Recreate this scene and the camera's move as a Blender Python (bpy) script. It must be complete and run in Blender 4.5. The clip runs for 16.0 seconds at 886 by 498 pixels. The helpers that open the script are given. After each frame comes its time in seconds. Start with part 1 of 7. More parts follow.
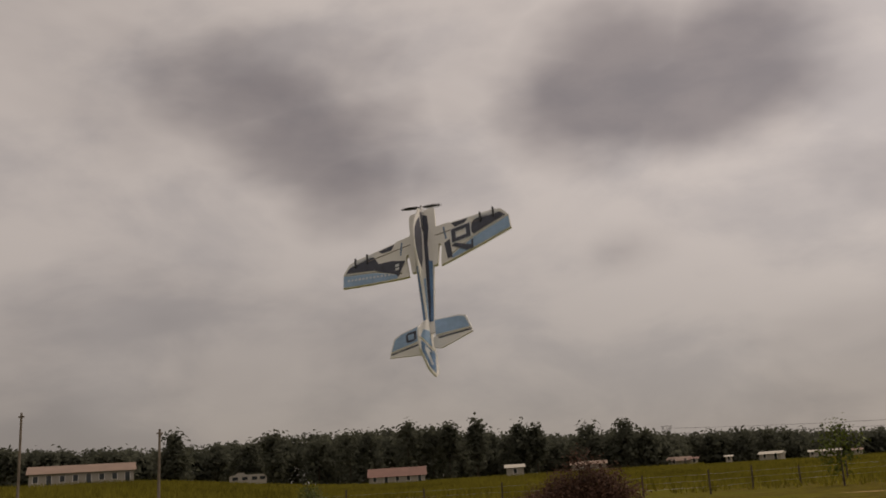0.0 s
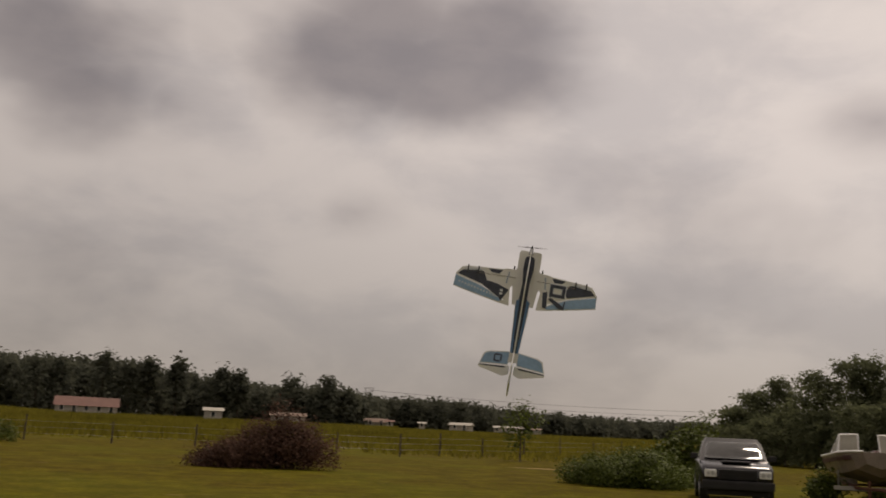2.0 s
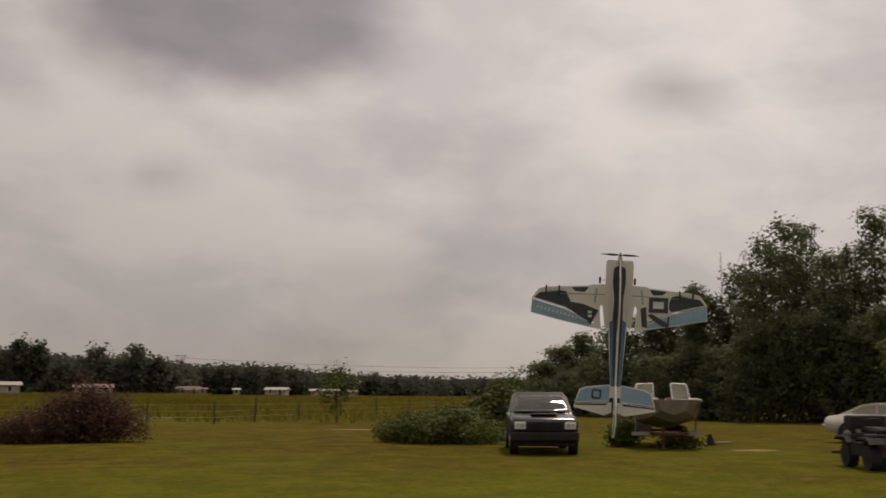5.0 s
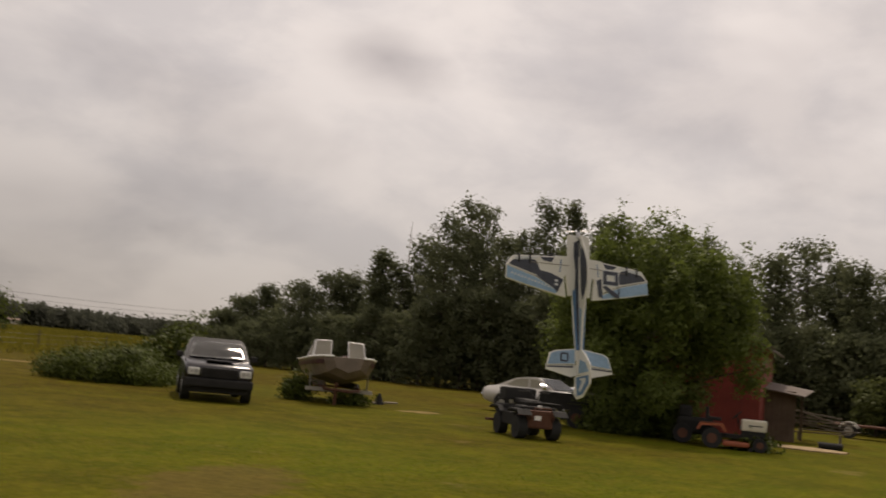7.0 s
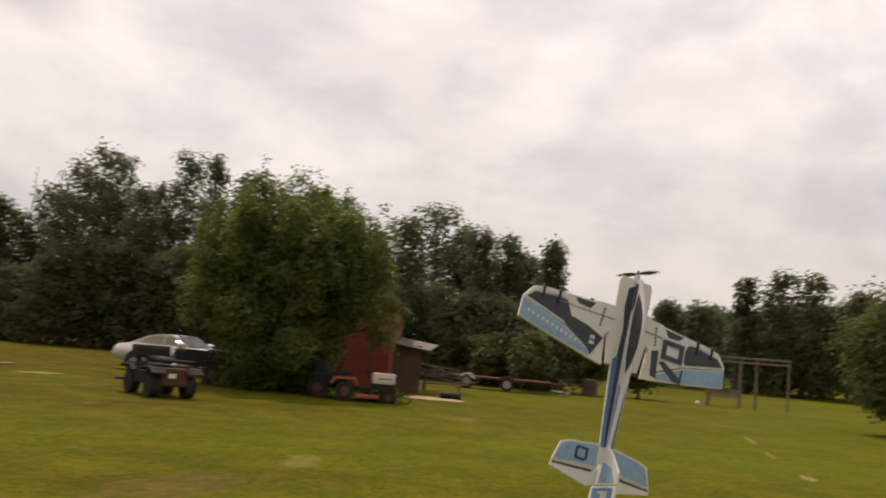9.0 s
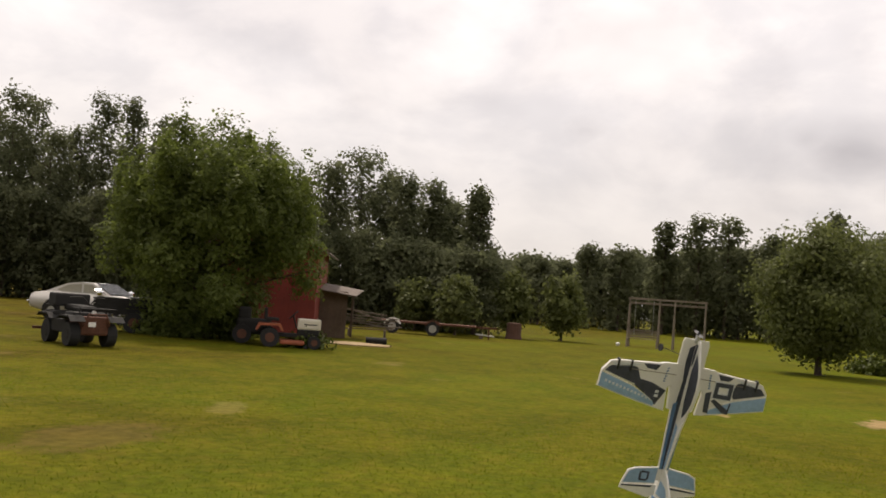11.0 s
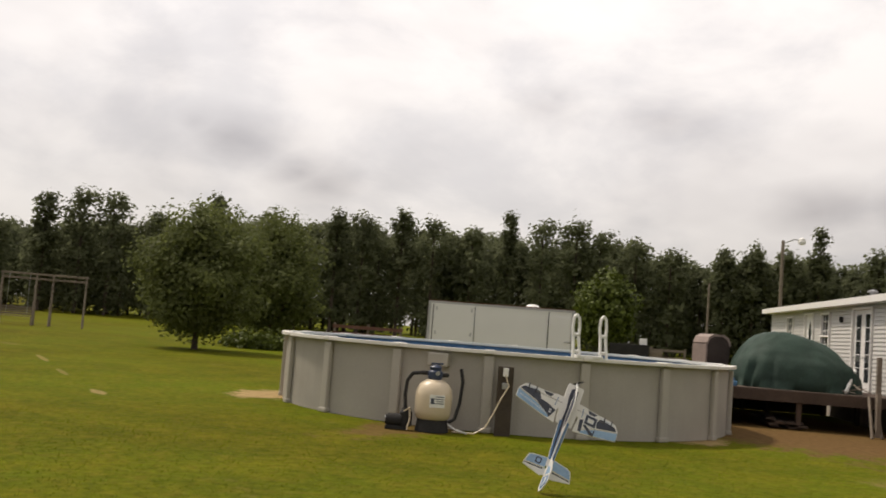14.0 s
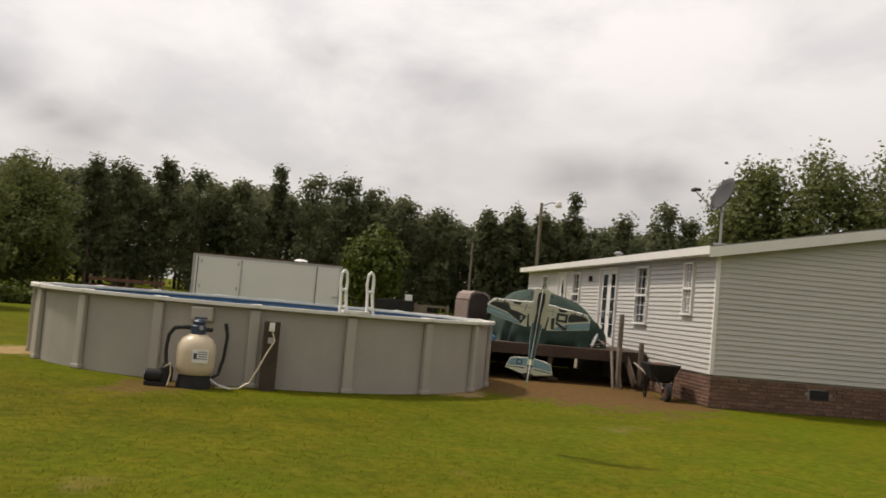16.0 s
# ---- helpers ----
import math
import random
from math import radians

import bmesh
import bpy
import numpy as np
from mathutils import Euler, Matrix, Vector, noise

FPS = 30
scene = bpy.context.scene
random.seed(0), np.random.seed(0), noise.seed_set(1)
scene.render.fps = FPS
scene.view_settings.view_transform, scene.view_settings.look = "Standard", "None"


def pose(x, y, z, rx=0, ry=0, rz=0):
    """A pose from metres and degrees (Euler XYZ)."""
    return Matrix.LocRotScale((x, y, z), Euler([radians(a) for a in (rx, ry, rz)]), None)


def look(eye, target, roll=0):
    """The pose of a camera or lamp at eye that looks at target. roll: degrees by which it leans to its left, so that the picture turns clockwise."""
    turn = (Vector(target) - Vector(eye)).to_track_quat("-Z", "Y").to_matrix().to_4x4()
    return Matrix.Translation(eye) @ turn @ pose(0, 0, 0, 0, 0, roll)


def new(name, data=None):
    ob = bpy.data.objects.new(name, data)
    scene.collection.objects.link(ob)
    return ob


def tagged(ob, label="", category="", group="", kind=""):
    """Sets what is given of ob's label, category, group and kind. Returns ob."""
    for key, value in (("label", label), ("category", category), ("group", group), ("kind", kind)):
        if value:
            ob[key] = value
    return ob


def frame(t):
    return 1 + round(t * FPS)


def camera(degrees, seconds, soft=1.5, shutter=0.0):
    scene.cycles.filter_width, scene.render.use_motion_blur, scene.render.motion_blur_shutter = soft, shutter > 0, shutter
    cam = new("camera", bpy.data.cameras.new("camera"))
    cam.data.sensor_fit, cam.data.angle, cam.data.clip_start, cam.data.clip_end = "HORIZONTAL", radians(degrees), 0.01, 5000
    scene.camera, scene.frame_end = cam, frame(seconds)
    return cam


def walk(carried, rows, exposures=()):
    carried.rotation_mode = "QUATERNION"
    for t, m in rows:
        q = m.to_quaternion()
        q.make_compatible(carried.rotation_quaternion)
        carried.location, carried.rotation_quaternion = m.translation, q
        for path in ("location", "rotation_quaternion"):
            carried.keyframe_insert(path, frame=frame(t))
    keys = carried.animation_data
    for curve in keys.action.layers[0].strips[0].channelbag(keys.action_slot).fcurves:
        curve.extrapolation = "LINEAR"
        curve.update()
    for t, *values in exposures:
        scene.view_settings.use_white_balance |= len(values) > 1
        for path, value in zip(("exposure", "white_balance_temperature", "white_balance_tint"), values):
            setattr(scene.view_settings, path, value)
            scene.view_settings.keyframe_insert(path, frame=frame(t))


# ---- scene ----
from mathutils import Quaternion

# Camera: a head-worn camera on a person who stands on the lawn and turns to the right.
EYE = Vector((0.0, 0.0, 1.65))
cam = camera(49.52, 16.0, soft=1.7, shutter=0.3)


def turned(az, tilt, roll):
    a, e = radians(az), radians(tilt)
    return look(EYE, EYE + Vector((math.sin(a) * math.cos(e), math.cos(a) * math.cos(e), math.sin(e))), roll)


# seconds, heading (clockwise from +y), tilt up, roll
TURNS = [
    (0.0, -0.02, 13.54, -3.60),
    (0.5, -0.08, 12.44, -4.40),
    (1.0, 3.76, 10.95, -1.90),
    (1.5, 11.25, 10.94, 0.60),
    (2.0, 16.15, 10.68, 2.70),
    (2.5, 20.58, 10.28, 1.00),
    (3.0, 22.18, 9.56, -0.50),
    (3.2, 21.25, 9.19, -0.80),
    (5.3, 30.67, 8.61, 1.27),
    (5.5, 33.69, 8.75, 2.50),
    (6.0, 39.45, 9.01, 4.54),
    (6.5, 41.35, 9.14, -0.09),
    (7.0, 45.62, 6.87, 5.42),
    (7.5, 51.12, 6.31, 5.50),
    (8.0, 52.17, 4.78, 2.40),
    (8.5, 56.68, 5.16, 4.06),
    (9.0, 67.03, 6.24, 4.92),
    (9.2, 69.73, 6.49, 5.17),
    (11.5, 73.65, 1.48, 3.61),
    (12.0, 84.09, 0.91, 4.34),
    (12.5, 94.47, 2.20, 2.66),
    (13.0, 103.16, 2.42, 1.36),
    (13.5, 105.62, 2.30, 3.04),
    (14.0, 107.37, 4.71, 4.44),
    (14.5, 111.89, 4.21, 5.77),
    (15.0, 115.99, 2.77, 6.47),
    (15.5, 118.83, 2.52, 5.65),
    (16.0, 121.26, 3.19, 5.05),
]
walk(cam, [(t, turned(a, e, r)) for t, a, e, r in TURNS], exposures=[(0.0, -0.58, 7500, 17), (1.5, -0.45, 7500, 17), (3.0, -0.50, 7500, 17), (6.0, -0.36, 7350, 16), (8.0, -0.10, 7300, 16), (9.0, 0.10, 7250, 16), (12.0, 0.28, 7000, 14), (16.0, 0.12, 6950, 12)])

# ---- light ----
SUN_AZ, SUN_EL = 50.0, 58.0


def sky_world():
    w = bpy.data.worlds.new("sky")
    scene.world = w
    w.use_nodes = True
    nt = w.node_tree
    nt.nodes.clear()
    n, l = nt.nodes.new, nt.links.new
    out, bg = n("ShaderNodeOutputWorld"), n("ShaderNodeBackground")
    sky = n("ShaderNodeTexSky")
    sky.sky_type, sky.sun_disc = "NISHITA", False
    sky.sun_elevation, sky.sun_rotation = radians(SUN_EL), radians(SUN_AZ)
    geo = n("ShaderNodeTexCoord")
    # soft cloud masses, a little wider than high
    dv = n("ShaderNodeVectorMath"); dv.operation = "MULTIPLY"
    dv.inputs[1].default_value = (1.0, 1.0, 1.9)
    l(geo.outputs["Generated"], dv.inputs[0])

    def cloud(scale, detail, lo, hi, off):
        mp = n("ShaderNodeMapping"); mp.inputs["Location"].default_value = off
        l(dv.outputs[0], mp.inputs["Vector"])
        t = n("ShaderNodeTexNoise"); t.inputs["Scale"].default_value = scale
        t.inputs["Detail"].default_value = detail; t.inputs["Roughness"].default_value = 0.55
        t.inputs["Distortion"].default_value = 0.25
        l(mp.outputs[0], t.inputs["Vector"])
        r = n("ShaderNodeMapRange"); r.interpolation_type = "SMOOTHSTEP"
        r.inputs["From Min"].default_value, r.inputs["From Max"].default_value = lo, hi
        l(t.outputs["Fac"], r.inputs["Value"])
        return r.outputs["Result"]

    big = cloud(2.7, 4, 0.47, 0.72, CLOUD_OFF)
    fine = cloud(5.5, 8, 0.38, 0.68, (7.3, 2.2, 0.0))

    # the veil is thinner and brighter on the sun's side
    dot = n("ShaderNodeVectorMath"); dot.operation = "DOT_PRODUCT"
    dot.inputs[1].default_value = BRIGHT_DIR
    l(geo.outputs["Generated"], dot.inputs[0])
    br = n("ShaderNodeMapRange"); br.interpolation_type = "SMOOTHSTEP"
    br.inputs["From Min"].default_value, br.inputs["From Max"].default_value = 0.0, 0.9
    l(dot.outputs["Value"], br.inputs["Value"])
    veil = n("ShaderNodeMix"); veil.data_type = "RGBA"
    veil.inputs[6].default_value, veil.inputs[7].default_value = VEIL_DIM, VEIL_LIT
    l(br.outputs[0], veil.inputs[0])
    dark = n("ShaderNodeMix"); dark.data_type = "RGBA"; dark.blend_type = "MULTIPLY"
    dark.inputs[7].default_value = (0.47, 0.455, 0.47, 1)
    bank = None
    warp = n("ShaderNodeTexNoise"); warp.inputs["Scale"].default_value = 4.0; warp.inputs["Detail"].default_value = 4
    l(dv.outputs[0], warp.inputs["Vector"])
    for az, el, inner, outer in BANKS:
        d = polar_dir(az, el)
        dp = n("ShaderNodeVectorMath"); dp.operation = "DISTANCE"
        dp.inputs[1].default_value = (d.x, d.y, d.z * 1.9)
        l(dv.outputs[0], dp.inputs[0])
        wv = n("ShaderNodeMath"); wv.operation = "MULTIPLY_ADD"
        wv.inputs[1].default_value, wv.inputs[2].default_value = 0.24, -0.12
        l(warp.outputs["Fac"], wv.inputs[0])
        sm = n("ShaderNodeMath"); sm.operation = "ADD"
        l(dp.outputs["Value"], sm.inputs[0]); l(wv.outputs[0], sm.inputs[1])
        r = n("ShaderNodeMapRange"); r.interpolation_type = "SMOOTHSTEP"
        r.inputs["From Min"].default_value, r.inputs["From Max"].default_value = radians(outer), radians(inner)
        l(sm.outputs[0], r.inputs["Value"])
        if bank is None:
            bank = r.outputs[0]
        else:
            mx = n("ShaderNodeMath"); mx.operation = "MAXIMUM"
            l(bank, mx.inputs[0]); l(r.outputs[0], mx.inputs[1])
            bank = mx.outputs[0]
    half = n("ShaderNodeMath"); half.operation = "MULTIPLY"; half.inputs[1].default_value = 0.34
    l(big, half.inputs[0])
    both = n("ShaderNodeMath"); both.operation = "MAXIMUM"
    l(bank, both.inputs[0]); l(half.outputs[0], both.inputs[1])
    l(both.outputs[0], dark.inputs[0]); l(veil.outputs[2], dark.inputs[6])
    soft = n("ShaderNodeMix"); soft.data_type = "RGBA"; soft.blend_type = "MULTIPLY"
    soft.inputs[7].default_value = (0.80, 0.81, 0.835, 1)
    l(fine, soft.inputs[0]); l(dark.outputs[2], soft.inputs[6])
    # a little of the blue sky comes through the veil
    tint = n("ShaderNodeVectorMath"); tint.operation = "SCALE"; tint.inputs["Scale"].default_value = 0.012
    l(sky.outputs[0], tint.inputs[0])
    add = n("ShaderNodeVectorMath"); add.operation = "ADD"
    l(soft.outputs[2], add.inputs[0]); l(tint.outputs[0], add.inputs[1])
    # the cloud cover greys towards the horizon
    hz = n("ShaderNodeSeparateXYZ")
    l(geo.outputs["Generated"], hz.inputs[0])
    low = n("ShaderNodeMapRange"); low.interpolation_type = "SMOOTHSTEP"
    low.inputs["From Min"].default_value, low.inputs["From Max"].default_value = -0.05, 0.34
    low.inputs["To Min"].default_value, low.inputs["To Max"].default_value = 0.66, 1.04
    l(hz.outputs["Z"], low.inputs["Value"])
    grey = n("ShaderNodeVectorMath"); grey.operation = "SCALE"
    l(add.outputs[0], grey.inputs[0]); l(low.outputs[0], grey.inputs["Scale"])
    l(grey.outputs[0], bg.inputs["Color"])
    bg.inputs["Strength"].default_value = 1.0
    l(bg.outputs[0], out.inputs[0])


def polar_dir(az, el):
    a, e = radians(az), radians(el)
    return Vector((math.sin(a) * math.cos(e), math.cos(a) * math.cos(e), math.sin(e)))


# heavy cloud banks: heading, height, core and rim in degrees
BANKS = [(-10.5, 23, 1, 9), (-8, 20.5, 2, 8.5), (-5.5, 18.5, 0, 7), (-1, 18, -4, 5.5), (10.5, 21.2, 2, 9), (16.5, 20.6, 2, 9), (12.5, 24, 0, 8), (18, 23.6, 0, 8)]
BANKS += [(120.0, 13.0, -6, 5.5), (112.8, 13.4, -6, 5), (94.2, 10.1, -6, 5.5), (128.6, 8.0, -6, 5), (100.1, 7.8, -6, 4.2), (133.8, 8.2, -6, 4.2), (92.1, 10.7, -6, 4.5), (79.7, 10.9, -6, 4.0), (113.5, 14.1, -6, 4), (98.5, 8.5, -6, 3.5), (65.9, 11.8, -6, 4.5), (55.1, 5.7, -6, 4.5), (41.1, 17.7, -6, 4), (28.9, 6.2, -6, 5), (10.8, 12.5, -6, 4)]
CLOUD_OFF = (0.4, 0.9, 0.0)
BRIGHT_DIR = Vector((math.sin(radians(85)), math.cos(radians(85)), 0.84)).normalized()
VEIL_DIM, VEIL_LIT = (0.61, 0.592, 0.580, 1), (0.86, 0.84, 0.83, 1)
sky_world()
sun = new("sun", bpy.data.lights.new("sun", "SUN"))
sun.data.energy, sun.data.angle, sun.data.color = 2.5, radians(6), (1.0, 0.93, 0.82)
a, e = radians(SUN_AZ), radians(SUN_EL)
sun.matrix_world = look(Vector((0, 0, 0)), -Vector((math.sin(a) * math.cos(e), math.cos(a) * math.cos(e), math.sin(e))))

# ---- materials ----
def material(name, color, rough=0.8, metal=0.0, var=0.25, scale=3.0, fine=40.0, bump=0.0, bscale=None, second=None, spec=0.5, island=0.0, objrand=0.0, transmit=0.0, trans_leaf=0.0):
    """A surface with large stains, fine grain and relief."""
    m = bpy.data.materials.new(name)
    m.use_nodes = True
    nt = m.node_tree
    n, l = nt.nodes.new, nt.links.new
    bs = nt.nodes["Principled BSDF"]
    bs.inputs["Roughness"].default_value, bs.inputs["Metallic"].default_value = rough, metal
    bs.inputs["Specular IOR Level"].default_value = spec
    tc = n("ShaderNodeTexCoord")
    big, small = n("ShaderNodeTexNoise"), n("ShaderNodeTexNoise")
    big.inputs["Scale"].default_value, small.inputs["Scale"].default_value = scale, fine
    big.inputs["Detail"].default_value, small.inputs["Detail"].default_value = 4, 3
    l(tc.outputs["Object"], big.inputs["Vector"]); l(tc.outputs["Object"], small.inputs["Vector"])
    add = n("ShaderNodeMath"); add.operation = "ADD"
    l(big.outputs["Fac"], add.inputs[0]); l(small.outputs["Fac"], add.inputs[1])
    mr = n("ShaderNodeMapRange")
    mr.inputs["From Min"].default_value, mr.inputs["From Max"].default_value = 0.65, 1.35
    l(add.outputs[0], mr.inputs["Value"])
    mix = n("ShaderNodeMix"); mix.data_type = "RGBA"
    c = np.array(color)
    c2 = np.array(second) if second else c * (1 + var)
    c1 = c if second else c * (1 - var)
    mix.inputs[6].default_value, mix.inputs[7].default_value = (*c1, 1), (*np.clip(c2, 0, 0.95), 1)
    l(mr.outputs[0], mix.inputs[0])
    col = mix.outputs[2]
    for amount, node, sock in ((island, "ShaderNodeNewGeometry", "Random Per Island"), (objrand, "ShaderNodeObjectInfo", "Random")):
        if amount:
            g = n(node)
            r = n("ShaderNodeMapRange"); r.inputs["To Min"].default_value, r.inputs["To Max"].default_value = 1 - amount, 1 + amount
            l(g.outputs[sock], r.inputs["Value"])
            vm = n("ShaderNodeVectorMath"); vm.operation = "SCALE"
            l(col, vm.inputs[0]); l(r.outputs[0], vm.inputs["Scale"])
            col = vm.outputs[0]
    l(col, bs.inputs["Base Color"])
    if bump:
        b = n("ShaderNodeBump"); b.inputs["Strength"].default_value = bump; b.inputs["Distance"].default_value = 0.02
        t = n("ShaderNodeTexNoise"); t.inputs["Scale"].default_value = bscale or fine; t.inputs["Detail"].default_value = 4
        l(tc.outputs["Object"], t.inputs["Vector"]); l(t.outputs["Fac"], b.inputs["Height"]); l(b.outputs[0], bs.inputs["Normal"])
    if transmit:
        bs.inputs["Transmission Weight"].default_value = transmit
    if trans_leaf:
        tr, ms = n("ShaderNodeBsdfTranslucent"), n("ShaderNodeMixShader")
        l(col, tr.inputs["Color"]); ms.inputs[0].default_value = trans_leaf
        l(bs.outputs[0], ms.inputs[1]); l(tr.outputs[0], ms.inputs[2])
        l(ms.outputs[0], nt.nodes["Material Output"].inputs[0])
    return m


def lawn_material():
    """Mown grass: green with straw-coloured and bare patches."""
    m = bpy.data.materials.new("lawn")
    m.use_nodes = True
    nt = m.node_tree
    n, l = nt.nodes.new, nt.links.new
    bs = nt.nodes["Principled BSDF"]
    bs.inputs["Roughness"].default_value, bs.inputs["Specular IOR Level"].default_value = 0.95, 0.03
    tc = n("ShaderNodeTexCoord")

    def noise_ramp(scale, lo, hi, detail=5):
        t = n("ShaderNodeTexNoise"); t.inputs["Scale"].default_value = scale; t.inputs["Detail"].default_value = detail
        t.inputs["Roughness"].default_value = 0.65
        l(tc.outputs["Object"], t.inputs["Vector"])
        r = n("ShaderNodeMapRange"); r.inputs["From Min"].default_value, r.inputs["From Max"].default_value = lo, hi
        l(t.outputs["Fac"], r.inputs["Value"])
        return r.outputs[0], t

    def blend(fac, a, b):
        x = n("ShaderNodeMix"); x.data_type = "RGBA"
        l(fac, x.inputs[0])
        for k, v in ((6, a), (7, b)):
            if isinstance(v, tuple):
                x.inputs[k].default_value = (*v, 1)
            else:
                l(v, x.inputs[k])
        return x.outputs[2]

    n1, _ = noise_ramp(0.11, 0.36, 0.64)
    # drier towards the open pasture, greener round the house
    sep = n("ShaderNodeSeparateXYZ")
    l(tc.outputs["Object"], sep.inputs[0])
    gr = n("ShaderNodeMapRange"); gr.inputs["From Min"].default_value, gr.inputs["From Max"].default_value = -10.0, 30.0
    l(sep.outputs[1], gr.inputs["Value"])
    av = n("ShaderNodeMath"); av.operation = "MULTIPLY_ADD"; av.inputs[1].default_value = 0.55; av.use_clamp = True
    l(n1, av.inputs[0])
    wt = n("ShaderNodeMath"); wt.operation = "MULTIPLY_ADD"; wt.inputs[1].default_value = 0.85; wt.inputs[2].default_value = -0.20
    l(gr.outputs[0], wt.inputs[0]); l(wt.outputs[0], av.inputs[2])
    f1 = av.outputs[0]
    n2, _ = noise_ramp(0.8, 0.42, 0.66)
    h2 = n("ShaderNodeMath"); h2.operation = "MULTIPLY"; h2.inputs[1].default_value = 0.6
    l(n2, h2.inputs[0])
    f2 = h2.outputs[0]
    f3, t3 = noise_ramp(7.0, 0.32, 0.68, 9)
    f4, _ = noise_ramp(0.35, 0.63, 0.72, 8)
    col = blend(f1, GRASS_A, GRASS_B)
    col = blend(f2, col, GRASS_C)
    dk = n("ShaderNodeMix"); dk.data_type = "RGBA"; dk.blend_type = "MULTIPLY"
    l(f3, dk.inputs[0]); l(col, dk.inputs[6]); dk.inputs[7].default_value = (0.55, 0.56, 0.5, 1)
    # flecks of dry straw between the blades
    f5, _ = noise_ramp(3.2, 0.50, 0.72, 9)
    fl = n("ShaderNodeMath"); fl.operation = "MULTIPLY"; fl.inputs[1].default_value = 0.32
    l(f5, fl.inputs[0])
    dk_out = blend(fl.outputs[0], dk.outputs[2], (0.17, 0.115, 0.022))
    bare = n("ShaderNodeMath"); bare.operation = "MULTIPLY"; bare.inputs[1].default_value = 0.5
    l(f4, bare.inputs[0])
    col = blend(bare.outputs[0], dk_out, (0.24, 0.16, 0.075))
    # bare soil and sand with ragged edges: centre, half axes, turn, earth colour
    _, rag = noise_ramp(2.2, 0, 1, 8)
    for cx, cy, ax, ay, turn, earth, cover in BARE:
        sh = n("ShaderNodeVectorMath"); sh.operation = "SUBTRACT"; sh.inputs[1].default_value = (cx, cy, 0)
        l(tc.outputs["Object"], sh.inputs[0])
        rt = n("ShaderNodeVectorRotate"); rt.rotation_type = "Z_AXIS"; rt.inputs["Angle"].default_value = radians(-turn)
        l(sh.outputs[0], rt.inputs["Vector"])
        sc = n("ShaderNodeVectorMath"); sc.operation = "MULTIPLY"; sc.inputs[1].default_value = (1 / ax, 1 / ay, 0)
        l(rt.outputs[0], sc.inputs[0])
        ln = n("ShaderNodeVectorMath"); ln.operation = "LENGTH"
        l(sc.outputs[0], ln.inputs[0])
        ad = n("ShaderNodeMath"); ad.operation = "MULTIPLY_ADD"; ad.inputs[1].default_value = 1.9
        l(rag.outputs["Fac"], ad.inputs[0]); l(ln.outputs["Value"], ad.inputs[2])
        mk = n("ShaderNodeMapRange"); mk.inputs["From Min"].default_value, mk.inputs["From Max"].default_value = 2.05, 1.7
        mk.inputs["To Max"].default_value = cover
        l(ad.outputs[0], mk.inputs["Value"])
        tint = n("ShaderNodeMix"); tint.data_type = "RGBA"; tint.blend_type = "MULTIPLY"
        l(f3, tint.inputs[0]); tint.inputs[6].default_value = (*earth, 1); tint.inputs[7].default_value = (0.6, 0.58, 0.55, 1)
        col = blend(mk.outputs[0], col, tint.outputs[2])
    l(col, bs.inputs["Base Color"])
    b = n("ShaderNodeBump"); b.inputs["Strength"].default_value = 0.45; b.inputs["Distance"].default_value = 0.04
    l(t3.outputs["Fac"], b.inputs["Height"]); l(b.outputs[0], bs.inputs["Normal"])
    return m


GRASS_A, GRASS_B, GRASS_C = (0.112, 0.144, 0.007), (0.078, 0.056, 0.006), (0.172, 0.152, 0.010)
EARTH, PALE_SAND = (0.155, 0.094, 0.04), (0.42, 0.30, 0.15)
BARE = [(18.3, -14.6, 6.2, 3.0, -24, EARTH, 0.95), (15.9, -12.7, 2.6, 2.0, 40, EARTH, 0.9), (14.1, -14.3, 1.0, 1.0, 0, EARTH, 0.9),
        (16.0, -5.3, 3.3, 0.75, -46, EARTH, 0.8), (15.3, -9.9, 0.9, 0.5, -40, PALE_SAND, 0.9),
        (20.3, -2.75, 1.15, 0.75, -20, PALE_SAND, 0.95), (12.0, 6.95, 0.9, 0.28, 25, PALE_SAND, 0.18), (8.7, 6.6, 1.3, 0.6, 10, EARTH, 0.4), (6.8, 10.0, 2.2, 0.9, 40, EARTH, 0.45), (23.4, 23.3, 0.9, 0.6, 0, PALE_SAND, 0.6), (18.8, 45.2, 1.7, 0.5, -20, PALE_SAND, 0.8),
        (28.5, 2.3, 1.6, 0.10, 10, PALE_SAND, 0.4), (23.6, 1.45, 1.1, 0.08, 10, PALE_SAND, 0.3), (18.8, 0.5, 0.55, 0.13, 12, PALE_SAND, 0.6)]
LAWN = lawn_material()
BLADE = material("grass_blades", (0.108, 0.138, 0.006), 0.8, var=0.3, scale=0.5, island=0.3, spec=0.1, trans_leaf=0.45)
MEADOW = material("meadow", (0.155, 0.135, 0.020), 0.9, var=0.55, scale=0.06, island=0.4, spec=0.1, trans_leaf=0.5)
SAND = material("sand", (0.33, 0.235, 0.125), 0.95, var=0.25, scale=2.0, bump=0.4)
LEAF = material("broad_leaves", (0.128, 0.162, 0.036), 0.6, var=0.3, scale=0.6, island=0.22, trans_leaf=0.55, spec=0.3)
LEAF_B = material("pear_leaves", (0.130, 0.150, 0.048), 0.65, var=0.3, scale=0.6, island=0.22, trans_leaf=0.5, spec=0.25)
LEAF_D = material("dark_leaves", (0.132, 0.146, 0.078), 0.8, var=0.3, scale=0.2, island=0.10, trans_leaf=0.55, spec=0.12)
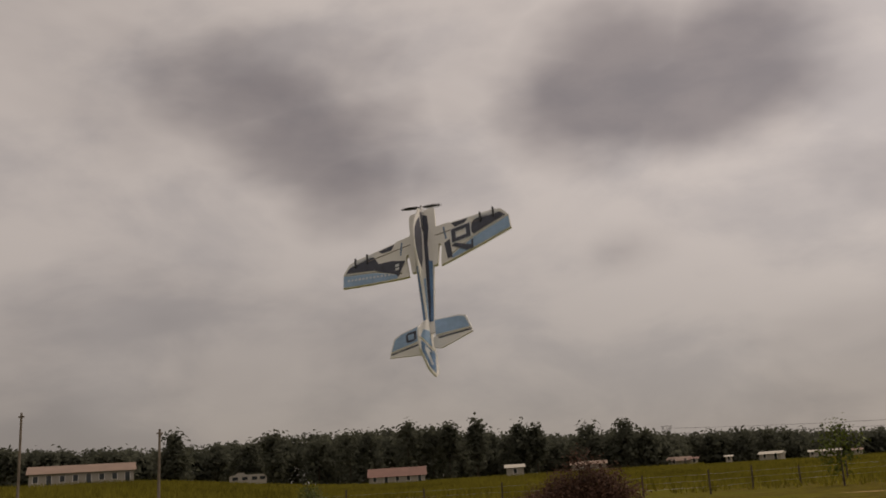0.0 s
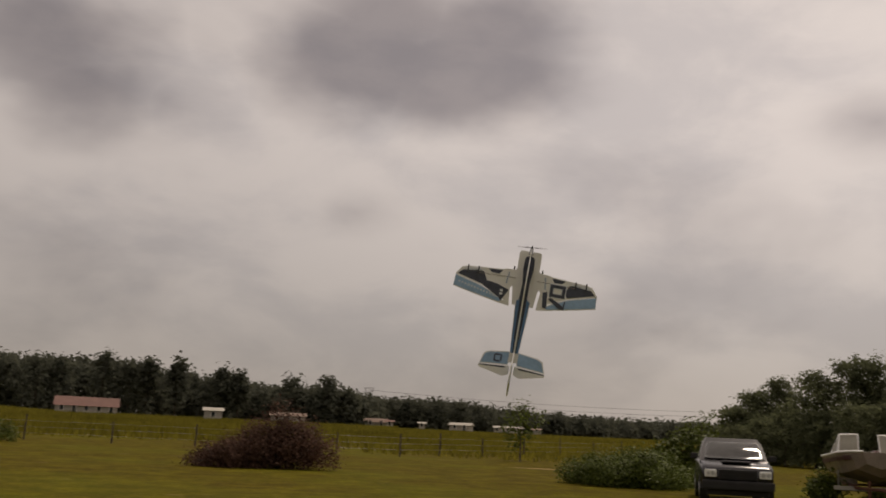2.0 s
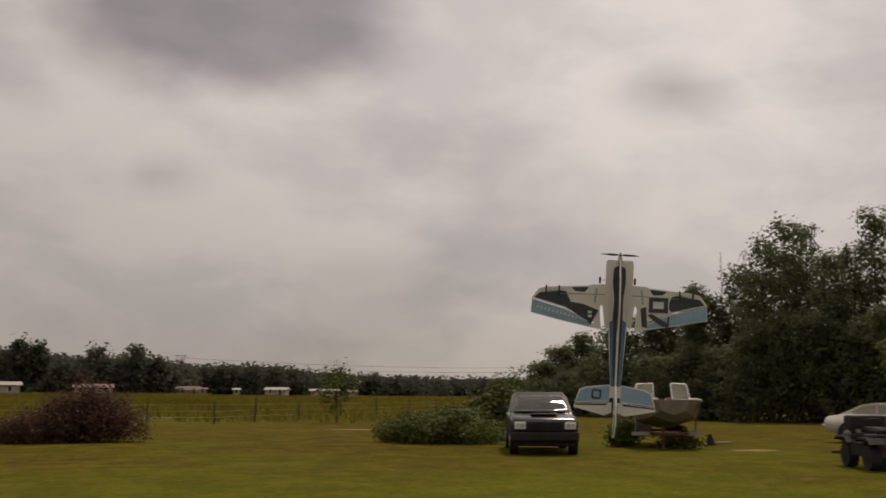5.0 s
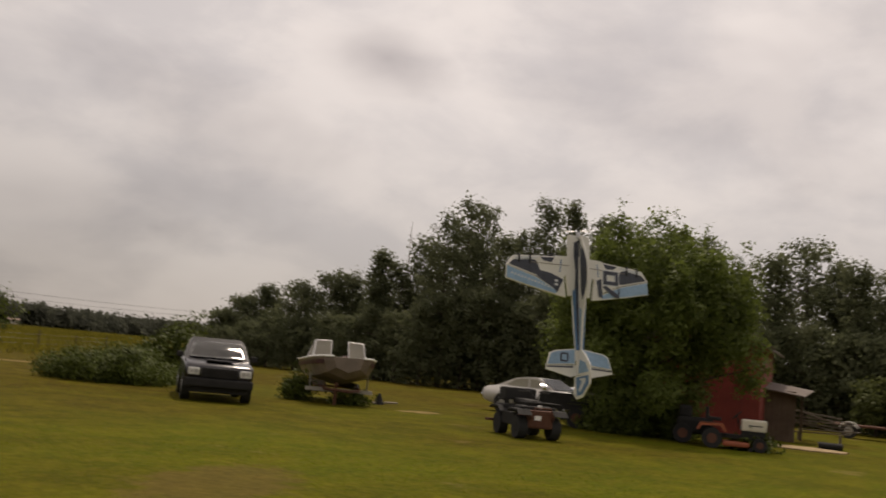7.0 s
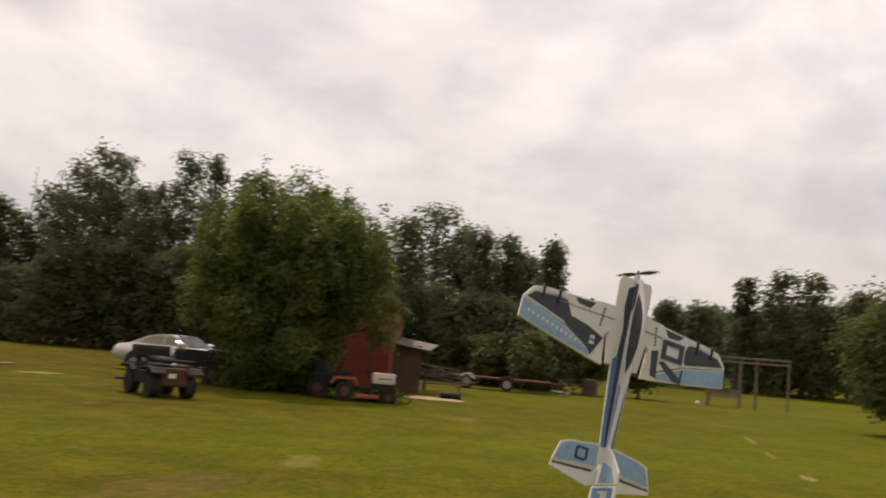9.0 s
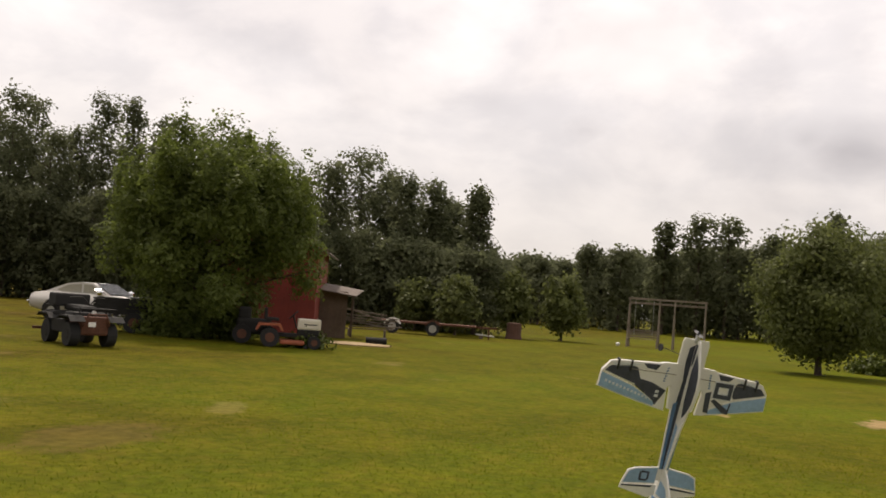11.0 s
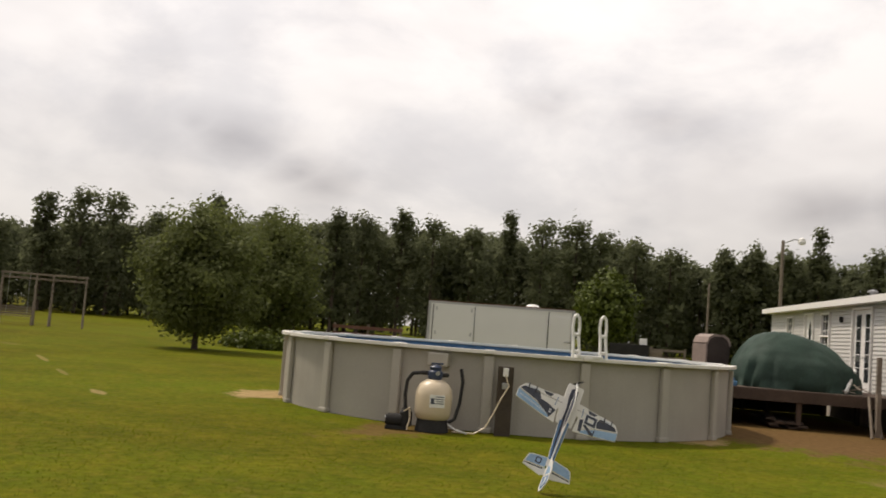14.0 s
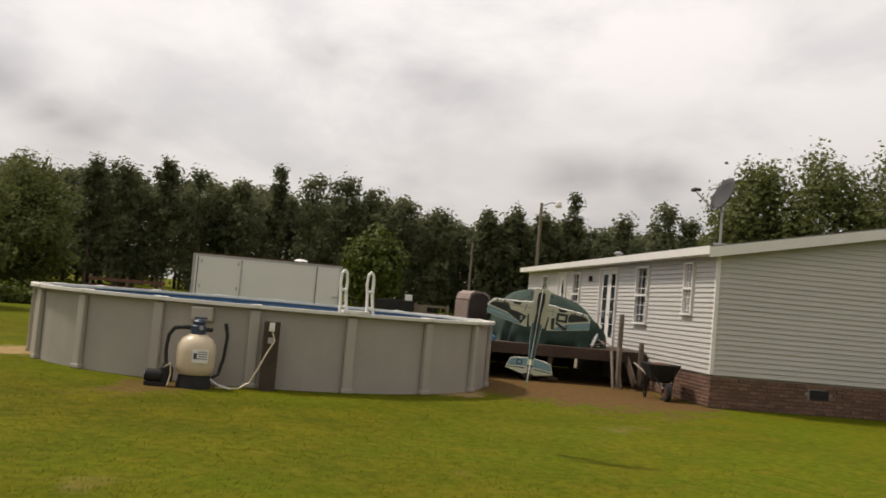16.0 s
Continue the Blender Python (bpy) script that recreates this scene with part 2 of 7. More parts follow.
LEAF_F = material("far_leaves", (0.090, 0.096, 0.070), 0.8, var=0.3, scale=0.05, island=0.08, trans_leaf=0.5, spec=0.12)
LEAF_R = material("purple_leaves", (0.098, 0.054, 0.038), 0.7, var=0.35, scale=0.8, island=0.35, trans_leaf=0.3, spec=0.1)
LEAF_G = material("shrub_leaves", (0.082, 0.105, 0.018), 0.6, var=0.3, scale=0.8, island=0.4, trans_leaf=0.2, spec=0.2)
BARK = material("bark", (0.075, 0.055, 0.04), 0.95, var=0.4, scale=4, bump=0.6)
DEADWOOD = material("dead_wood", (0.26, 0.22, 0.18), 0.9, var=0.3)
WOOD_GREY = material("weathered_wood", (0.19, 0.155, 0.12), 0.9, var=0.35, scale=2, bump=0.3)
WOOD_DARK = material("stained_deck_wood", (0.07, 0.045, 0.032), 0.85, var=0.35, scale=2, bump=0.3, objrand=0.2)
POST_WOOD = material("post_wood", (0.06, 0.045, 0.032), 0.9, var=0.3, bump=0.3)
POOL_WALL = material("pool_wall_steel", (0.35, 0.325, 0.285), 0.6, var=0.12, scale=1.1, fine=60, bump=0.05)
POOL_POST = material("pool_upright", (0.39, 0.362, 0.315), 0.55, var=0.06, scale=2)
POOL_RAIL = material("pool_rail", (0.72, 0.69, 0.64), 0.45, var=0.06, scale=3)
LINER = material("pool_liner", (0.06, 0.14, 0.26), 0.5, var=0.3, scale=5, fine=25)
WATER = material("pool_water", (0.05, 0.16, 0.24), 0.05, var=0.1, bump=0.1, bscale=4)
WHITE_PLASTIC = material("white_plastic", (0.78, 0.77, 0.74), 0.4, var=0.04)
TAN_PLASTIC = material("tan_plastic", (0.60, 0.50, 0.36), 0.35, var=0.06, scale=4)
BLACK_PLASTIC = material("black_plastic", (0.024, 0.023, 0.022), 0.75, var=0.3, spec=0.25)
BLUE_LID = material("dark_blue_plastic", (0.03, 0.045, 0.09), 0.4, var=0.2)
RUBBER = material("rubber", (0.018, 0.018, 0.018), 0.85, var=0.3)
STEEL = material("steel", (0.45, 0.45, 0.45), 0.4, 0.9, var=0.15)
RUST = material("rusty_steel", (0.12, 0.05, 0.03), 0.8, 0.2, var=0.4)
CHROME = material("chrome", (0.8, 0.8, 0.8), 0.08, 1.0, var=0.02)
SIDING = material("vinyl_siding", (0.50, 0.485, 0.46), 0.55, var=0.05, scale=0.7, fine=15, objrand=0.02)
TRIM = material("white_trim", (0.78, 0.76, 0.73), 0.5, var=0.05)
ROOFING = material("grey_shingles", (0.20, 0.19, 0.18), 0.95, var=0.25, scale=2, bump=0.4)
RED_ROOF = material("red_roof", (0.15, 0.075, 0.058), 0.85, var=0.25, scale=0.5)
BRICK = material("brick", (0.165, 0.092, 0.064), 0.9, var=0.3, scale=9, bump=0.4, objrand=0.3, island=0.0)
BRICK_REST = material("brick_rest", (0.165, 0.092, 0.064), 0.9, var=0.3, scale=9, bump=0.4, island=0.3)
MORTAR = material("mortar", (0.34, 0.29, 0.25), 0.95, var=0.2, scale=5)
GLASS = material("window_glass", (0.035, 0.04, 0.045), 0.06, var=0.3, scale=0.8, spec=0.8)
PALE_GLASS = material("hazy_glass", (0.42, 0.40, 0.33), 0.12, var=0.15, scale=1.5, spec=0.8)
CURTAIN_GLASS = material("curtained_glass", (0.36, 0.37, 0.38), 0.1, var=0.2, scale=3, spec=0.8)
TARP = material("green_tarp", (0.030, 0.054, 0.042), 0.75, var=0.3, scale=2.5, bump=0.5, bscale=6, spec=0.25)
BLUE_TARP = material("blue_tarp", (0.06, 0.17, 0.32), 0.5, var=0.2)
RED_PAINT = material("red_barn_paint", (0.22, 0.035, 0.025), 0.8, var=0.3, scale=1.2, bump=0.2)
SHED_WOOD = material("unpainted_boards", (0.12, 0.085, 0.06), 0.9, var=0.35, scale=2, bump=0.3)
TIN = material("tin_roof", (0.15, 0.12, 0.10), 0.9, 0.0, var=0.25, scale=2)
TRAILER_WHITE = material("trailer_skin", (0.72, 0.71, 0.69), 0.4, var=0.05, scale=0.8)
TRUCK_PAINT = material("dark_truck_paint", (0.022, 0.02, 0.022), 0.22, 0.3, var=0.2, scale=2, spec=0.7)
CAR_PAINT = material("white_car_paint", (0.62, 0.60, 0.57), 0.3, var=0.06, scale=2)
STRIPE = material("black_stripe", (0.025, 0.025, 0.027), 0.4, var=0.2)
HULL = material("boat_hull", (0.19, 0.15, 0.118), 0.45, var=0.35, scale=2)
HULL_STRIPE = material("maroon_stripe", (0.13, 0.055, 0.05), 0.4, var=0.2)
LAMP_GLASS = material("headlight_glass", (0.75, 0.75, 0.72), 0.15, var=0.1, spec=0.9)
ORANGE = material("faded_orange_paint", (0.34, 0.09, 0.04), 0.5, var=0.2)
CREAM = material("cream_paint", (0.66, 0.61, 0.50), 0.45, var=0.06)
FOAM = material("white_foam", (0.72, 0.70, 0.66), 0.75, var=0.06, scale=4, fine=120, bump=0.15, bscale=200)
NAVY = material("navy_print", (0.045, 0.050, 0.072), 0.6, var=0.35, scale=9)
SKYBLUE = material("light_blue_print", (0.25, 0.38, 0.54), 0.6, var=0.16, scale=6)
DEEPBLUE = material("mid_blue_print", (0.10, 0.20, 0.36), 0.6, var=0.25, scale=6)
INK_GREY = material("pale_ink", (0.60, 0.62, 0.64), 0.7, var=0.05)
CARBON = material("carbon_black", (0.02, 0.02, 0.022), 0.4, var=0.2)
FAR_WHITE = material("far_white_walls", (0.36, 0.33, 0.28), 0.8, var=0.08, scale=0.3)
TAN_ROOF = material("tan_roof", (0.19, 0.13, 0.10), 0.9, var=0.2, scale=0.4)


# ---- builders ----
def part(name, bm, mat, parent=None, label="", smooth=False):
    me = bpy.data.meshes.new(name)
    bmesh.ops.recalc_face_normals(bm, faces=bm.faces)
    bm.to_mesh(me)
    bm.free()
    me.materials.append(mat)
    if smooth:
        for p in me.polygons:
            p.use_smooth = True
    ob = new(name, me)
    ob.parent = parent
    if label:
        ob["label"] = label
    return ob


def thing(name, label, category, m=None, group="", kind=""):
    ob = new(name)
    ob.empty_display_size = 0.1
    if m is not None:
        ob.matrix_world = m
    return tagged(ob, label, category, group, kind)


def B():
    return bmesh.new()


def bx(bm, c, s, bev=0.0, rot=None):
    r = bmesh.ops.create_cube(bm, size=1.0)
    vs = r["verts"]
    m = Matrix.Translation(c) @ (rot.to_4x4() if rot else Matrix()) @ Matrix.Diagonal((*s, 1))
    bmesh.ops.transform(bm, matrix=m, verts=vs)
    if bev:
        es = list({e for v in vs for e in v.link_edges})
        bmesh.ops.bevel(bm, geom=es, offset=bev, segments=2, affect="EDGES", profile=0.6)
    return bm


def rod(bm, a, b, r0, r1=None, seg=8):
    a, b = Vector(a), Vector(b)
    d = b - a
    m = Matrix.Translation((a + b) / 2) @ d.to_track_quat("Z", "Y").to_matrix().to_4x4()
    bmesh.ops.create_cone(bm, cap_ends=True, segments=seg, radius1=r0, radius2=r0 if r1 is None else r1, depth=d.length, matrix=m)
    return bm


def tube(bm, pts, r, seg=8):
    for a, b in zip(pts[:-1], pts[1:]):
        rod(bm, a, b, r, r, seg)
    for p in pts[1:-1]:
        bmesh.ops.create_icosphere(bm, subdivisions=1, radius=r * 1.02, matrix=Matrix.Translation(p))
    return bm


def ball(bm, c, s, u=16, v=10):
    m = Matrix.Translation(c) @ Matrix.Diagonal((*s, 1))
    bmesh.ops.create_uvsphere(bm, u_segments=u, v_segments=v, radius=1.0, matrix=m)
    return bm


def slab(bm, pts, lo, hi, axis="z"):
    """A flat outline of any shape, given thickness along an axis."""
    def at(p, h):
        return {"z": (p[0], p[1], h), "y": (p[0], h, p[1]), "x": (h, p[0], p[1])}[axis]
    a = [bm.verts.new(at(p, lo)) for p in pts]
    b = [bm.verts.new(at(p, hi)) for p in pts]
    bm.faces.new(a)
    bm.faces.new(b[::-1])
    k = len(pts)
    for i in range(k):
        bm.faces.new((a[i], a[(i + 1) % k], b[(i + 1) % k], b[i]))
    return bm


def loft(bm, rings, close=True):
    vs = [[bm.verts.new(p) for p in r] for r in rings]
    for r0, r1 in zip(vs[:-1], vs[1:]):
        k = len(r0)
        for i in range(k):
            bm.faces.new((r0[i], r0[(i + 1) % k], r1[(i + 1) % k], r1[i]))
    if close:
        bm.faces.new(vs[0][::-1])
        bm.faces.new(vs[-1])
    return bm


def lathe(bm, prof, seg=24, c=(0, 0, 0)):
    rings = [[(c[0] + r * math.cos(2 * math.pi * i / seg), c[1] + r * math.sin(2 * math.pi * i / seg), c[2] + z) for i in range(seg)] for r, z in prof]
    return loft(bm, rings)


def wheel(parent, c, r, w, axis="x", name="wheel", rim=STEEL):
    d = {"x": Vector((1, 0, 0)), "y": Vector((0, 1, 0))}[axis]
    c = Vector(c)
    ob = part(name, rod(B(), c - d * w / 2, c + d * w / 2, r, r, 20), RUBBER, parent)
    part("rim", rod(B(), c - d * (w / 2 + 0.01), c + d * (w / 2 + 0.01), r * 0.58, r * 0.5, 16), rim, ob)
    return ob


def polar(az, dist, z=0.0):
    return Vector((dist * math.sin(radians(az)), dist * math.cos(radians(az)), z))


def smooth(a, b, x):
    t = min(1, max(0, (x - a) / (b - a)))
    return t * t * (3 - 2 * t)


def ground_z(x, y):
    """The lawn is level; the far fields rise gently, more so beyond the left pasture."""
    d = math.hypot(x, y)
    az = math.degrees(math.atan2(x, y))
    z = 1.3 * smooth(75, 230, d)
    if -75 < az < 10:
        z += 3.3 * smooth(-4, -20, az) * smooth(60, 165, d) * smooth(-75, -50, az)
    return z


def on_ground(az, dist, dz=0.0):
    p = polar(az, dist)
    return Vector((p.x, p.y, ground_z(p.x, p.y) + dz))


def facing(az, dist, turn=0.0, dz=0.0):
    """A pose on the ground whose +y axis points away from the camera's stand, turned clockwise."""
    return Matrix.Translation(on_ground(az, dist, dz)) @ Matrix.Rotation(radians(-az - turn), 4, "Z")


def quads_mesh(name, centers, normals, sizes, mat, parent=None, rng=None, aspect=1.5):
    """One mesh of many small leaves, each a bent pair of triangles."""
    k = len(centers)
    up = rng.normal(size=(k, 3))
    u = np.cross(normals, up); u /= np.linalg.norm(u, axis=1)[:, None] + 1e-9
    v = np.cross(normals, u)
    s = sizes[:, None]
    P = np.empty((k, 4, 3))
    P[:, 0] = centers - v * s * aspect * 0.5
    P[:, 1] = centers + u * s * 0.5 + normals * s * 0.12
    P[:, 2] = centers + v * s * aspect * 0.5
    P[:, 3] = centers - u * s * 0.5 + normals * s * 0.12
    me = bpy.data.meshes.new(name)
    me.vertices.add(4 * k)
    me.vertices.foreach_set("co", P.reshape(-1).astype(np.float32))
    me.loops.add(4 * k)
    me.loops.foreach_set("vertex_index", np.arange(4 * k, dtype=np.int32))
    me.polygons.add(k)
    me.polygons.foreach_set("loop_start", np.arange(0, 4 * k, 4, dtype=np.int32))
    me.polygons.foreach_set("loop_total", np.full(k, 4, dtype=np.int32))
    me.update(calc_edges=True)
    me.materials.append(mat)
    ob = new(name, me)
    ob.parent = parent
    return ob


def leaf_cloud(rng, blobs, clumps, per, spread, leaf, lift=0.35, tumble=0.45, even=1.0):
    """Leaves in clumps spread over the outer part of ellipsoids: blobs are (cx, cy, cz, rx, ry, rz)."""
    blobs = np.array(blobs, float)
    vol = (blobs[:, 3] * blobs[:, 4] * blobs[:, 5]) ** even
    pick = rng.choice(len(blobs), clumps, p=vol / vol.sum())
    d = rng.normal(size=(clumps, 3)); d /= np.linalg.norm(d, axis=1)[:, None]
    r = 1 - 0.55 * rng.random(clumps) ** 1.6
    c = blobs[pick, :3] + d * r[:, None] * blobs[pick, 3:]
    cc = np.repeat(c, per, 0) + rng.normal(size=(clumps * per, 3)) * spread
    nn = np.repeat(d, per, 0) * 0.85 + rng.normal(size=(clumps * per, 3)) * tumble + np.array([0, 0, lift])
    nn /= np.linalg.norm(nn, axis=1)[:, None]
    return cc, nn, leaf * (0.6 + 0.8 * rng.random(clumps * per))


def tree(name, label, m, h, blobs, clumps, per, leaf, mat, seed, trunk_r=0.15, trunk_h=None, spread=0.22, limbs=7, kind="", group="", bark=BARK, lift=0.35, even=1.0):
    rng = np.random.default_rng(seed)
    t = thing(name, label, "tree", m, group)
    bm = B()
    th = trunk_h or h * 0.55
    bend = rng.normal(size=2) * 0.02 * h
    pts = [Vector((bend[0] * s * s, bend[1] * s * s, th * s)) for s in (0, 0.25, 0.5, 0.75, 1)]
    for i in range(4):
        rod(bm, pts[i], pts[i + 1], trunk_r * (1 - 0.2 * i), trunk_r * (0.8 - 0.2 * i), 9)
    for b in range(limbs):
        q = blobs[b % len(blobs)]
        s = 0.3 + 0.6 * rng.random()
        p0 = pts[0].lerp(pts[4], s)
        ang = rng.random() * 6.28
        p1 = Vector((q[0] + math.cos(ang) * q[3] * 0.6, q[1] + math.sin(ang) * q[4] * 0.6, max(p0.z + 0.3, q[2] + (rng.random() - 0.4) * q[5] * 0.8)))
        mid = p0.lerp(p1, 0.5) + Vector((0, 0, 0.1))
        rod(bm, p0, mid, trunk_r * 0.35, trunk_r * 0.22, 6)
        rod(bm, mid, p1, trunk_r * 0.22, trunk_r * 0.06, 5)
    part("trunk", bm, bark, t)
    quads_mesh("crown", *leaf_cloud(rng, blobs, clumps, per, spread, leaf, lift, 0.45, even), mat, t, rng)
    return t


# ---- ground ----
def build_ground():
    radii = [0.0] + list(np.geomspace(2, 3200, 70))
    segs = 144
    me = bpy.data.meshes.new("ground")
    vs, fs = [(0, 0, 0)], []
    for r in radii[1:]:
        for i in range(segs):
            a = 2 * math.pi * i / segs
            x, y = r * math.sin(a), r * math.cos(a)
            bumps = 0.05 * (noise.noise(Vector((x, y, 0)) * 0.12)) * smooth(4, 20, r) * (1 - smooth(30, 200, r) * 0.3)
            vs.append((x, y, ground_z(x, y) + bumps * 0.4))
    for i in range(segs):
        fs.append((0, 1 + (i + 1) % segs, 1 + i))
    for k in range(len(radii) - 2):
        for i in range(segs):
            a, b = 1 + k * segs + i, 1 + k * segs + (i + 1) % segs
            fs.append((a, b, b + segs, a + segs))
    me.from_pydata(vs, [], fs)
    for p in me.polygons:
        p.use_smooth = True
    me.materials.append(LAWN)
    tagged(new("ground", me), "mown yellow-green lawn running into rough pasture", "lawn", kind="structure")


build_ground()


# ---- the house ----
HC = Vector((13.85, -15.0, 0))
HU = Vector((0.912, -0.409, 0)).normalized()   # along the long wall, away
HV = Vector((-0.409, -0.912, 0)).normalized()  # along the end wall, to the right
HL, HW, SK, EV = 17.9, 8.4, 0.68, 3.2
HOUSE_M = Matrix(((HU.x, HV.x, 0, HC.x), (HU.y, HV.y, 0, HC.y), (0, 0, 1, 0), (0, 0, 0, 1)))
# house space: x along the long wall, y along the end wall, z up; the long wall is y = 0, the end wall x = 0


def house():
    h = thing("house", "white vinyl-sided single-storey house on a brick skirting", "house", HOUSE_M)
    t = 0.12
    ridge = EV + HW / 2 * 0.19
    # openings of the long wall: (x0, x1, z0, z1, kind)
    opens = [(1.18, 1.72, 1.85, 3.02, "curtain"), (4.05, 4.95, 1.55, 3.0, "dark"), (6.6, 8.1, 0.78, 2.98, "door"), (10.3, 11.2, 1.6, 2.98, "dark"), (12.1, 13.0, 0.8, 2.95, "door1"), (14.6, 15.4, 1.7, 2.95, "dark")]
    bm = B()
    xs = sorted({0.0, HL} | {o[0] for o in opens} | {o[1] for o in opens})
    for a, b in zip(xs[:-1], xs[1:]):
        o = next((o for o in opens if o[0] <= a + 1e-6 and o[1] >= b - 1e-6), None)
        if o:
            bx(bm, ((a + b) / 2, t / 2 + 0.02, (SK + o[2]) / 2), (b - a, t, o[2] - SK))
            bx(bm, ((a + b) / 2, t / 2 + 0.02, (o[3] + EV) / 2), (b - a, t, EV - o[3]))
        else:
            bx(bm, ((a + b) / 2, t / 2 + 0.02, (SK + EV) / 2), (b - a, t, EV - SK))
    long_wall = part("long_wall", bm, SIDING, h)
    bm = B()
    slab(bm, [(0.02, SK), (HW, SK), (HW, EV), (HW / 2, ridge), (0.02, EV)], 0.02, 0.02 + t, "x")
    end_wall = part("end_wall", bm, SIDING, h)
    bm = B()
    slab(bm, [(0.02, SK), (HW, SK), (HW, EV), (HW / 2, ridge), (0.02, EV)], HL - t, HL, "x")
    part("end_wall", bm, SIDING, h)
    part("back_wall", bx(B(), (HL / 2, HW - t / 2, (SK + EV) / 2), (HL, t, EV - SK)), SIDING, h)
    # roof with fascia
    bm = B()
    o = 0.28
    slab(bm, [(-o, EV - o * 0.19 + 0.05), (HW / 2, ridge + 0.05), (HW + o, EV - o * 0.19 + 0.05), (HW + o, EV - o * 0.19 + 0.12), (HW / 2, ridge + 0.14), (-o, EV - o * 0.19 + 0.12)], -0.22, HL + 0.22, "x")
    part("roof", bm, ROOFING, h)
    bm = B()
    bx(bm, (HL / 2, -o - 0.012, EV - 0.01), (HL + 0.5, 0.024, 0.17))
    part("fascia", bm, TRIM, h)
    bm = B()
    slab(bm, [(-o, EV - 0.16), (HW / 2, ridge - 0.1), (HW + o, EV - 0.16), (HW + o, EV + 0.05), (HW / 2, ridge + 0.11), (-o, EV + 0.05)], -0.25, -0.222, "x")
    part("rake_board", bm, TRIM, h)
    part("soffit", bx(B(), (HL / 2, -o / 2 + 0.005, EV - 0.085), (HL, o - 0.03, 0.02)), TRIM, h)
    part("corner_trim", bx(B(), (0.022, 0.022, (SK + EV) / 2), (0.075, 0.075, EV - SK)), TRIM, h)
    # lapped boards, split at the openings
    n = int((EV - SK) / 0.105)
    for i in range(n):
        z = SK + 0.105 * i
        spans, x = [], 0.06
        for op in sorted(opens):
            if op[2] - 0.06 < z + 0.1 and op[3] + 0.05 > z + 0.01:
                spans.append((x, op[0] - 0.05)); x = op[1] + 0.05
        spans.append((x, HL - 0.02))
        for a, b in spans:
            if b - a < 0.1:
                continue
            bm = B()
            slab(bm, [(0.02, z + 0.10), (0.017, z + 0.10), (-0.006, z + 0.004), (-0.005, z - 0.008), (0.02, z - 0.008)], a, b, "x")
            part("siding_board", bm, SIDING, long_wall)
        bm = B()
        slab(bm, [(0.02, z + 0.10), (0.017, z + 0.10), (-0.006, z + 0.004), (-0.005, z - 0.008), (0.02, z - 0.008)], 0.06, HW, "y")
        part("siding_board", bm, SIDING, end_wall)
    for i in range(7):
        z = EV + 0.105 * i
        y0 = (z + 0.1 - EV) / 0.19 + 0.02
        if y0 < HW / 2 - 0.2:
            part("siding_board", slab(B(), [(0.02, z + 0.10), (0.017, z + 0.10), (-0.006, z + 0.004), (-0.005, z - 0.008), (0.02, z - 0.008)], y0, HW - y0, "y"), SIDING, end_wall)
    # windows and doors
    for x0, x1, z0, z1, k in opens:
        w = x1 - x0
        if k in ("dark", "curtain"):
            win = part("window", bx(bx(bx(bx(B(), (x0 + 0.025, -0.01, (z0 + z1) / 2), (0.05, 0.08, z1 - z0)), (x1 - 0.025, -0.01, (z0 + z1) / 2), (0.05, 0.08, z1 - z0)), ((x0 + x1) / 2, -0.01, z1 - 0.025), (w, 0.085, 0.05)), ((x0 + x1) / 2, -0.01, (z0 + z1) / 2), (w, 0.085, 0.05)), TRIM, h)
            part("sill", bx(B(), ((x0 + x1) / 2, -0.025, z0 + 0.02), (w + 0.06, 0.11, 0.05), 0.006), TRIM, win)
            for zz in (0.28, 0.74):
                part("pane", bx(B(), ((x0 + x1) / 2, 0.03, z0 + (z1 - z0) * zz), (w - 0.1, 0.012, (z1 - z0) * 0.42)), CURTAIN_GLASS if k == "curtain" else GLASS, win)
            for f in (1 / 3, 2 / 3):
                part("muntin", bx(B(), (x0 + w * f, 0.016, (z0 + z1) / 2), (0.018, 0.012, z1 - z0 - 0.1)), TRIM, win)
            for f in (0.17, 0.33, 0.62, 0.82):
                part("muntin", bx(B(), ((x0 + x1) / 2, 0.013, z0 + (z1 - z0) * f), (w - 0.1, 0.012, 0.016)), TRIM, win)
        else:
            leaves = 2 if k == "door" else 1
            lw = w / leaves
            part("door_frame", bx(bx(bx(B(), (x0 - 0.03, -0.01, (z0 + z1) / 2), (0.06, 0.09, z1 - z0)), (x1 + 0.03, -0.01, (z0 + z1) / 2), (0.06, 0.09, z1 - z0)), ((x0 + x1) / 2, -0.01, z1 + 0.03), (w + 0.12, 0.09, 0.06)), TRIM, h)
            for j in range(leaves):
                c = x0 + lw * (j + 0.5)
                d = part("door", bx(B(), (c, 0.04, (z0 + z1) / 2), (lw - 0.02, 0.045, z1 - z0), 0.005), TRIM, h)
                if leaves == 2:
                    part("pane", bx(B(), (c, 0.012, z0 + 1.2), (lw * 0.5, 0.012, 1.75)), GLASS, d)
                    for q in range(1, 5):
                        part("muntin", bx(B(), (c, 0.002, z0 + 0.33 + 0.35 * q), (lw * 0.5, 0.01, 0.018)), TRIM, d)
                else:
                    bm = B()
                    slab(bm, [(c, z0 + 1.25), (c + 0.16, z0 + 1.6), (c, z0 + 1.95), (c - 0.16, z0 + 1.6)], 0.0, 0.014, "y")
                    part("pane", bm, GLASS, d)
                part("door_handle", ball(B(), (c + lw * 0.38, -0.01, z0 + 0.95), (0.03, 0.03, 0.03), 8, 6), STEEL, d)
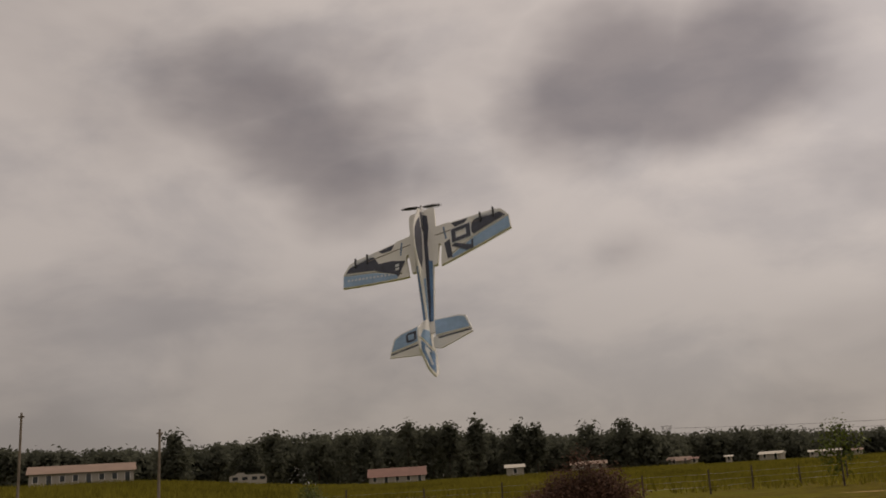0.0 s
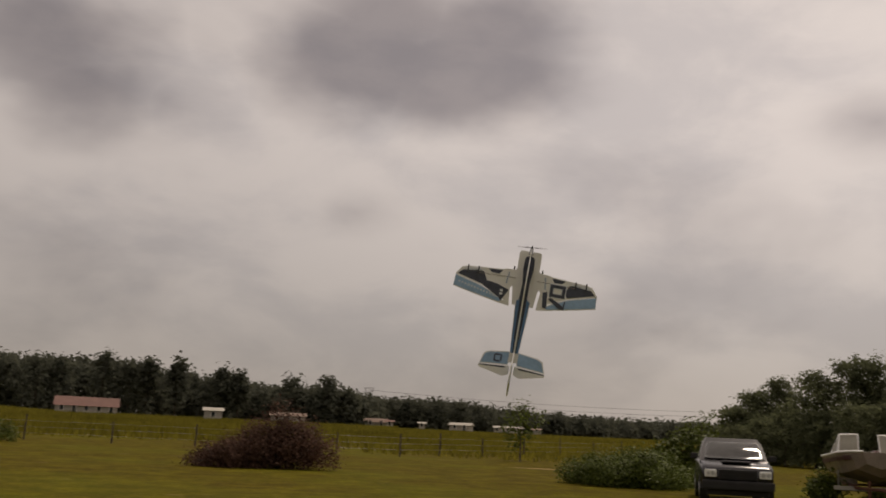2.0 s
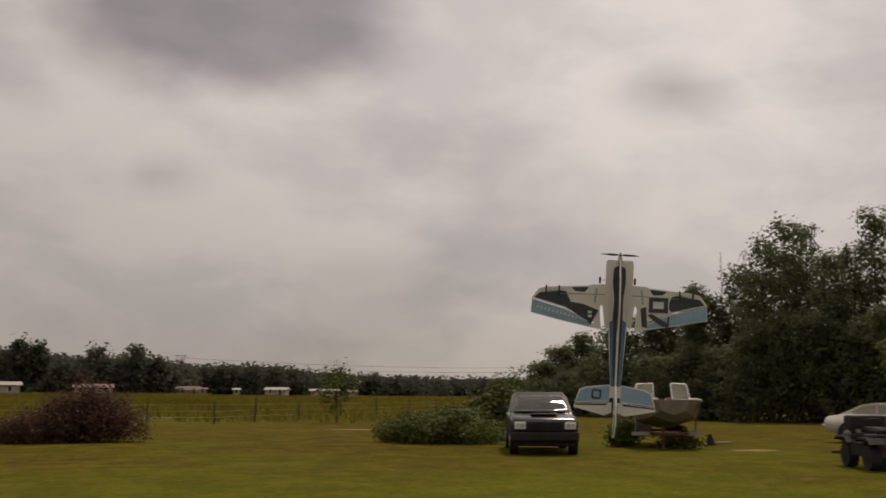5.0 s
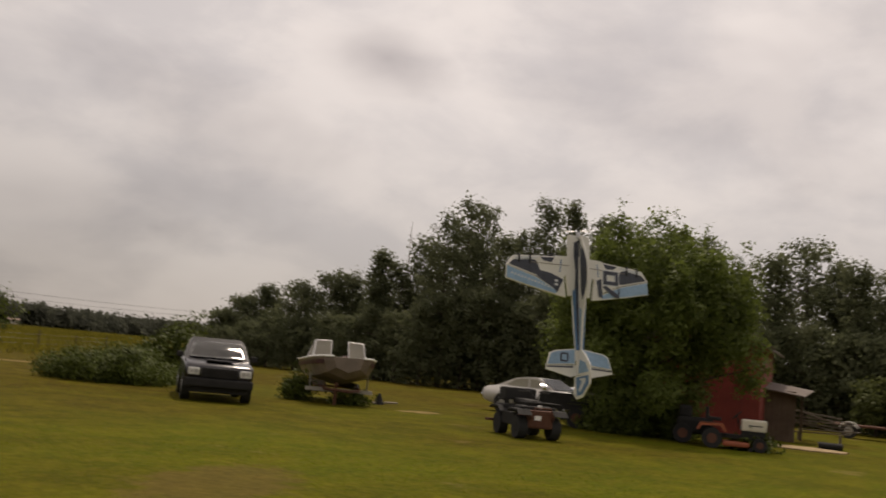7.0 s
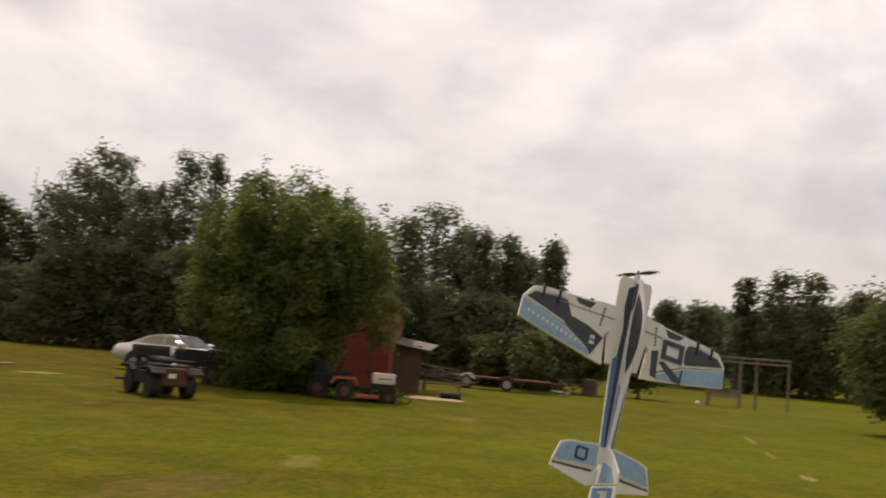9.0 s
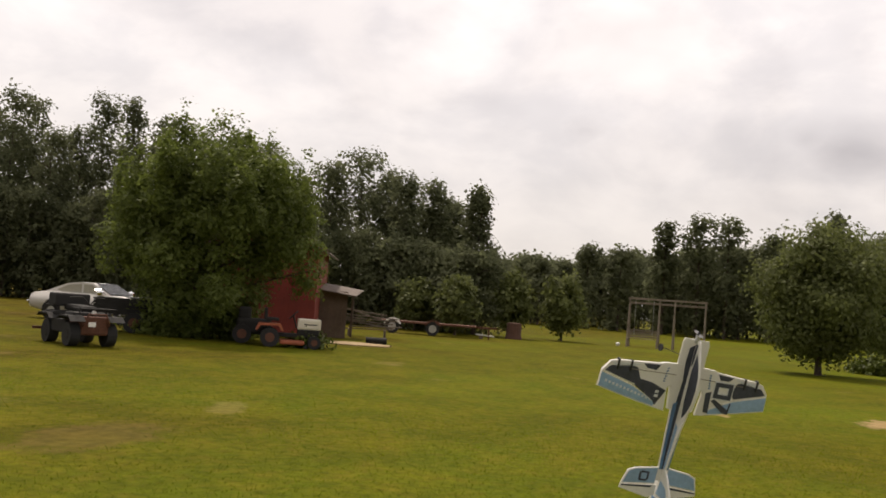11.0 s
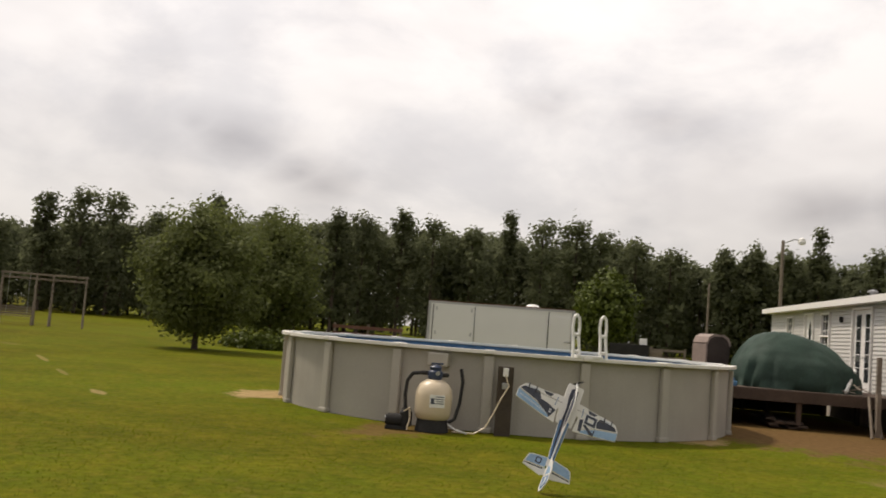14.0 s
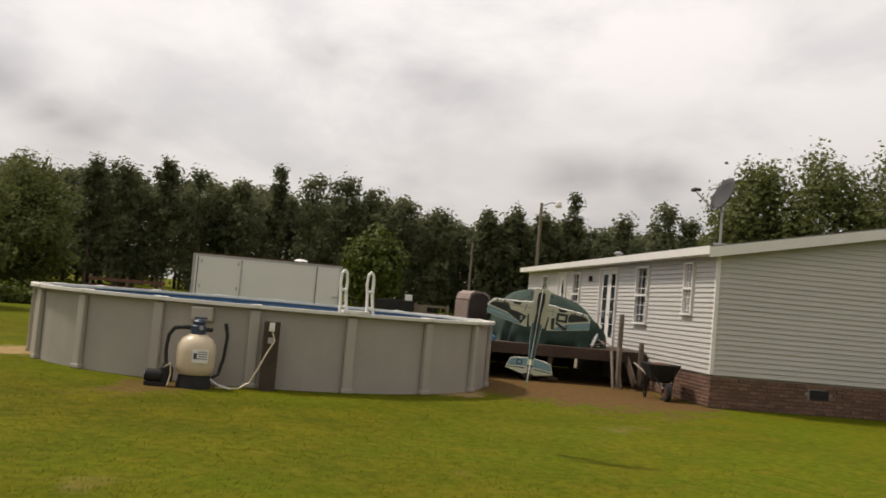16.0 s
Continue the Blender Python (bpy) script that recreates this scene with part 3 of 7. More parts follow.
    # porch lamp and meter post by the long wall
    part("porch_light", bx(B(), (9.1, -0.05, 2.75), (0.1, 0.1, 0.16), 0.02), BLACK_PLASTIC, h)
    part("roof_vent", lathe(B(), [(0.08, 0), (0.08, 0.14), (0.15, 0.15), (0.15, 0.2), (0.03, 0.24)], 12, (10.5, 1.2, EV + 0.3)), STEEL, h)
    # skirting core behind the bricks
    part("skirting", bx(bx(B(), (HL / 2 + 0.03, 0.10, SK / 2), (HL - 0.08, 0.1, SK)), (0.10, HW / 2 + 0.03, SK / 2), (0.1, HW - 0.08, SK)), MORTAR, h)
    part("crawl_vent", bx(bx(B(), (0.035, 2.4, 0.42), (0.05, 0.4, 0.2)), (0.02, 2.4, 0.42), (0.03, 0.32, 0.012)), BLACK_PLASTIC, h)
    return h


HOUSE = house()


# ---- the pool ----
PC, PR, PH = Vector((19.17, -7.55, 0)), 4.58, 1.32
TO_EYE = math.atan2(-PC.y, -PC.x)


def ring_pt(r, deg, z):
    """deg 0 faces the camera's stand; positive to the right as seen from it."""
    a = TO_EYE + radians(deg)
    return Vector((PC.x + r * math.cos(a), PC.y + r * math.sin(a), z))


def ring_band(bm, r0, r1, z0, z1, seg=96, d0=0.0, d1=360.0):
    full = abs(d1 - d0 - 360) < 1e-6
    rings = []
    for i in range(seg if full else seg + 1):
        d = d0 + (d1 - d0) * i / seg
        rings.append([bm.verts.new(ring_pt(r, d, z)) for r, z in ((r0, z0), (r1, z0), (r1, z1), (r0, z1))])
    k = len(rings)
    for i in range(k if full else k - 1):
        a, b = rings[i], rings[(i + 1) % k]
        for j in range(4):
            bm.faces.new((a[j], a[(j + 1) % 4], b[(j + 1) % 4], b[j]))
    if not full:
        bm.faces.new(rings[0]); bm.faces.new(rings[-1][::-1])
    return bm


def pool():
    p = thing("swimming_pool", "round above-ground pool with beige steel wall and white top rail", "pool", Matrix.Translation(PC))
    inv = Matrix.Translation(-PC)

    def add(name, bm, mat, label="", parent=None, sm=False):
        bmesh.ops.transform(bm, matrix=inv, verts=bm.verts)
        return part(name, bm, mat, parent or p, label, sm)

    add("wall", ring_band(B(), PR - 0.02, PR, 0.0, PH - 0.02), POOL_WALL, "beige steel pool wall", sm=False)
    add("liner", ring_band(B(), PR - 0.045, PR - 0.024, 0.0, PH - 0.05), LINER, "blue patterned liner")
    bm = B()
    bmesh.ops.create_circle(bm, cap_ends=True, segments=96, radius=PR - 0.05, matrix=Matrix.Translation((PC.x, PC.y, PH - 0.27)))
    add("water", bm, WATER)
    for k in range(18):
        d = -3.0 + 20 * k
        bm = B()
        c, n = ring_pt(PR + 0.045, d, 0), (ring_pt(1, d, 0) - PC)
        rot = Matrix.Rotation(math.atan2(n.y, n.x), 3, "Z")
        bx(bm, c + Vector((0, 0, PH / 2 - 0.03)), (0.09, 0.17, PH - 0.07), 0.025, rot)
        bx(bm, c + Vector((0, 0, 0.04)), (0.12, 0.22, 0.08), 0.02, rot)
        add("upright", bm, POOL_POST)
        add("top_rail", ring_band(B(), PR - 0.09, PR + 0.12, PH - 0.03, PH + 0.025, 6, d + 0.6, d + 19.4), POOL_RAIL)
        bm = B()
        bx(bm, ring_pt(PR + 0.015, d, PH + 0.003), (0.25, 0.17, 0.07), 0.02, rot)
        add("rail_cap", bm, POOL_RAIL)
    sk = add("skimmer_box", bx(B(), ring_pt(PR + 0.06, -13.5, 1.13), (0.16, 0.36, 0.22), 0.02, Matrix.Rotation(TO_EYE + radians(-13.5), 3, "Z")), POOL_POST, "pale skimmer box on the wall")
    return p


pool()


def pool_ladder():
    d0 = 17.5
    base = ring_pt(PR, d0, PH)
    t = thing("pool_ladder", "white plastic pool ladder with looped handrails over the rail", "ladder", Matrix.Translation(base) @ Matrix.Rotation(TO_EYE + radians(d0), 4, "Z"))
    # local x points out of the pool, y along the rim
    for y in (-0.24, 0.24):
        bm = B()
        tube(bm, [(0.10, y - 0.06, 0.0), (0.03, y - 0.045, 0.35), (0.02, y - 0.06, 0.52), (0.02, y - 0.045, 0.68), (0.02, y, 0.73), (0.02, y + 0.045, 0.68), (0.02, y + 0.06, 0.52), (0.03, y + 0.045, 0.35), (0.10, y + 0.06, 0.0)], 0.026, 8)
        for z in (0.12, 0.40):
            rod(bm, (0.07 - z * 0.1, y - 0.05, z), (0.07 - z * 0.1, y + 0.05, z), 0.03, 0.03, 8)
        part("handrail", bm, WHITE_PLASTIC, t)
    part("top_step", bx(B(), (-0.02, 0, 0.045), (0.3, 0.46, 0.05), 0.01), WHITE_PLASTIC, t)
    for i in range(3):
        part("step", bx(B(), (-0.22 - 0.1 * i, 0, -0.2 - 0.25 * i), (0.14, 0.46, 0.04), 0.01), WHITE_PLASTIC, t)


pool_ladder()


def sand_filter():
    m = Matrix.Translation(polar(107.5, 15.55)) @ Matrix.Rotation(radians(-107.5), 4, "Z")
    t = thing("sand_filter", "tan bulbous sand filter tank with dark valve and hoses", "pool filter", m)
    part("base", lathe(B(), [(0.27, 0), (0.27, 0.02), (0.24, 0.19), (0.2, 0.2)], 20), BLACK_PLASTIC, t)
    part("tank", lathe(B(), [(0.18, 0.17), (0.27, 0.22), (0.295, 0.32), (0.30, 0.56), (0.285, 0.66), (0.23, 0.76), (0.13, 0.82), (0.05, 0.83)], 28), TAN_PLASTIC, t, "tan tank", True)
    v = part("valve", lathe(B(), [(0.10, 0.81), (0.12, 0.86), (0.12, 0.95), (0.09, 0.97), (0.10, 1.02), (0.06, 1.06)], 16), BLUE_LID, t, "dark blue multiport valve")
    part("valve_handle", bx(B(), (0.02, -0.03, 1.08), (0.2, 0.035, 0.03), 0.008), BLUE_LID, v)
    part("valve_port", rod(B(), (-0.1, 0, 0.92), (-0.22, 0, 0.92), 0.035), BLACK_PLASTIC, v)
    part("valve_port", rod(B(), (0.1, 0, 0.9), (0.2, 0.1, 0.9), 0.035), BLACK_PLASTIC, v)
    part("pressure_gauge", rod(B(), (0.04, -0.12, 0.93), (0.04, -0.15, 0.93), 0.035, 0.035, 12), STEEL, v)
    lab = part("sticker", bx(B(), (0.06, -0.297, 0.5), (0.24, 0.012, 0.2)), WHITE_PLASTIC, t, "white sticker with unreadable print")
    bm = B()
    for i, (w, x) in enumerate(((0.13, 0.1), (0.16, 0.085), (0.12, 0.1), (0.15, 0.09))):
        bx(bm, (x, -0.3045, 0.57 - 0.035 * i), (w, 0.004, 0.012))
    bx(bm, (-0.015, -0.3045, 0.5), (0.05, 0.004, 0.09))
    part("print", bm, NAVY, lab)
    part("inlet_hose", tube(B(), [(-0.2, 0, 0.92), (-0.36, 0.0, 0.90), (-0.44, 0.02, 0.78), (-0.46, 0.03, 0.55), (-0.44, 0.0, 0.36), (-0.42, -0.02, 0.25)], 0.03, 8), BLACK_PLASTIC, t)
    part("outlet_hose", tube(B(), [(0.42, 0.42, 1.0), (0.46, 0.36, 0.8), (0.43, 0.3, 0.45), (0.36, 0.2, 0.2), (0.2, 0.1, 0.1)], 0.028, 8), BLACK_PLASTIC, t)
    pm = thing("pool_pump", "black pool pump beside the sand filter", "pump", m @ Matrix.Translation((-0.55, -0.05, 0)))
    part("motor", rod(rod(B(), (-0.16, 0, 0.15), (0.06, 0, 0.15), 0.10, 0.10, 16), (-0.19, 0, 0.15), (-0.16, 0, 0.15), 0.08, 0.08, 16), BLACK_PLASTIC, pm)
    part("basket_housing", lathe(B(), [(0.09, 0.06), (0.1, 0.1), (0.1, 0.28), (0.075, 0.31), (0.07, 0.34)], 16, (0.13, 0, 0)), BLACK_PLASTIC, pm)
    part("foot", bx(B(), (-0.02, 0, 0.03), (0.34, 0.16, 0.06), 0.01), BLACK_PLASTIC, pm)
    part("cable", tube(B(), [(0.1, -0.08, 0.3), (0.18, -0.15, 0.36), (0.2, -0.16, 0.2), (0.16, -0.2, 0.02)], 0.012, 6), TAN_PLASTIC, pm)
    part("label_cap", rod(B(), (-0.192, 0, 0.15), (-0.2, 0, 0.15), 0.06, 0.06, 16), STEEL, pm)


sand_filter()


def power_post():
    m = Matrix.Translation(ring_pt(PR + 0.28, 0.5, 0)) @ Matrix.Rotation(TO_EYE + radians(-89.5), 4, "Z")
    t = thing("power_post", "dark wooden post with a weatherproof socket beside the pool", "post", m)
    part("post", bx(B(), (0, 0, 0.52), (0.26, 0.09, 1.18), 0.008), POST_WOOD, t)
    part("socket_box", bx(B(), (0.0, 0.065, 1.02), (0.085, 0.06, 0.14), 0.012), WHITE_PLASTIC, t)
    part("lower_box", bx(B(), (0.0, 0.06, 0.8), (0.1, 0.05, 0.1), 0.012), STEEL, t)
    part("cord", tube(B(), [(0.0, 0.09, 0.98), (-0.06, 0.12, 0.8), (0.05, 0.14, 0.6), (0.16, 0.16, 0.35), (0.28, 0.2, 0.12), (0.45, 0.25, 0.02), (0.8, 0.2, 0.015)], 0.012, 6), TAN_PLASTIC, t)
    part("white_hose", tube(B(), [(0.55, 0.3, 0.015), (0.75, 0.28, 0.06), (1.0, 0.1, 0.2)], 0.014, 6), WHITE_PLASTIC, t)


power_post()


# ---- distance: woods ----
def crown_lumps(rng, p, h, w, kind):
    """Lumps of one wood tree of height h and half width w: round, tall (several leaders) or pine (bare below)."""
    out = []
    if kind == "pine":
        out.append((p.x, p.y, p.z + h * 0.34, w * 0.55, w * 0.55, h * 0.26))
        for j in range(11):
            f, a = (j + rng.random()) / 11, j * 2.4 + rng.random()
            q = w * (0.95 - 0.55 * f) * (0.3 + 0.6 * rng.random())
            r = w * (0.55 - 0.16 * f) * (0.75 + 0.5 * rng.random())
            out.append((p.x + q * math.cos(a), p.y + q * math.sin(a), p.z + h * (0.52 + 0.42 * f), r, r, min(r * 0.8, h * 0.06)))
        out.append((p.x, p.y, p.z + h * 0.955, w * 0.32, w * 0.32, h * 0.045))
        return out
    out.append((p.x, p.y, p.z + h * 0.45, w * 0.72, w * 0.72, h * 0.40))
    n = 18 if kind == "round" else 24
    for j in range(n):
        f, a = (j + rng.random()) / n, j * 2.4 + rng.random()
        env = w * (0.8 + 0.2 * math.sin(math.pi * f)) * (1 if f < 0.7 else 1 - 0.5 * ((f - 0.7) / 0.3) ** 2)
        q = env * (0.4 + 0.45 * rng.random())
        r = w * (0.48 if kind == "round" else 0.42) * (0.75 + 0.5 * rng.random())
        out.append((p.x + q * math.cos(a), p.y + q * math.sin(a), p.z + h * (0.06 + 0.83 * f), r, r, min(1.2 * r, h * 0.085)))
    for j in range(4):
        a, q = j * 1.7 + rng.random(), w * (0.15 + 0.4 * rng.random()) * (j > 0)
        r = w * (0.45 if kind == "round" else 0.34)
        z = h * (0.94 - (0.0 if j == 0 else 0.05 * rng.random()))
        out.append((p.x + q * math.cos(a), p.y + q * math.sin(a), p.z + z, r, r, h * 0.06))
    return out


def woods(name, label, trees, leaf, clumps, per, mat, seed):
    """A mass of uncountable trees: (heading, distance, height, half width, kind)."""
    rng = np.random.default_rng(seed)
    base = thing(name, label, "trees", kind="stuff")
    C, N, S = [], [], []
    bm = B()
    for az, d, h, w, kind in trees:
        p = on_ground(az, d)
        c, n, s = leaf_cloud(rng, crown_lumps(rng, p, h, w, kind), clumps, per, leaf * 1.1, leaf, 0.7, 0.35, 0.55)
        C.append(c); N.append(n); S.append(s)
        rod(bm, p, p + Vector((0, 0, h * 0.85)), 0.016 * h, 0.006 * h, 5)
    part("trunks", bm, BARK, base)
    quads_mesh("foliage", np.concatenate(C), np.concatenate(N), np.concatenate(S), mat, base, rng)


def table(rows):
    xs, ys = [r[0] for r in rows], [math.tan(radians(r[1])) for r in rows]
    return lambda az: float(np.interp(az, xs, ys))


def rise(az, d, slope):
    """Height of a tree whose top stands at the given slope above the eye."""
    return slope * d + EYE.z - on_ground(az, d).z


def belt(az0, az1, dist, depth, height_at, count, wide, seed, pines=0.3):
    rng = np.random.default_rng(seed)
    out = []
    for i in range(count):
        az = az0 + (az1 - az0) * (i + rng.random()) / count
        d = dist + depth * rng.random()
        h = rise(az, d, height_at(az)) * (0.86 + 0.16 * rng.random() ** 0.6)
        out.append((az, d, h, wide * (0.7 + 0.6 * rng.random()), "pine" if rng.random() < pines else "round"))
    return out


def emergent(rows, dist):
    """Trees that stand out of the belt: heading, elevation of the top, width in degrees, kind."""
    return [(az, dist, rise(az, dist, math.tan(radians(el))), radians(w) * dist * 0.68, {"p": "pine", "r": "round"}[k]) for az, el, w, k in rows]


far_h = table([(-62, 2.9), (-25, 2.85), (-19, 2.6), (-17, 2.6), (-15, 2.55), (-12, 2.85), (-9, 2.95), (-5, 3.0), (-2, 3.05), (1.5, 2.6), (4, 2.35), (6.4, 1.95), (9, 2.1), (11, 1.75), (12.5, 1.5), (17, 1.6), (19, 1.35), (22, 1.05), (28, 0.85), (33, 0.95), (40, 1.2)])
FAR_TOPS = [(-16.0, 3.5, 1.1, "r"), (-10.6, 3.15, 1.0, "r"), (-2.8, 3.4, 0.9, "r"), (-0.4, 3.15, 0.8, "p"), (1.2, 3.35, 0.8, "p"), (3.7, 2.85, 0.7, "p"), (4.7, 2.75, 0.6, "p"), (7.7, 2.6, 1.1, "r"), (9.8, 2.65, 1.0, "r"), (11.0, 2.1, 0.8, "r")]
woods("far_woods", "dark distant wood along the far side of the pasture", belt(-62, 12.5, 245, 60, far_h, 215, 4.6, 3, 0.25) + emergent(FAR_TOPS, 244), 0.72, 120, 8, LEAF_F, 3)
woods("far_woods", "low distant wood on the horizon beyond the fields", belt(10.5, 40, 480, 120, far_h, 100, 8.0, 4, 0.2), 1.4, 80, 8, LEAF_F, 4)
back_h = table([(74, 3.2), (78.8, 3.3), (83, 4.0), (89.6, 4.6), (95, 5.3), (100, 5.6), (106, 6.0), (110.5, 5.8), (112, 5.7), (117, 6.0), (122, 5.0), (127.7, 5.3), (136, 5.3), (150, 5.0), (300, 5.0)])
BACK_TOPS = [(80.4, 4.15, 1.5, "r"), (82.3, 4.1, 1.5, "r"), (84.8, 5.75, 1.3, "p"), (86.7, 6.3, 1.6, "r"), (88.3, 6.2, 1.7, "r"), (90.7, 5.5, 1.4, "r"), (94.0, 6.7, 1.4, "p"), (97.0, 6.1, 2.0, "r"), (101.0, 6.5, 1.4, "p"), (102.6, 6.5, 1.5, "r"), (104.9, 6.9, 1.4, "p"), (106.8, 6.45, 1.7, "r")]
BACK_TOPS += [(109.1, 6.2, 1.7, "r"), (111.3, 7.2, 0.9, "p"), (113.3, 6.9, 1.6, "r"), (115.3, 7.05, 1.9, "r"), (116.7, 6.5, 1.4, "r"), (118.8, 6.1, 2.0, "r"), (120.8, 5.5, 1.6, "r"), (123.8, 5.75, 1.2, "p"), (125.4, 6.1, 1.4, "p"), (127.0, 5.8, 1.2, "r"), (128.9, 7.0, 1.3, "p"), (131.9, 6.0, 1.2, "r"), (134.2, 6.8, 1.5, "r"), (135.5, 6.1, 1.2, "r")]
woods("pine_woods", "dark mixed pine wood behind the back lawn", belt(74.5, 152, 113, 24, back_h, 165, 2.8, 5) + emergent(BACK_TOPS, 112), 0.31, 270, 9, LEAF_D, 5)
woods("pine_woods", "dark mixed pine wood behind the house and drive", belt(152, 300, 120, 30, back_h, 80, 5.0, 6), 1.0, 45, 8, LEAF_D, 6)


# ---- the near wood: single trees ----
def wood_tree(az, dist, el, seed, wide, kind="tall", clumps=430):
    p = on_ground(az, dist)
    h = rise(az, dist, math.tan(radians(el)))
    rng = np.random.default_rng(seed)
    lumps = crown_lumps(rng, Vector((0, 0, 0)), h, wide, kind)
    tree("wood_tree", "dark leafy tree at the edge of the wood", Matrix.Translation(p), h, lumps, clumps, 13, 0.17, LEAF_D, seed, 0.13, h * 0.85, 0.24, 8, group="trees of the near wood", lift=0.6, even=0.55)


# heading, elevation of the top, width in degrees
NEAR = [(33.4, 2.0, 1.4), (34.5, 3.0, 1.4), (35.7, 3.75, 1.5), (37.5, 4.15, 1.8), (39.4, 4.9, 1.5), (40.6, 5.0, 1.4), (42.0, 6.5, 0.9), (43.2, 5.9, 1.3), (44.7, 7.6, 1.5), (45.9, 9.2, 1.5), (47.1, 10.15, 1.6), (48.2, 10.15, 1.3), (49.4, 8.2, 1.3), (50.6, 8.5, 1.2), (51.9, 10.4, 1.5), (53.4, 10.3, 1.0), (55.0, 9.6, 1.6)]
NEAR += [(57.0, 9.2, 1.9), (59.0, 9.0, 1.9), (61.0, 8.6, 1.9), (63.0, 7.0, 1.6), (64.9, 8.1, 1.5), (66.7, 8.8, 2.3), (68.3, 7.7, 1.4), (69.4, 7.7, 1.2), (71.0, 7.35, 1.6), (72.2, 6.4, 1.3), (73.7, 7.15, 1.0)]
for i, (az, el, w) in enumerate(NEAR):
    rng_d = 74 - 0.55 * max(0, az - 50) if az > 44 else 92 - 1.6 * (az - 33.8)
    wood_tree(az, rng_d + (i % 3) * 3.0, el, 100 + i, radians(w) * rng_d * 0.95, "round" if az < 41 or 65 < az < 67.5 else "tall")
    if az < 73:
        wood_tree(az + 0.55, rng_d + 7 + (i % 2) * 4, el * 0.76, 200 + i, 2.4, "round", 220)
    wood_tree(az + 0.2, rng_d - 2, el * 0.47, 300 + i, 2.2, "round", 280)


def dead_tree():
    d = 84.0
    h = math.tan(radians(8.3)) * d + 1.65
    t = thing("dead_tree", "bare pale dead tree standing before the wood", "tree", Matrix.Translation(on_ground(43.6, d)))
    bm = B()
    rod(bm, (0, 0, 0), (0.1, 0, h), 0.11, 0.02, 7)
    rng = np.random.default_rng(9)
    for i in range(26):
        z = h * (0.35 + 0.63 * i / 26)
        a = rng.random() * 6.28
        L = 0.25 + 0.7 * (1 - i / 30) * rng.random()
        rod(bm, (0.1 * z / h, 0, z), (0.1 * z / h + L * math.cos(a), L * math.sin(a), z + L * 0.6), 0.03, 0.008, 5)
    part("trunk", bm, DEADWOOD, t)


dead_tree()


def blob_crown(h, r, z0, seed, n=11):
    """Blobs of a full rounded-to-pointed crown from z0 to h."""
    rng = np.random.default_rng(seed)
    out = [(0, 0, z0 + (h - z0) * 0.42, r * 0.8, r * 0.8, (h - z0) * 0.40)]
    for i in range(n):
        a = i * 2.4
        f = (i + 0.5) / n
        rr = r * (0.62 * math.sin(math.pi * (0.12 + 0.8 * f)) + 0.05)
        out.append((rr * math.cos(a), rr * math.sin(a), z0 + (h - z0) * (0.12 + 0.74 * f), r * 0.42, r * 0.42, (h - z0) * 0.16))
    for i in range(7):
        a = rng.random() * 6.28
        rr = r * 0.55 * rng.random()
        out.append((rr * math.cos(a), rr * math.sin(a), z0 + (h - z0) * (0.84 + 0.05 * rng.random()), r * 0.14, r * 0.14, (h - z0) * 0.13))
    return out


def poplar_crown():
    """A broad leafy mass to the ground with many upright leading shoots."""
    rng = np.random.default_rng(19)
    out = [(0, 0, 3.7, 2.9, 2.6, 2.5), (1.7, -0.3, 3.8, 1.4, 1.7, 1.6), (-1.6, 0, 3.3, 1.6, 2.0, 1.8), (-0.2, 0, 1.3, 2.2, 2.4, 1.0)]
    for i in range(26):
        a, f = i * 2.4, (i + 0.5) / 26
        q = 3.3 * (1 - 0.5 * f * f)
        out.append((0.95 * q * math.cos(a), 0.85 * q * math.sin(a), 1.2 + (1.0 if math.cos(a) > 0.4 else 0.8 if math.cos(a) < -0.5 else 0.0) + 4.2 * f, 0.45 + 0.5 * rng.random(), 0.6, 0.4 + 0.5 * rng.random()))
    for i in range(27):
        a, r = i * 2.4, 3.05 * math.sqrt((i + 0.5) / 27)
        x, y = 1.03 * r * math.cos(a), r * math.sin(a)
        top = 7.35 - 0.13 * r * r - (0.5 if x > 2.0 else 0) - 0.7 * rng.random()
        top += 0.35 * math.sin(5.1 * i)
        out.append((x, y, top - 1.3, 0.42 + 0.2 * rng.random(), 0.42, 1.1))
        out.append((x, y, top - 0.25, 0.17, 0.17, 0.7))
    return out


tree("yard_tree", "large full green leafy tree standing by the red shed", facing(58.3, 32.6), 7.3, poplar_crown(), 5000, 14, 0.088, LEAF, 11, 0.22, 3.2, 0.12, 14, lift=0.5, even=0.75)
tree("yard_tree", "rounded dark-green pear tree on the back lawn", Matrix.Translation(on_ground(93.4, 41.0)), 6.4, blob_crown(6.1, 2.75, 0.4, 12), 2000, 13, 0.11, LEAF_B, 12, 0.15, 2.2, 0.2, 10, group="pear trees")
tree("yard_tree", "rounded dark-green pear tree further back on the lawn", Matrix.Translation(on_ground(97.4, 50.0)), 7.2, blob_crown(7.0, 2.9, 0.6, 13), 1800, 13, 0.12, LEAF_B, 13, 0.15, 2.2, 0.2, 10, group="pear trees")
tree("yard_tree", "small round green tree behind the pool", Matrix.Translation(on_ground(117.2, 62)), 6.2, blob_crown(6.1, 2.2, 1.2, 14), 700, 12, 0.18, LEAF_G, 14, 0.14, 2.2, 0.2, 8)
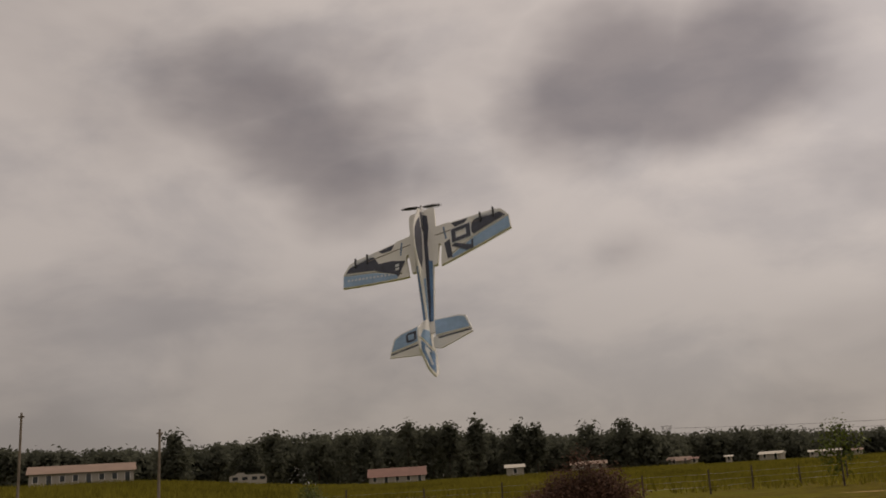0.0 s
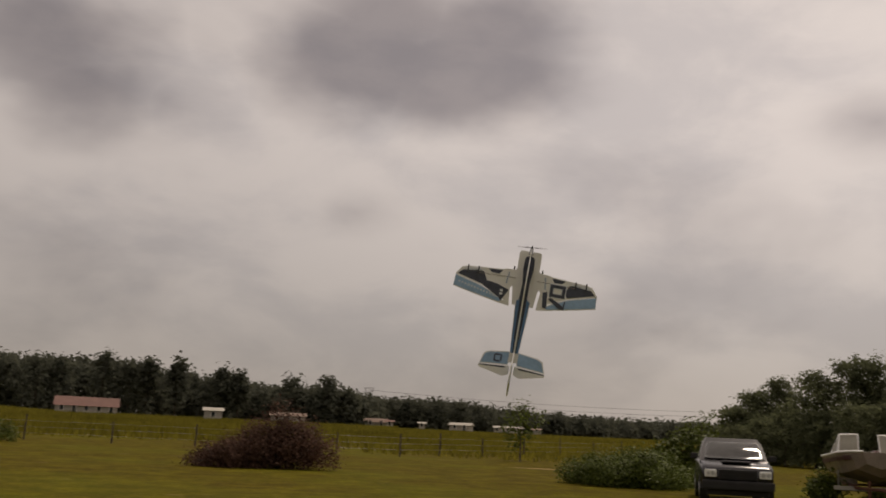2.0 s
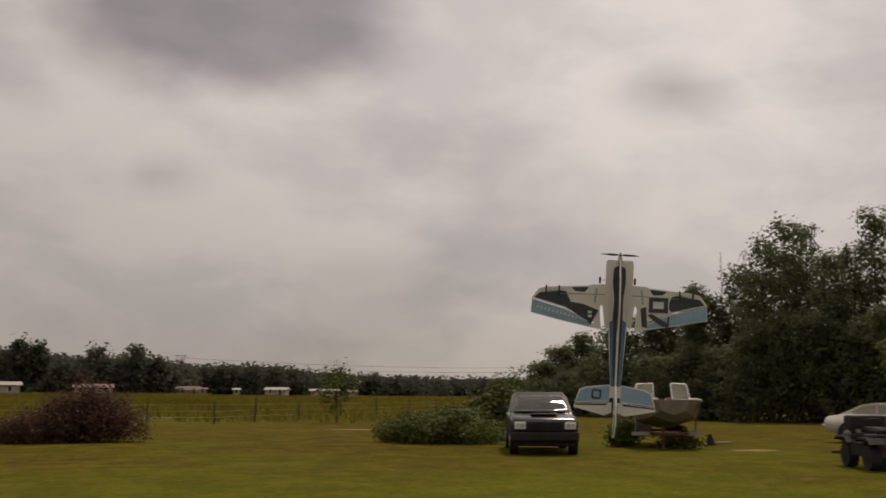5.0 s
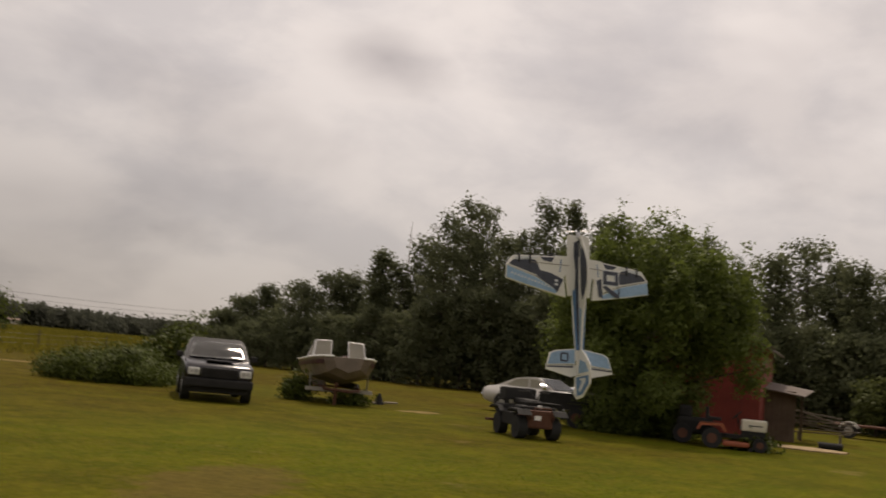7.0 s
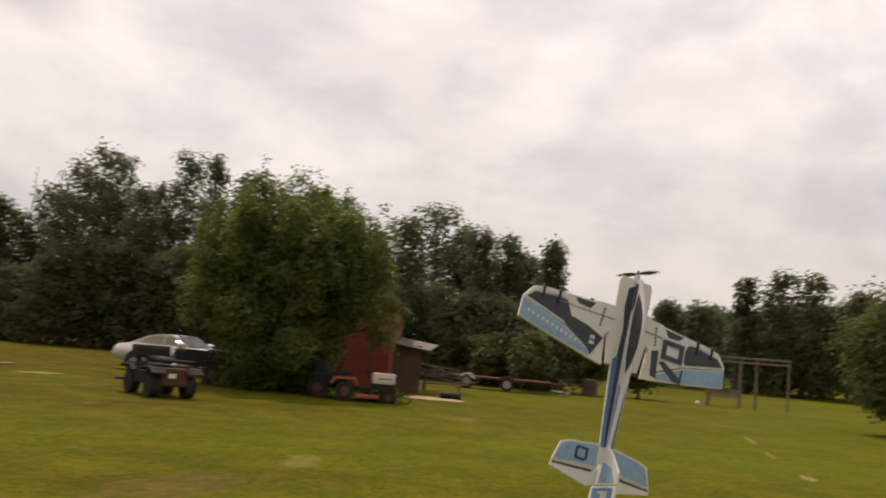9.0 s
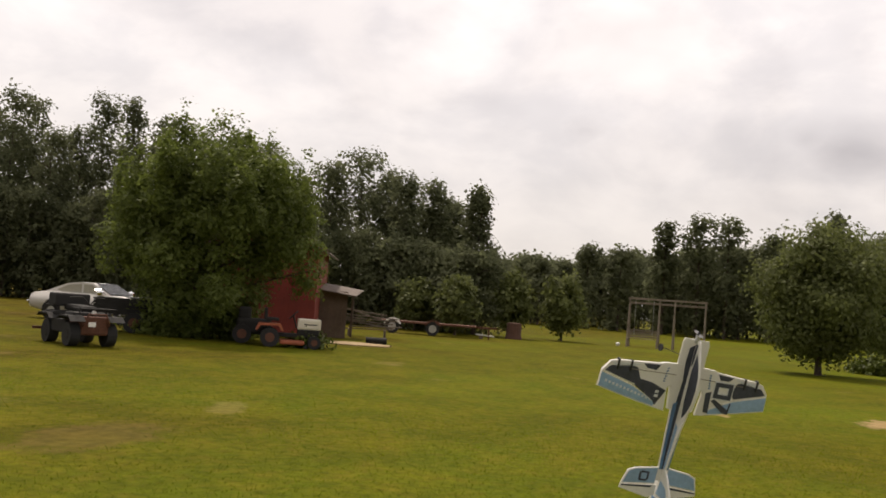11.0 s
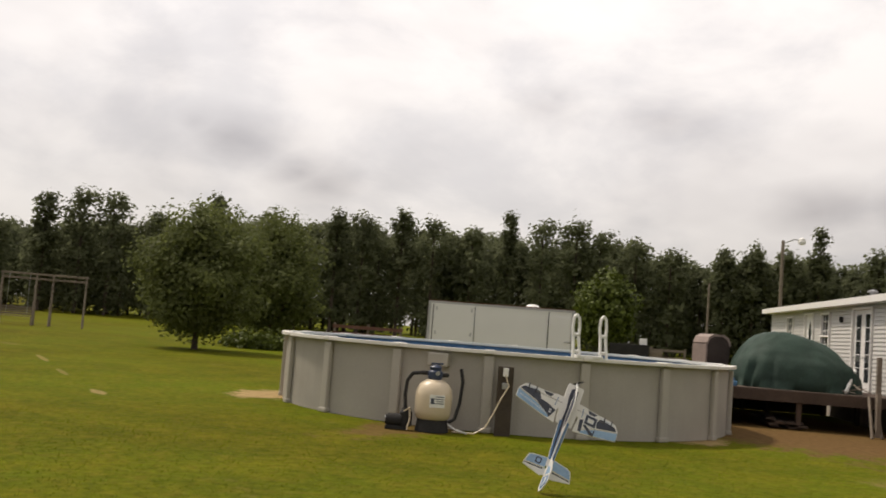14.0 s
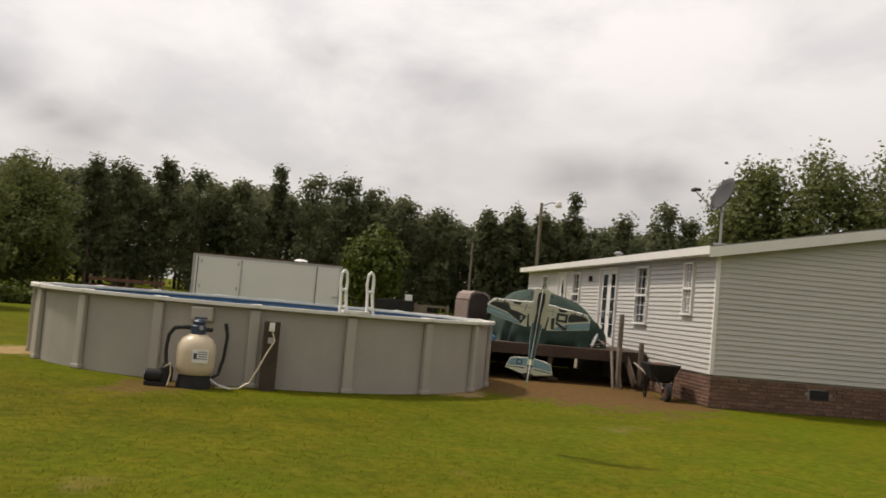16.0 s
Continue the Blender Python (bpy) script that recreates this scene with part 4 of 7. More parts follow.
for i, (az, el, w) in enumerate(((138.9, 9.6, 2.0), (142.6, 10.2, 2.4), (146.4, 10.3, 2.4), (150.0, 10.0, 2.4))):
    d = 40
    hh = math.tan(radians(el)) * d + 1.65
    tree("yard_tree", "leafy tree rising behind the house roof", Matrix.Translation(on_ground(az, d)), hh, blob_crown(hh, w, 2.2, 30 + i), 1300, 11, 0.115, LEAF_B, 30 + i, 0.17, hh * 0.6, 0.22, 10, group="trees behind the house")


# ---- the model aeroplane ----
def aeroplane():
    p = thing("model_aeroplane", "white and blue foam model aeroplane hovering nose up", "model aeroplane")
    T = 0.011
    # x to the right wing, y to the nose, z to the top
    deck = [(-0.085, 0.257), (0.085, 0.257), (0.095, 0.235), (0.095, 0.085), (0.062, 0.05), (0.060, -0.26), (0.036, -0.62), (0.036, -0.70), (-0.036, -0.70), (-0.036, -0.62), (-0.060, -0.26), (-0.062, 0.05), (-0.095, 0.085), (-0.095, 0.235)]
    part("fuselage_deck", slab(B(), deck, -T / 2, T / 2), FOAM, p, "white foam fuselage plate")
    deck_art = [(-0.04, 0.20), (0.0, 0.225), (0.04, 0.20), (0.045, 0.10), (0.03, -0.02), (0.032, -0.26), (0.016, -0.62), (-0.02, -0.62), (-0.042, -0.26), (-0.03, -0.02), (-0.045, 0.10)]
    part("deck_print", slab(B(), deck_art, T / 2 + 0.0005, T / 2 + 0.0025), NAVY, p, "dark navy print")
    part("deck_print", slab(B(), [(-0.058, -0.18), (-0.030, -0.16), (-0.026, -0.45), (-0.014, -0.62), (-0.034, -0.62)], T / 2 + 0.003, T / 2 + 0.0045), DEEPBLUE, p, "blue printed stripe")
    part("deck_print", slab(B(), [(0.030, -0.16), (0.058, -0.18), (0.034, -0.62), (0.014, -0.62), (0.026, -0.45)], T / 2 + 0.003, T / 2 + 0.0045), DEEPBLUE, p, "blue printed stripe")
    # upright plate with canopy hump, along x = 0
    up = [(0.257, T / 2), (0.25, 0.055), (0.19, 0.075), (0.12, 0.110), (0.04, 0.138), (-0.04, 0.148), (-0.13, 0.140), (-0.22, 0.108), (-0.40, 0.065), (-0.60, 0.04), (-0.70, 0.03), (-0.70, T / 2)]
    part("fuselage_spine", slab(B(), up, -T / 2, T / 2, "x"), FOAM, p)
    dn = [(0.257, -T / 2), (0.70 - 1.40, -T / 2), (-0.70, -0.03), (-0.4, -0.06), (-0.1, -0.09), (0.15, -0.085), (0.25, -0.06)]
    part("fuselage_keel", slab(B(), dn, -T / 2, T / 2, "x"), FOAM, p)
    for s in (-1, 1):
        a, b = sorted((s * (T / 2 + 0.0005), s * (T / 2 + 0.002)))
        part("canopy", slab(B(), [(0.175, 0.055), (0.11, 0.098), (0.04, 0.128), (-0.04, 0.138), (-0.13, 0.130), (-0.20, 0.102), (-0.25, 0.062), (-0.15, 0.045), (0.05, 0.038)], a, b, "x"), NAVY, p, "dark printed canopy")
        part("spine_print", slab(B(), [(0.235, 0.015), (0.225, 0.04), (0.10, 0.034), (0.08, 0.015)], a, b, "x"), NAVY, p)
        part("spine_print", slab(B(), [(-0.30, 0.02), (-0.32, 0.05), (-0.60, 0.028), (-0.62, 0.012)], a, b, "x"), SKYBLUE, p)
    # wings
    for s in (-1, 1):
        def X(pts):
            q = [(s * x, y) for x, y in pts]
            return q if s > 0 else q[::-1]
        w = part("wing", slab(B(), X([(0.06, 0.085), (0.19, 0.078), (0.205, 0.070), (0.33, 0.060), (0.50, 0.048), (0.555, 0.034), (0.598, -0.025), (0.602, -0.035), (0.35, -0.10), (0.165, -0.185), (0.125, -0.07), (0.11, -0.06), (0.09, -0.215), (0.062, -0.215)]), -0.011, 0.011), FOAM, p, "white foam wing panel")
        z0, z1 = 0.0115, 0.013
        ail = part("aileron", slab(B(), X([(0.602, -0.040), (0.606, -0.137), (0.42, -0.178), (0.17, -0.225), (0.115, -0.232), (0.13, -0.078), (0.168, -0.192), (0.35, -0.106)]), -0.009, 0.009), FOAM, p, "white foam aileron")
        part("aileron_print", slab(B(), X([(0.600, -0.044), (0.603, -0.133), (0.42, -0.172), (0.20, -0.212), (0.19, -0.19), (0.36, -0.108)]), 0.0095, 0.011), SKYBLUE, ail, "light blue print")
        art = [X([(0.21, 0.060), (0.33, 0.052), (0.30, 0.026), (0.235, 0.022)]),
               X([(0.365, 0.020), (0.42, 0.030), (0.55, 0.006), (0.585, -0.030), (0.46, -0.062), (0.36, -0.088), (0.33, -0.05)])]
        if s < 0:
            art.append(X([(0.34, -0.048), (0.24, -0.062), (0.135, -0.10), (0.19, -0.205), (0.21, -0.178), (0.36, -0.094)]))
        else:
            art.append(X([(0.15, -0.075), (0.19, -0.06), (0.20, -0.205), (0.165, -0.20)]))
        for a in art:
            part("wing_print", slab(B(), a, z0, z1), NAVY, w, "dark navy print")
        part("tip_print", slab(B(), X([(0.345, 0.045), (0.49, 0.036), (0.545, 0.024), (0.52, 0.006), (0.40, 0.022)]), z0, z1), INK_GREY, w, "pale grey print")
        # two thin black straps near each tip
        for x in (0.415, 0.505):
            part("strap", bx(B(), (s * x, 0.024, 0.006), (0.010, 0.072, 0.034), 0.002), CARBON, w)
        bm = B()
        for k in range(6):
            bx(bm, (s * (0.155 + 0.002 * k), 0.045 - 0.017 * k, z1), (0.012, 0.010, 0.002))
        part("lettering", bm, DEEPBLUE, w)
        if s < 0:
            bm = B()
            for k in range(13):
                f = k / 12
                bx(bm, (-0.56 + 0.33 * f, -0.095 - 0.075 * f, 0.0118), (0.014, 0.015, 0.0015))
            part("lettering", bm, INK_GREY, ail, "row of pale letter-sized bars")
            bm = B()
            for k in range(2):
                bx(bm, (-0.195, -0.115 - 0.028 * k, z1 + 0.001), (0.026, 0.018, 0.002))
            part("lettering", bm, INK_GREY, w)
        else:
            # stylised square ring with a slanted stroke under it
            def ring(x0, x1, y0, y1, b, za, zb, mat, label):
                bm = B()
                for c, sz in (((x0 + b / 2, (y0 + y1) / 2), (b, y1 - y0)), ((x1 - b / 2, (y0 + y1) / 2), (b, y1 - y0)), (((x0 + x1) / 2, y0 + b / 2), (x1 - x0 - 2 * b, b)), (((x0 + x1) / 2, y1 - b / 2), (x1 - x0 - 2 * b, b))):
                    bx(bm, (*c, (za + zb) / 2), (*sz, zb - za), 0.0)
                part("emblem", bm, mat, w, label)
            ring(0.200, 0.345, -0.105, 0.015, 0.042, z1 + 0.0004, z1 + 0.0016, INK_GREY, "pale outline of the square emblem")
            ring(0.207, 0.338, -0.098, 0.008, 0.028, z1 + 0.0017, z1 + 0.003, NAVY, "dark square emblem")
            part("emblem", slab(B(), [(0.20, -0.12), (0.225, -0.105), (0.335, -0.165), (0.34, -0.12), (0.35, -0.12), (0.345, -0.195), (0.30, -0.19)], z1 + 0.0004, z1 + 0.002), NAVY, w, "dark slanted emblem")
    # tail
    for s in (-1, 1):
        def X(pts):
            q = [(s * x, y) for x, y in pts]
            return q if s > 0 else q[::-1]
        st = part("stabiliser", slab(B(), X([(0.036, -0.61), (0.20, -0.632), (0.245, -0.652), (0.275, -0.745), (0.036, -0.725)]), -0.005, 0.005), FOAM, p)
        part("tail_print", slab(B(), X([(0.04, -0.617), (0.195, -0.64), (0.238, -0.66), (0.265, -0.738), (0.04, -0.718)]), 0.0053, 0.0068), SKYBLUE, st, "light blue print")
        bm = B()
        for c, sz in (((0.10, -0.675), (0.014, 0.055)), ((0.155, -0.680), (0.014, 0.055)), ((0.128, -0.652), (0.05, 0.013)), ((0.128, -0.706), (0.05, 0.013))):
            bx(bm, (s * c[0], c[1], 0.0078), (*sz, 0.0018))
        if s < 0:
            part("emblem", bm, NAVY, st)
        else:
            bm.free()
        el = part("elevator", slab(B(), X([(0.02, -0.73), (0.275, -0.75), (0.280, -0.776), (0.07, -0.822), (0.02, -0.80)]), -0.004, 0.004), FOAM, p)
        part("elevator_print", slab(B(), X([(0.05, -0.738), (0.27, -0.753), (0.272, -0.762), (0.06, -0.752)]), 0.0042, 0.0055), NAVY, el)
    fin = part("fin", slab(B(), [(-0.60, 0.02), (-0.66, 0.09), (-0.74, 0.16), (-0.80, 0.165), (-0.80, -0.05), (-0.72, -0.045), (-0.68, -0.02)], -0.006, 0.006, "x"), FOAM, p)
    rud = part("rudder", slab(B(), [(-0.805, 0.165), (-0.88, 0.16), (-0.965, 0.05), (-0.975, -0.04), (-0.93, -0.075), (-0.805, -0.06)], -0.005, 0.005, "x"), FOAM, p)
    for s in (-1, 1):
        a, b = sorted((s * 0.0055, s * 0.007))
        part("rudder_print", slab(B(), [(-0.815, 0.14), (-0.88, 0.14), (-0.945, 0.05), (-0.955, -0.03), (-0.815, -0.04)], a, b, "x"), DEEPBLUE, rud, "blue print")
        part("fin_print", slab(B(), [(-0.69, 0.02), (-0.72, 0.10), (-0.79, 0.145), (-0.79, 0.0)], s * 0.0063 if s > 0 else -0.0078, 0.0078 if s > 0 else -0.0063, "x"), SKYBLUE, fin)
        a, b = sorted((s * 0.0072, s * 0.0085))
        part("emblem", slab(B(), [(-0.83, 0.10), (-0.86, 0.10), (-0.93, 0.02), (-0.91, 0.0), (-0.85, 0.05), (-0.83, 0.0)], a, b, "x"), INK_GREY, rud)
    # landing gear wires and motor
    part("motor", rod(rod(B(), (0, 0.255, 0), (0, 0.285, 0), 0.016, 0.014, 12), (0, 0.235, 0), (0, 0.257, 0), 0.02, 0.02, 12), STEEL, p)
    bm = B()
    for s in (-1, 1):
        tube(bm, [(s * 0.012, 0.12, -0.085), (s * 0.09, 0.13, -0.19), (s * 0.125, 0.13, -0.2)], 0.0025, 6)
    part("landing_gear", bm, CARBON, p)
    for s in (-1, 1):
        part("wheel", rod(B(), (s * 0.118, 0.13, -0.2), (s * 0.13, 0.13, -0.2), 0.024, 0.024, 16), RUBBER, p)
    for s in (-1, 1):
        part("wing_spar", rod(B(), (s * 0.09, 0.012, 0.012), (s * 0.42, 0.004, 0.012), 0.0025), DEADWOOD, p)
    prop = thing("propeller", "dark two-blade propeller", "")
    prop.parent = p
    prop.location = (0, 0.295, 0)
    for s in (-1, 1):
        bm = B()
        rings = []
        for f, c, tw in ((0.012, 0.010, 50), (0.04, 0.020, 42), (0.075, 0.024, 30), (0.11, 0.018, 22), (0.136, 0.006, 16)):
            t = radians(tw)
            ca, sa = math.cos(t), math.sin(t)
            rings.append([(s * f, s * (u * sa) + v * ca, s * -(u * ca) * -1 + v * sa) for u, v in ((-c / 2, 0), (0, 0.0022), (c / 2, 0), (0, -0.0016))])
        loft(bm, rings)
        part("blade", bm, CARBON, prop)
    part("hub", rod(B(), (0, -0.01, 0), (0, 0.016, 0), 0.011, 0.005, 12), CARBON, prop)
    return p, prop


PLANE, PROP = aeroplane()

POLE_A, POLE_B, MOBILE_AZ = (-24.1, 4.95), (-16.9, 3.8), -20.9


# ---- beside the house ----
def in_house(x, y, z=0.0, turn=0.0):
    return HOUSE_M @ Matrix.Translation((x, y, z)) @ Matrix.Rotation(radians(turn), 4, "Z")


def deck():
    t = thing("deck", "dark weathered wooden deck between the house and the pool", "deck", HOUSE_M)
    x0, x1, y0, y1, z = 3.75, 10.2, -4.75, -0.05, 0.86
    n = 40
    w = (x1 - x0) / n
    for i in range(n):
        part("deck_board", bx(B(), (x0 + w * (i + 0.5), (y0 + y1) / 2, z - 0.018), (w - 0.008, y1 - y0, 0.036)), WOOD_DARK, t)
    part("rim_joist", bx(B(), (x0 - 0.022, (y0 + y1) / 2, z - 0.14), (0.04, y1 - y0 + 0.04, 0.24)), WOOD_DARK, t)
    part("rim_joist", bx(B(), ((x0 + x1) / 2, y0 - 0.022, z - 0.14), (x1 - x0, 0.04, 0.24)), WOOD_DARK, t)
    for x in (x0 + 0.06, (x0 + x1) / 2, x1 - 0.06):
        for y in (y0 + 0.06, (y0 + y1) / 2, y1 - 0.12):
            part("deck_post", bx(B(), (x, y, (z - 0.04) / 2), (0.1, 0.1, z - 0.04)), WOOD_DARK, t)
    # boards that close the far sides below the deck
    for k in range(22):
        y = y0 + 0.11 + (y1 - y0 - 0.2) * k / 21
        part("skirt_board", bx(B(), (x1 + 0.02, y, 0.42), (0.025, 0.22, 0.83)), WOOD_DARK, t)
    for k in range(28):
        part("skirt_board", bx(B(), (x0 + 0.45 + 0.215 * k, y0 - 0.06 - 0.002 * (k % 2), 0.42), (0.222, 0.025, 0.83)), WOOD_DARK, t)
    part("railing_post", bx(B(), (x0 - 0.09, -0.75, 0.95), (0.1, 0.1, 1.6), 0.006), WOOD_GREY, t, "tall grey railing post")
    part("railing_post", bx(B(), (x0 - 0.35, -0.3, 0.6), (0.1, 0.1, 1.0), 0.006), WOOD_GREY, t)
    part("railing_post", bx(B(), (x0 - 0.6, -0.9, 0.5), (0.09, 0.09, 0.95), 0.006), WOOD_GREY, t)
    part("stair_stringer", bx(B(), (x0 - 0.45, -0.55, 0.40), (0.9, 0.05, 0.2), 0.0, Matrix.Rotation(radians(-40), 3, "Y")), WOOD_DARK, t)


deck()


def tarp_heap():
    t = thing("tarp_covered_heap", "green tarpaulin draped over a heap on the deck", "tarpaulin", in_house(5.35, -2.2, 0.86))
    bm = B()
    bmesh.ops.create_uvsphere(bm, u_segments=88, v_segments=44, radius=1.0)

    def boxy(c, p):
        return math.copysign(abs(c) ** p, c)
    for v in bm.verts:
        a = math.atan2(v.co.y, v.co.x)
        f = max(v.co.z, 0.0)
        low = 1 - smooth(0.2, 0.75, f)
        sag = noise.noise(v.co * 1.7)
        fold = 1 + low * (0.025 * math.sin(17 * a + 3 * sag) + 0.016 * math.sin(31 * a + 5 * sag)) + 0.05 * sag + 0.05 * abs(noise.noise(v.co * 4.5)) - 0.02
        x, y = boxy(v.co.x, 0.72), boxy(v.co.y, 0.72)
        r = (1 - 0.12 * f) * fold
        z = f ** 0.62 * (1.12 - 0.22 * y) + 0.16 * smooth(0.55, 1, f) + 0.09 * noise.noise(v.co * 2.6) * f + 0.05 * abs(noise.noise(v.co * 6)) * f
        v.co = Vector((x * 1.25 * r, y * 1.48 * r, z * 0.97))
    part("tarpaulin", bm, TARP, t, "", True)
    b = thing("blue_tarp_bundle", "folded blue tarpaulin on the deck edge", "tarpaulin", in_house(4.05, -4.2, 0.86))
    part("bundle", bx(bx(B(), (0, 0, 0.06), (0.35, 0.9, 0.12), 0.03), (0.05, 0.1, 0.15), (0.28, 0.6, 0.07), 0.025), BLUE_TARP, b)


tarp_heap()


def branches_and_pipes():
    t = thing("scrap_pile", "white pipe and sawn branches lying on the deck", "scrap pile", in_house(4.5, -1.1, 0.86))
    part("pipe", rod(B(), (-0.3, -0.9, 0.06), (0.15, 0.1, 0.1), 0.045, 0.045, 10), WHITE_PLASTIC, t)
    part("pipe", rod(B(), (-0.35, -0.2, 0.05), (0.2, 0.15, 0.55), 0.04, 0.04, 10), WHITE_PLASTIC, t)
    rng = np.random.default_rng(5)
    for i in range(9):
        a, b = rng.normal(size=3) * 0.25, rng.normal(size=3) * 0.3
        part("branch", rod(B(), (a[0], a[1], 0.04 + abs(a[2]) * 0.3), (b[0] + 0.3, b[1], 0.05 + abs(b[2]) * 0.5), 0.018, 0.008, 5), DEADWOOD, t)
    k = thing("charcoal_smoker", "dark rounded smoker with a faded pale hood on the deck", "smoker", in_house(6.4, -3.95, 0.86, 65))
    arch = [(-0.34, 0.35), (-0.36, 0.95), (-0.3, 1.1), (-0.16, 1.17), (0.12, 1.17), (0.27, 1.1), (0.36, 0.92), (0.34, 0.35)]
    part("body", slab(B(), [(x * 0.94, z * 0.985) for x, z in arch], -0.28, 0.28, "y"), SMOKER, k)
    part("hood", slab(B(), arch[1:7] + [(x * 0.9, z * 0.95) for x, z in arch[6:0:-1]], -0.31, 0.31, "y"), HOOD, k, "faded pale hood")
    part("side_strip", bx(B(), (-0.35, 0, 0.6), (0.05, 0.6, 0.62), 0.01), HOOD, k)
    part("handle", bx(B(), (0, -0.33, 0.82), (0.3, 0.04, 0.03), 0.005), STEEL, k)
    for x in (-0.28, 0.28):
        for y in (-0.22, 0.22):
            part("leg", rod(B(), (x, y, 0), (x * 0.95, y, 0.36), 0.02, 0.02, 6), RUST, k)


SMOKER = material("sooty_brown_steel", (0.045, 0.03, 0.025), 0.75, var=0.4)
HOOD = material("faded_pink_steel", (0.25, 0.19, 0.165), 0.7, var=0.25)
branches_and_pipes()


def wheelbarrow():
    t = thing("wheelbarrow", "black wheelbarrow with wooden handles parked by the deck", "wheelbarrow", Matrix.Translation(polar(134.5, 21.4)) @ Matrix.Rotation(radians(-134.5 - 72), 4, "Z"))
    bm = B()
    rim = [(-0.44, -0.24), (-0.36, -0.32), (0.3, -0.34), (0.5, -0.2), (0.5, 0.2), (0.3, 0.34), (-0.36, 0.32), (-0.44, 0.24)]
    rings = []
    for k, z, dx in ((1.0, 0.74, 0.0), (1.03, 0.75, 0.0), (1.03, 0.73, 0.0), (0.62, 0.40, 0.02), (0.5, 0.36, 0.02), (0.46, 0.38, 0.02), (0.58, 0.42, 0.02)):
        rings.append([(x * k + dx, y * k, z) for x, y in rim])
    loft(bm, rings[1:5])
    part("tub", bm, BLACK_PLASTIC, t)
    part("load", ball(B(), (0.0, 0, 0.72), (0.36, 0.24, 0.06)), RUST, t, "dark rusty scrap in the tub")
    for y in (-0.22, 0.22):
        part("handle", rod(B(), (-0.95, y * 1.35, 0.68), (0.55, y * 0.4, 0.26), 0.022, 0.022, 8), DEADWOOD, t)
        part("leg", tube(B(), [(-0.1, y, 0.44), (-0.2, y, 0.016), (-0.32, y, 0.016), (-0.42, y, 0.5)], 0.018, 6), BLACK_PLASTIC, t)
        part("brace", rod(B(), (0.3, y, 0.5), (0.55, y * 0.35, 0.22), 0.014, 0.014, 6), BLACK_PLASTIC, t)
    wheel(t, (0.55, 0, 0.19), 0.19, 0.1, "y", rim=RUST)


def deck_clutter():
    rng = np.random.default_rng(12)
    p = thing("lumber_stack", "dark stacked boards stored under the deck", "lumber", in_house(4.9, -2.6))
    for k in range(10):
        part("board", bx(B(), (rng.normal() * 0.06, (k % 3 - 1) * 0.26 + rng.normal() * 0.02, 0.03 + 0.055 * (k // 3)), (1.8 + rng.random(), 0.2, 0.045), 0.0, Matrix.Rotation(rng.normal() * 0.05, 3, "Z")), WOOD_DARK, p)
    y = thing("old_tyre", "worn black tyre lying under the deck", "tyre", in_house(4.3, -4.15))
    part("tread", lathe(B(), [(0.2, 0.03), (0.28, 0.0), (0.32, 0.05), (0.32, 0.14), (0.28, 0.19), (0.2, 0.16), (0.2, 0.1)], 24), RUBBER, y, "", True)
    r = thing("prop_boards", "weathered boards leaning on the deck corner", "boards", in_house(3.75, -0.9))
    for k, (a, b) in enumerate((((-0.75, -0.15, 0.0), (-0.12, -0.05, 0.85)), ((-0.55, 0.12, 0.0), (-0.12, 0.1, 0.7)))):
        part("board", rod(B(), a, b, 0.035, 0.035, 4), WOOD_GREY, r)


deck_clutter()
wheelbarrow()


def satellite_dish():
    at = HOUSE_M @ Vector((0.12, 0.06, EV + 0.14))
    t = thing("satellite_dish", "dark grey satellite dish on the roof corner", "satellite dish", Matrix.Translation(at))
    grey = material("dish_grey", (0.03, 0.03, 0.034), 0.7, var=0.15)
    part("mast", tube(B(), [(0, 0, 0), (0, 0, 0.62), (0.02, -0.03, 0.80)], 0.026, 8), STEEL, t)
    part("foot", bx(B(), (0, 0, 0.01), (0.2, 0.2, 0.04), 0.005), STEEL, t)
    face = polar_dir(14, 24)
    side = face.cross(Vector((0, 0, 1))).normalized()
    m = Matrix((side, side.cross(face), face)).transposed().to_4x4()
    m.translation = Vector((0.05, -0.04, 1.06))
    bm = B()
    rings = []
    for r, z in ((0.02, -0.07), (0.14, -0.06), (0.26, -0.035), (0.355, 0.0), (0.36, 0.012), (0.26, -0.022), (0.14, -0.048), (0.02, -0.058)):
        rings.append([(r * math.cos(a) * 0.96, r * math.sin(a) * 1.08, z) for a in [2 * math.pi * i / 28 for i in range(28)]])
    loft(bm, rings)
    bmesh.ops.transform(bm, matrix=m, verts=bm.verts)
    part("reflector", bm, grey, t, "", True)
    bm = tube(B(), [(0, -0.30, -0.05), (0, -0.40, 0.04), (0, -0.27, 0.60)], 0.017, 6)
    bmesh.ops.transform(bm, matrix=m, verts=bm.verts)
    part("feed_arm", bm, STEEL, t)
    bm = bx(rod(B(), (0, -0.25, 0.62), (0, -0.19, 0.50), 0.04, 0.03, 10), (0, -0.27, 0.63), (0.16, 0.06, 0.07), 0.015)
    bmesh.ops.transform(bm, matrix=m, verts=bm.verts)
    part("feed_horn", bm, grey, t)
    bm = tube(B(), [(0.09 * math.cos(k * 0.785), 0.0, 0.62 + 0.09 * math.sin(k * 0.785)) for k in range(9)], 0.008, 5)
    part("cable_loop", bm, BLACK_PLASTIC, t)


satellite_dish()


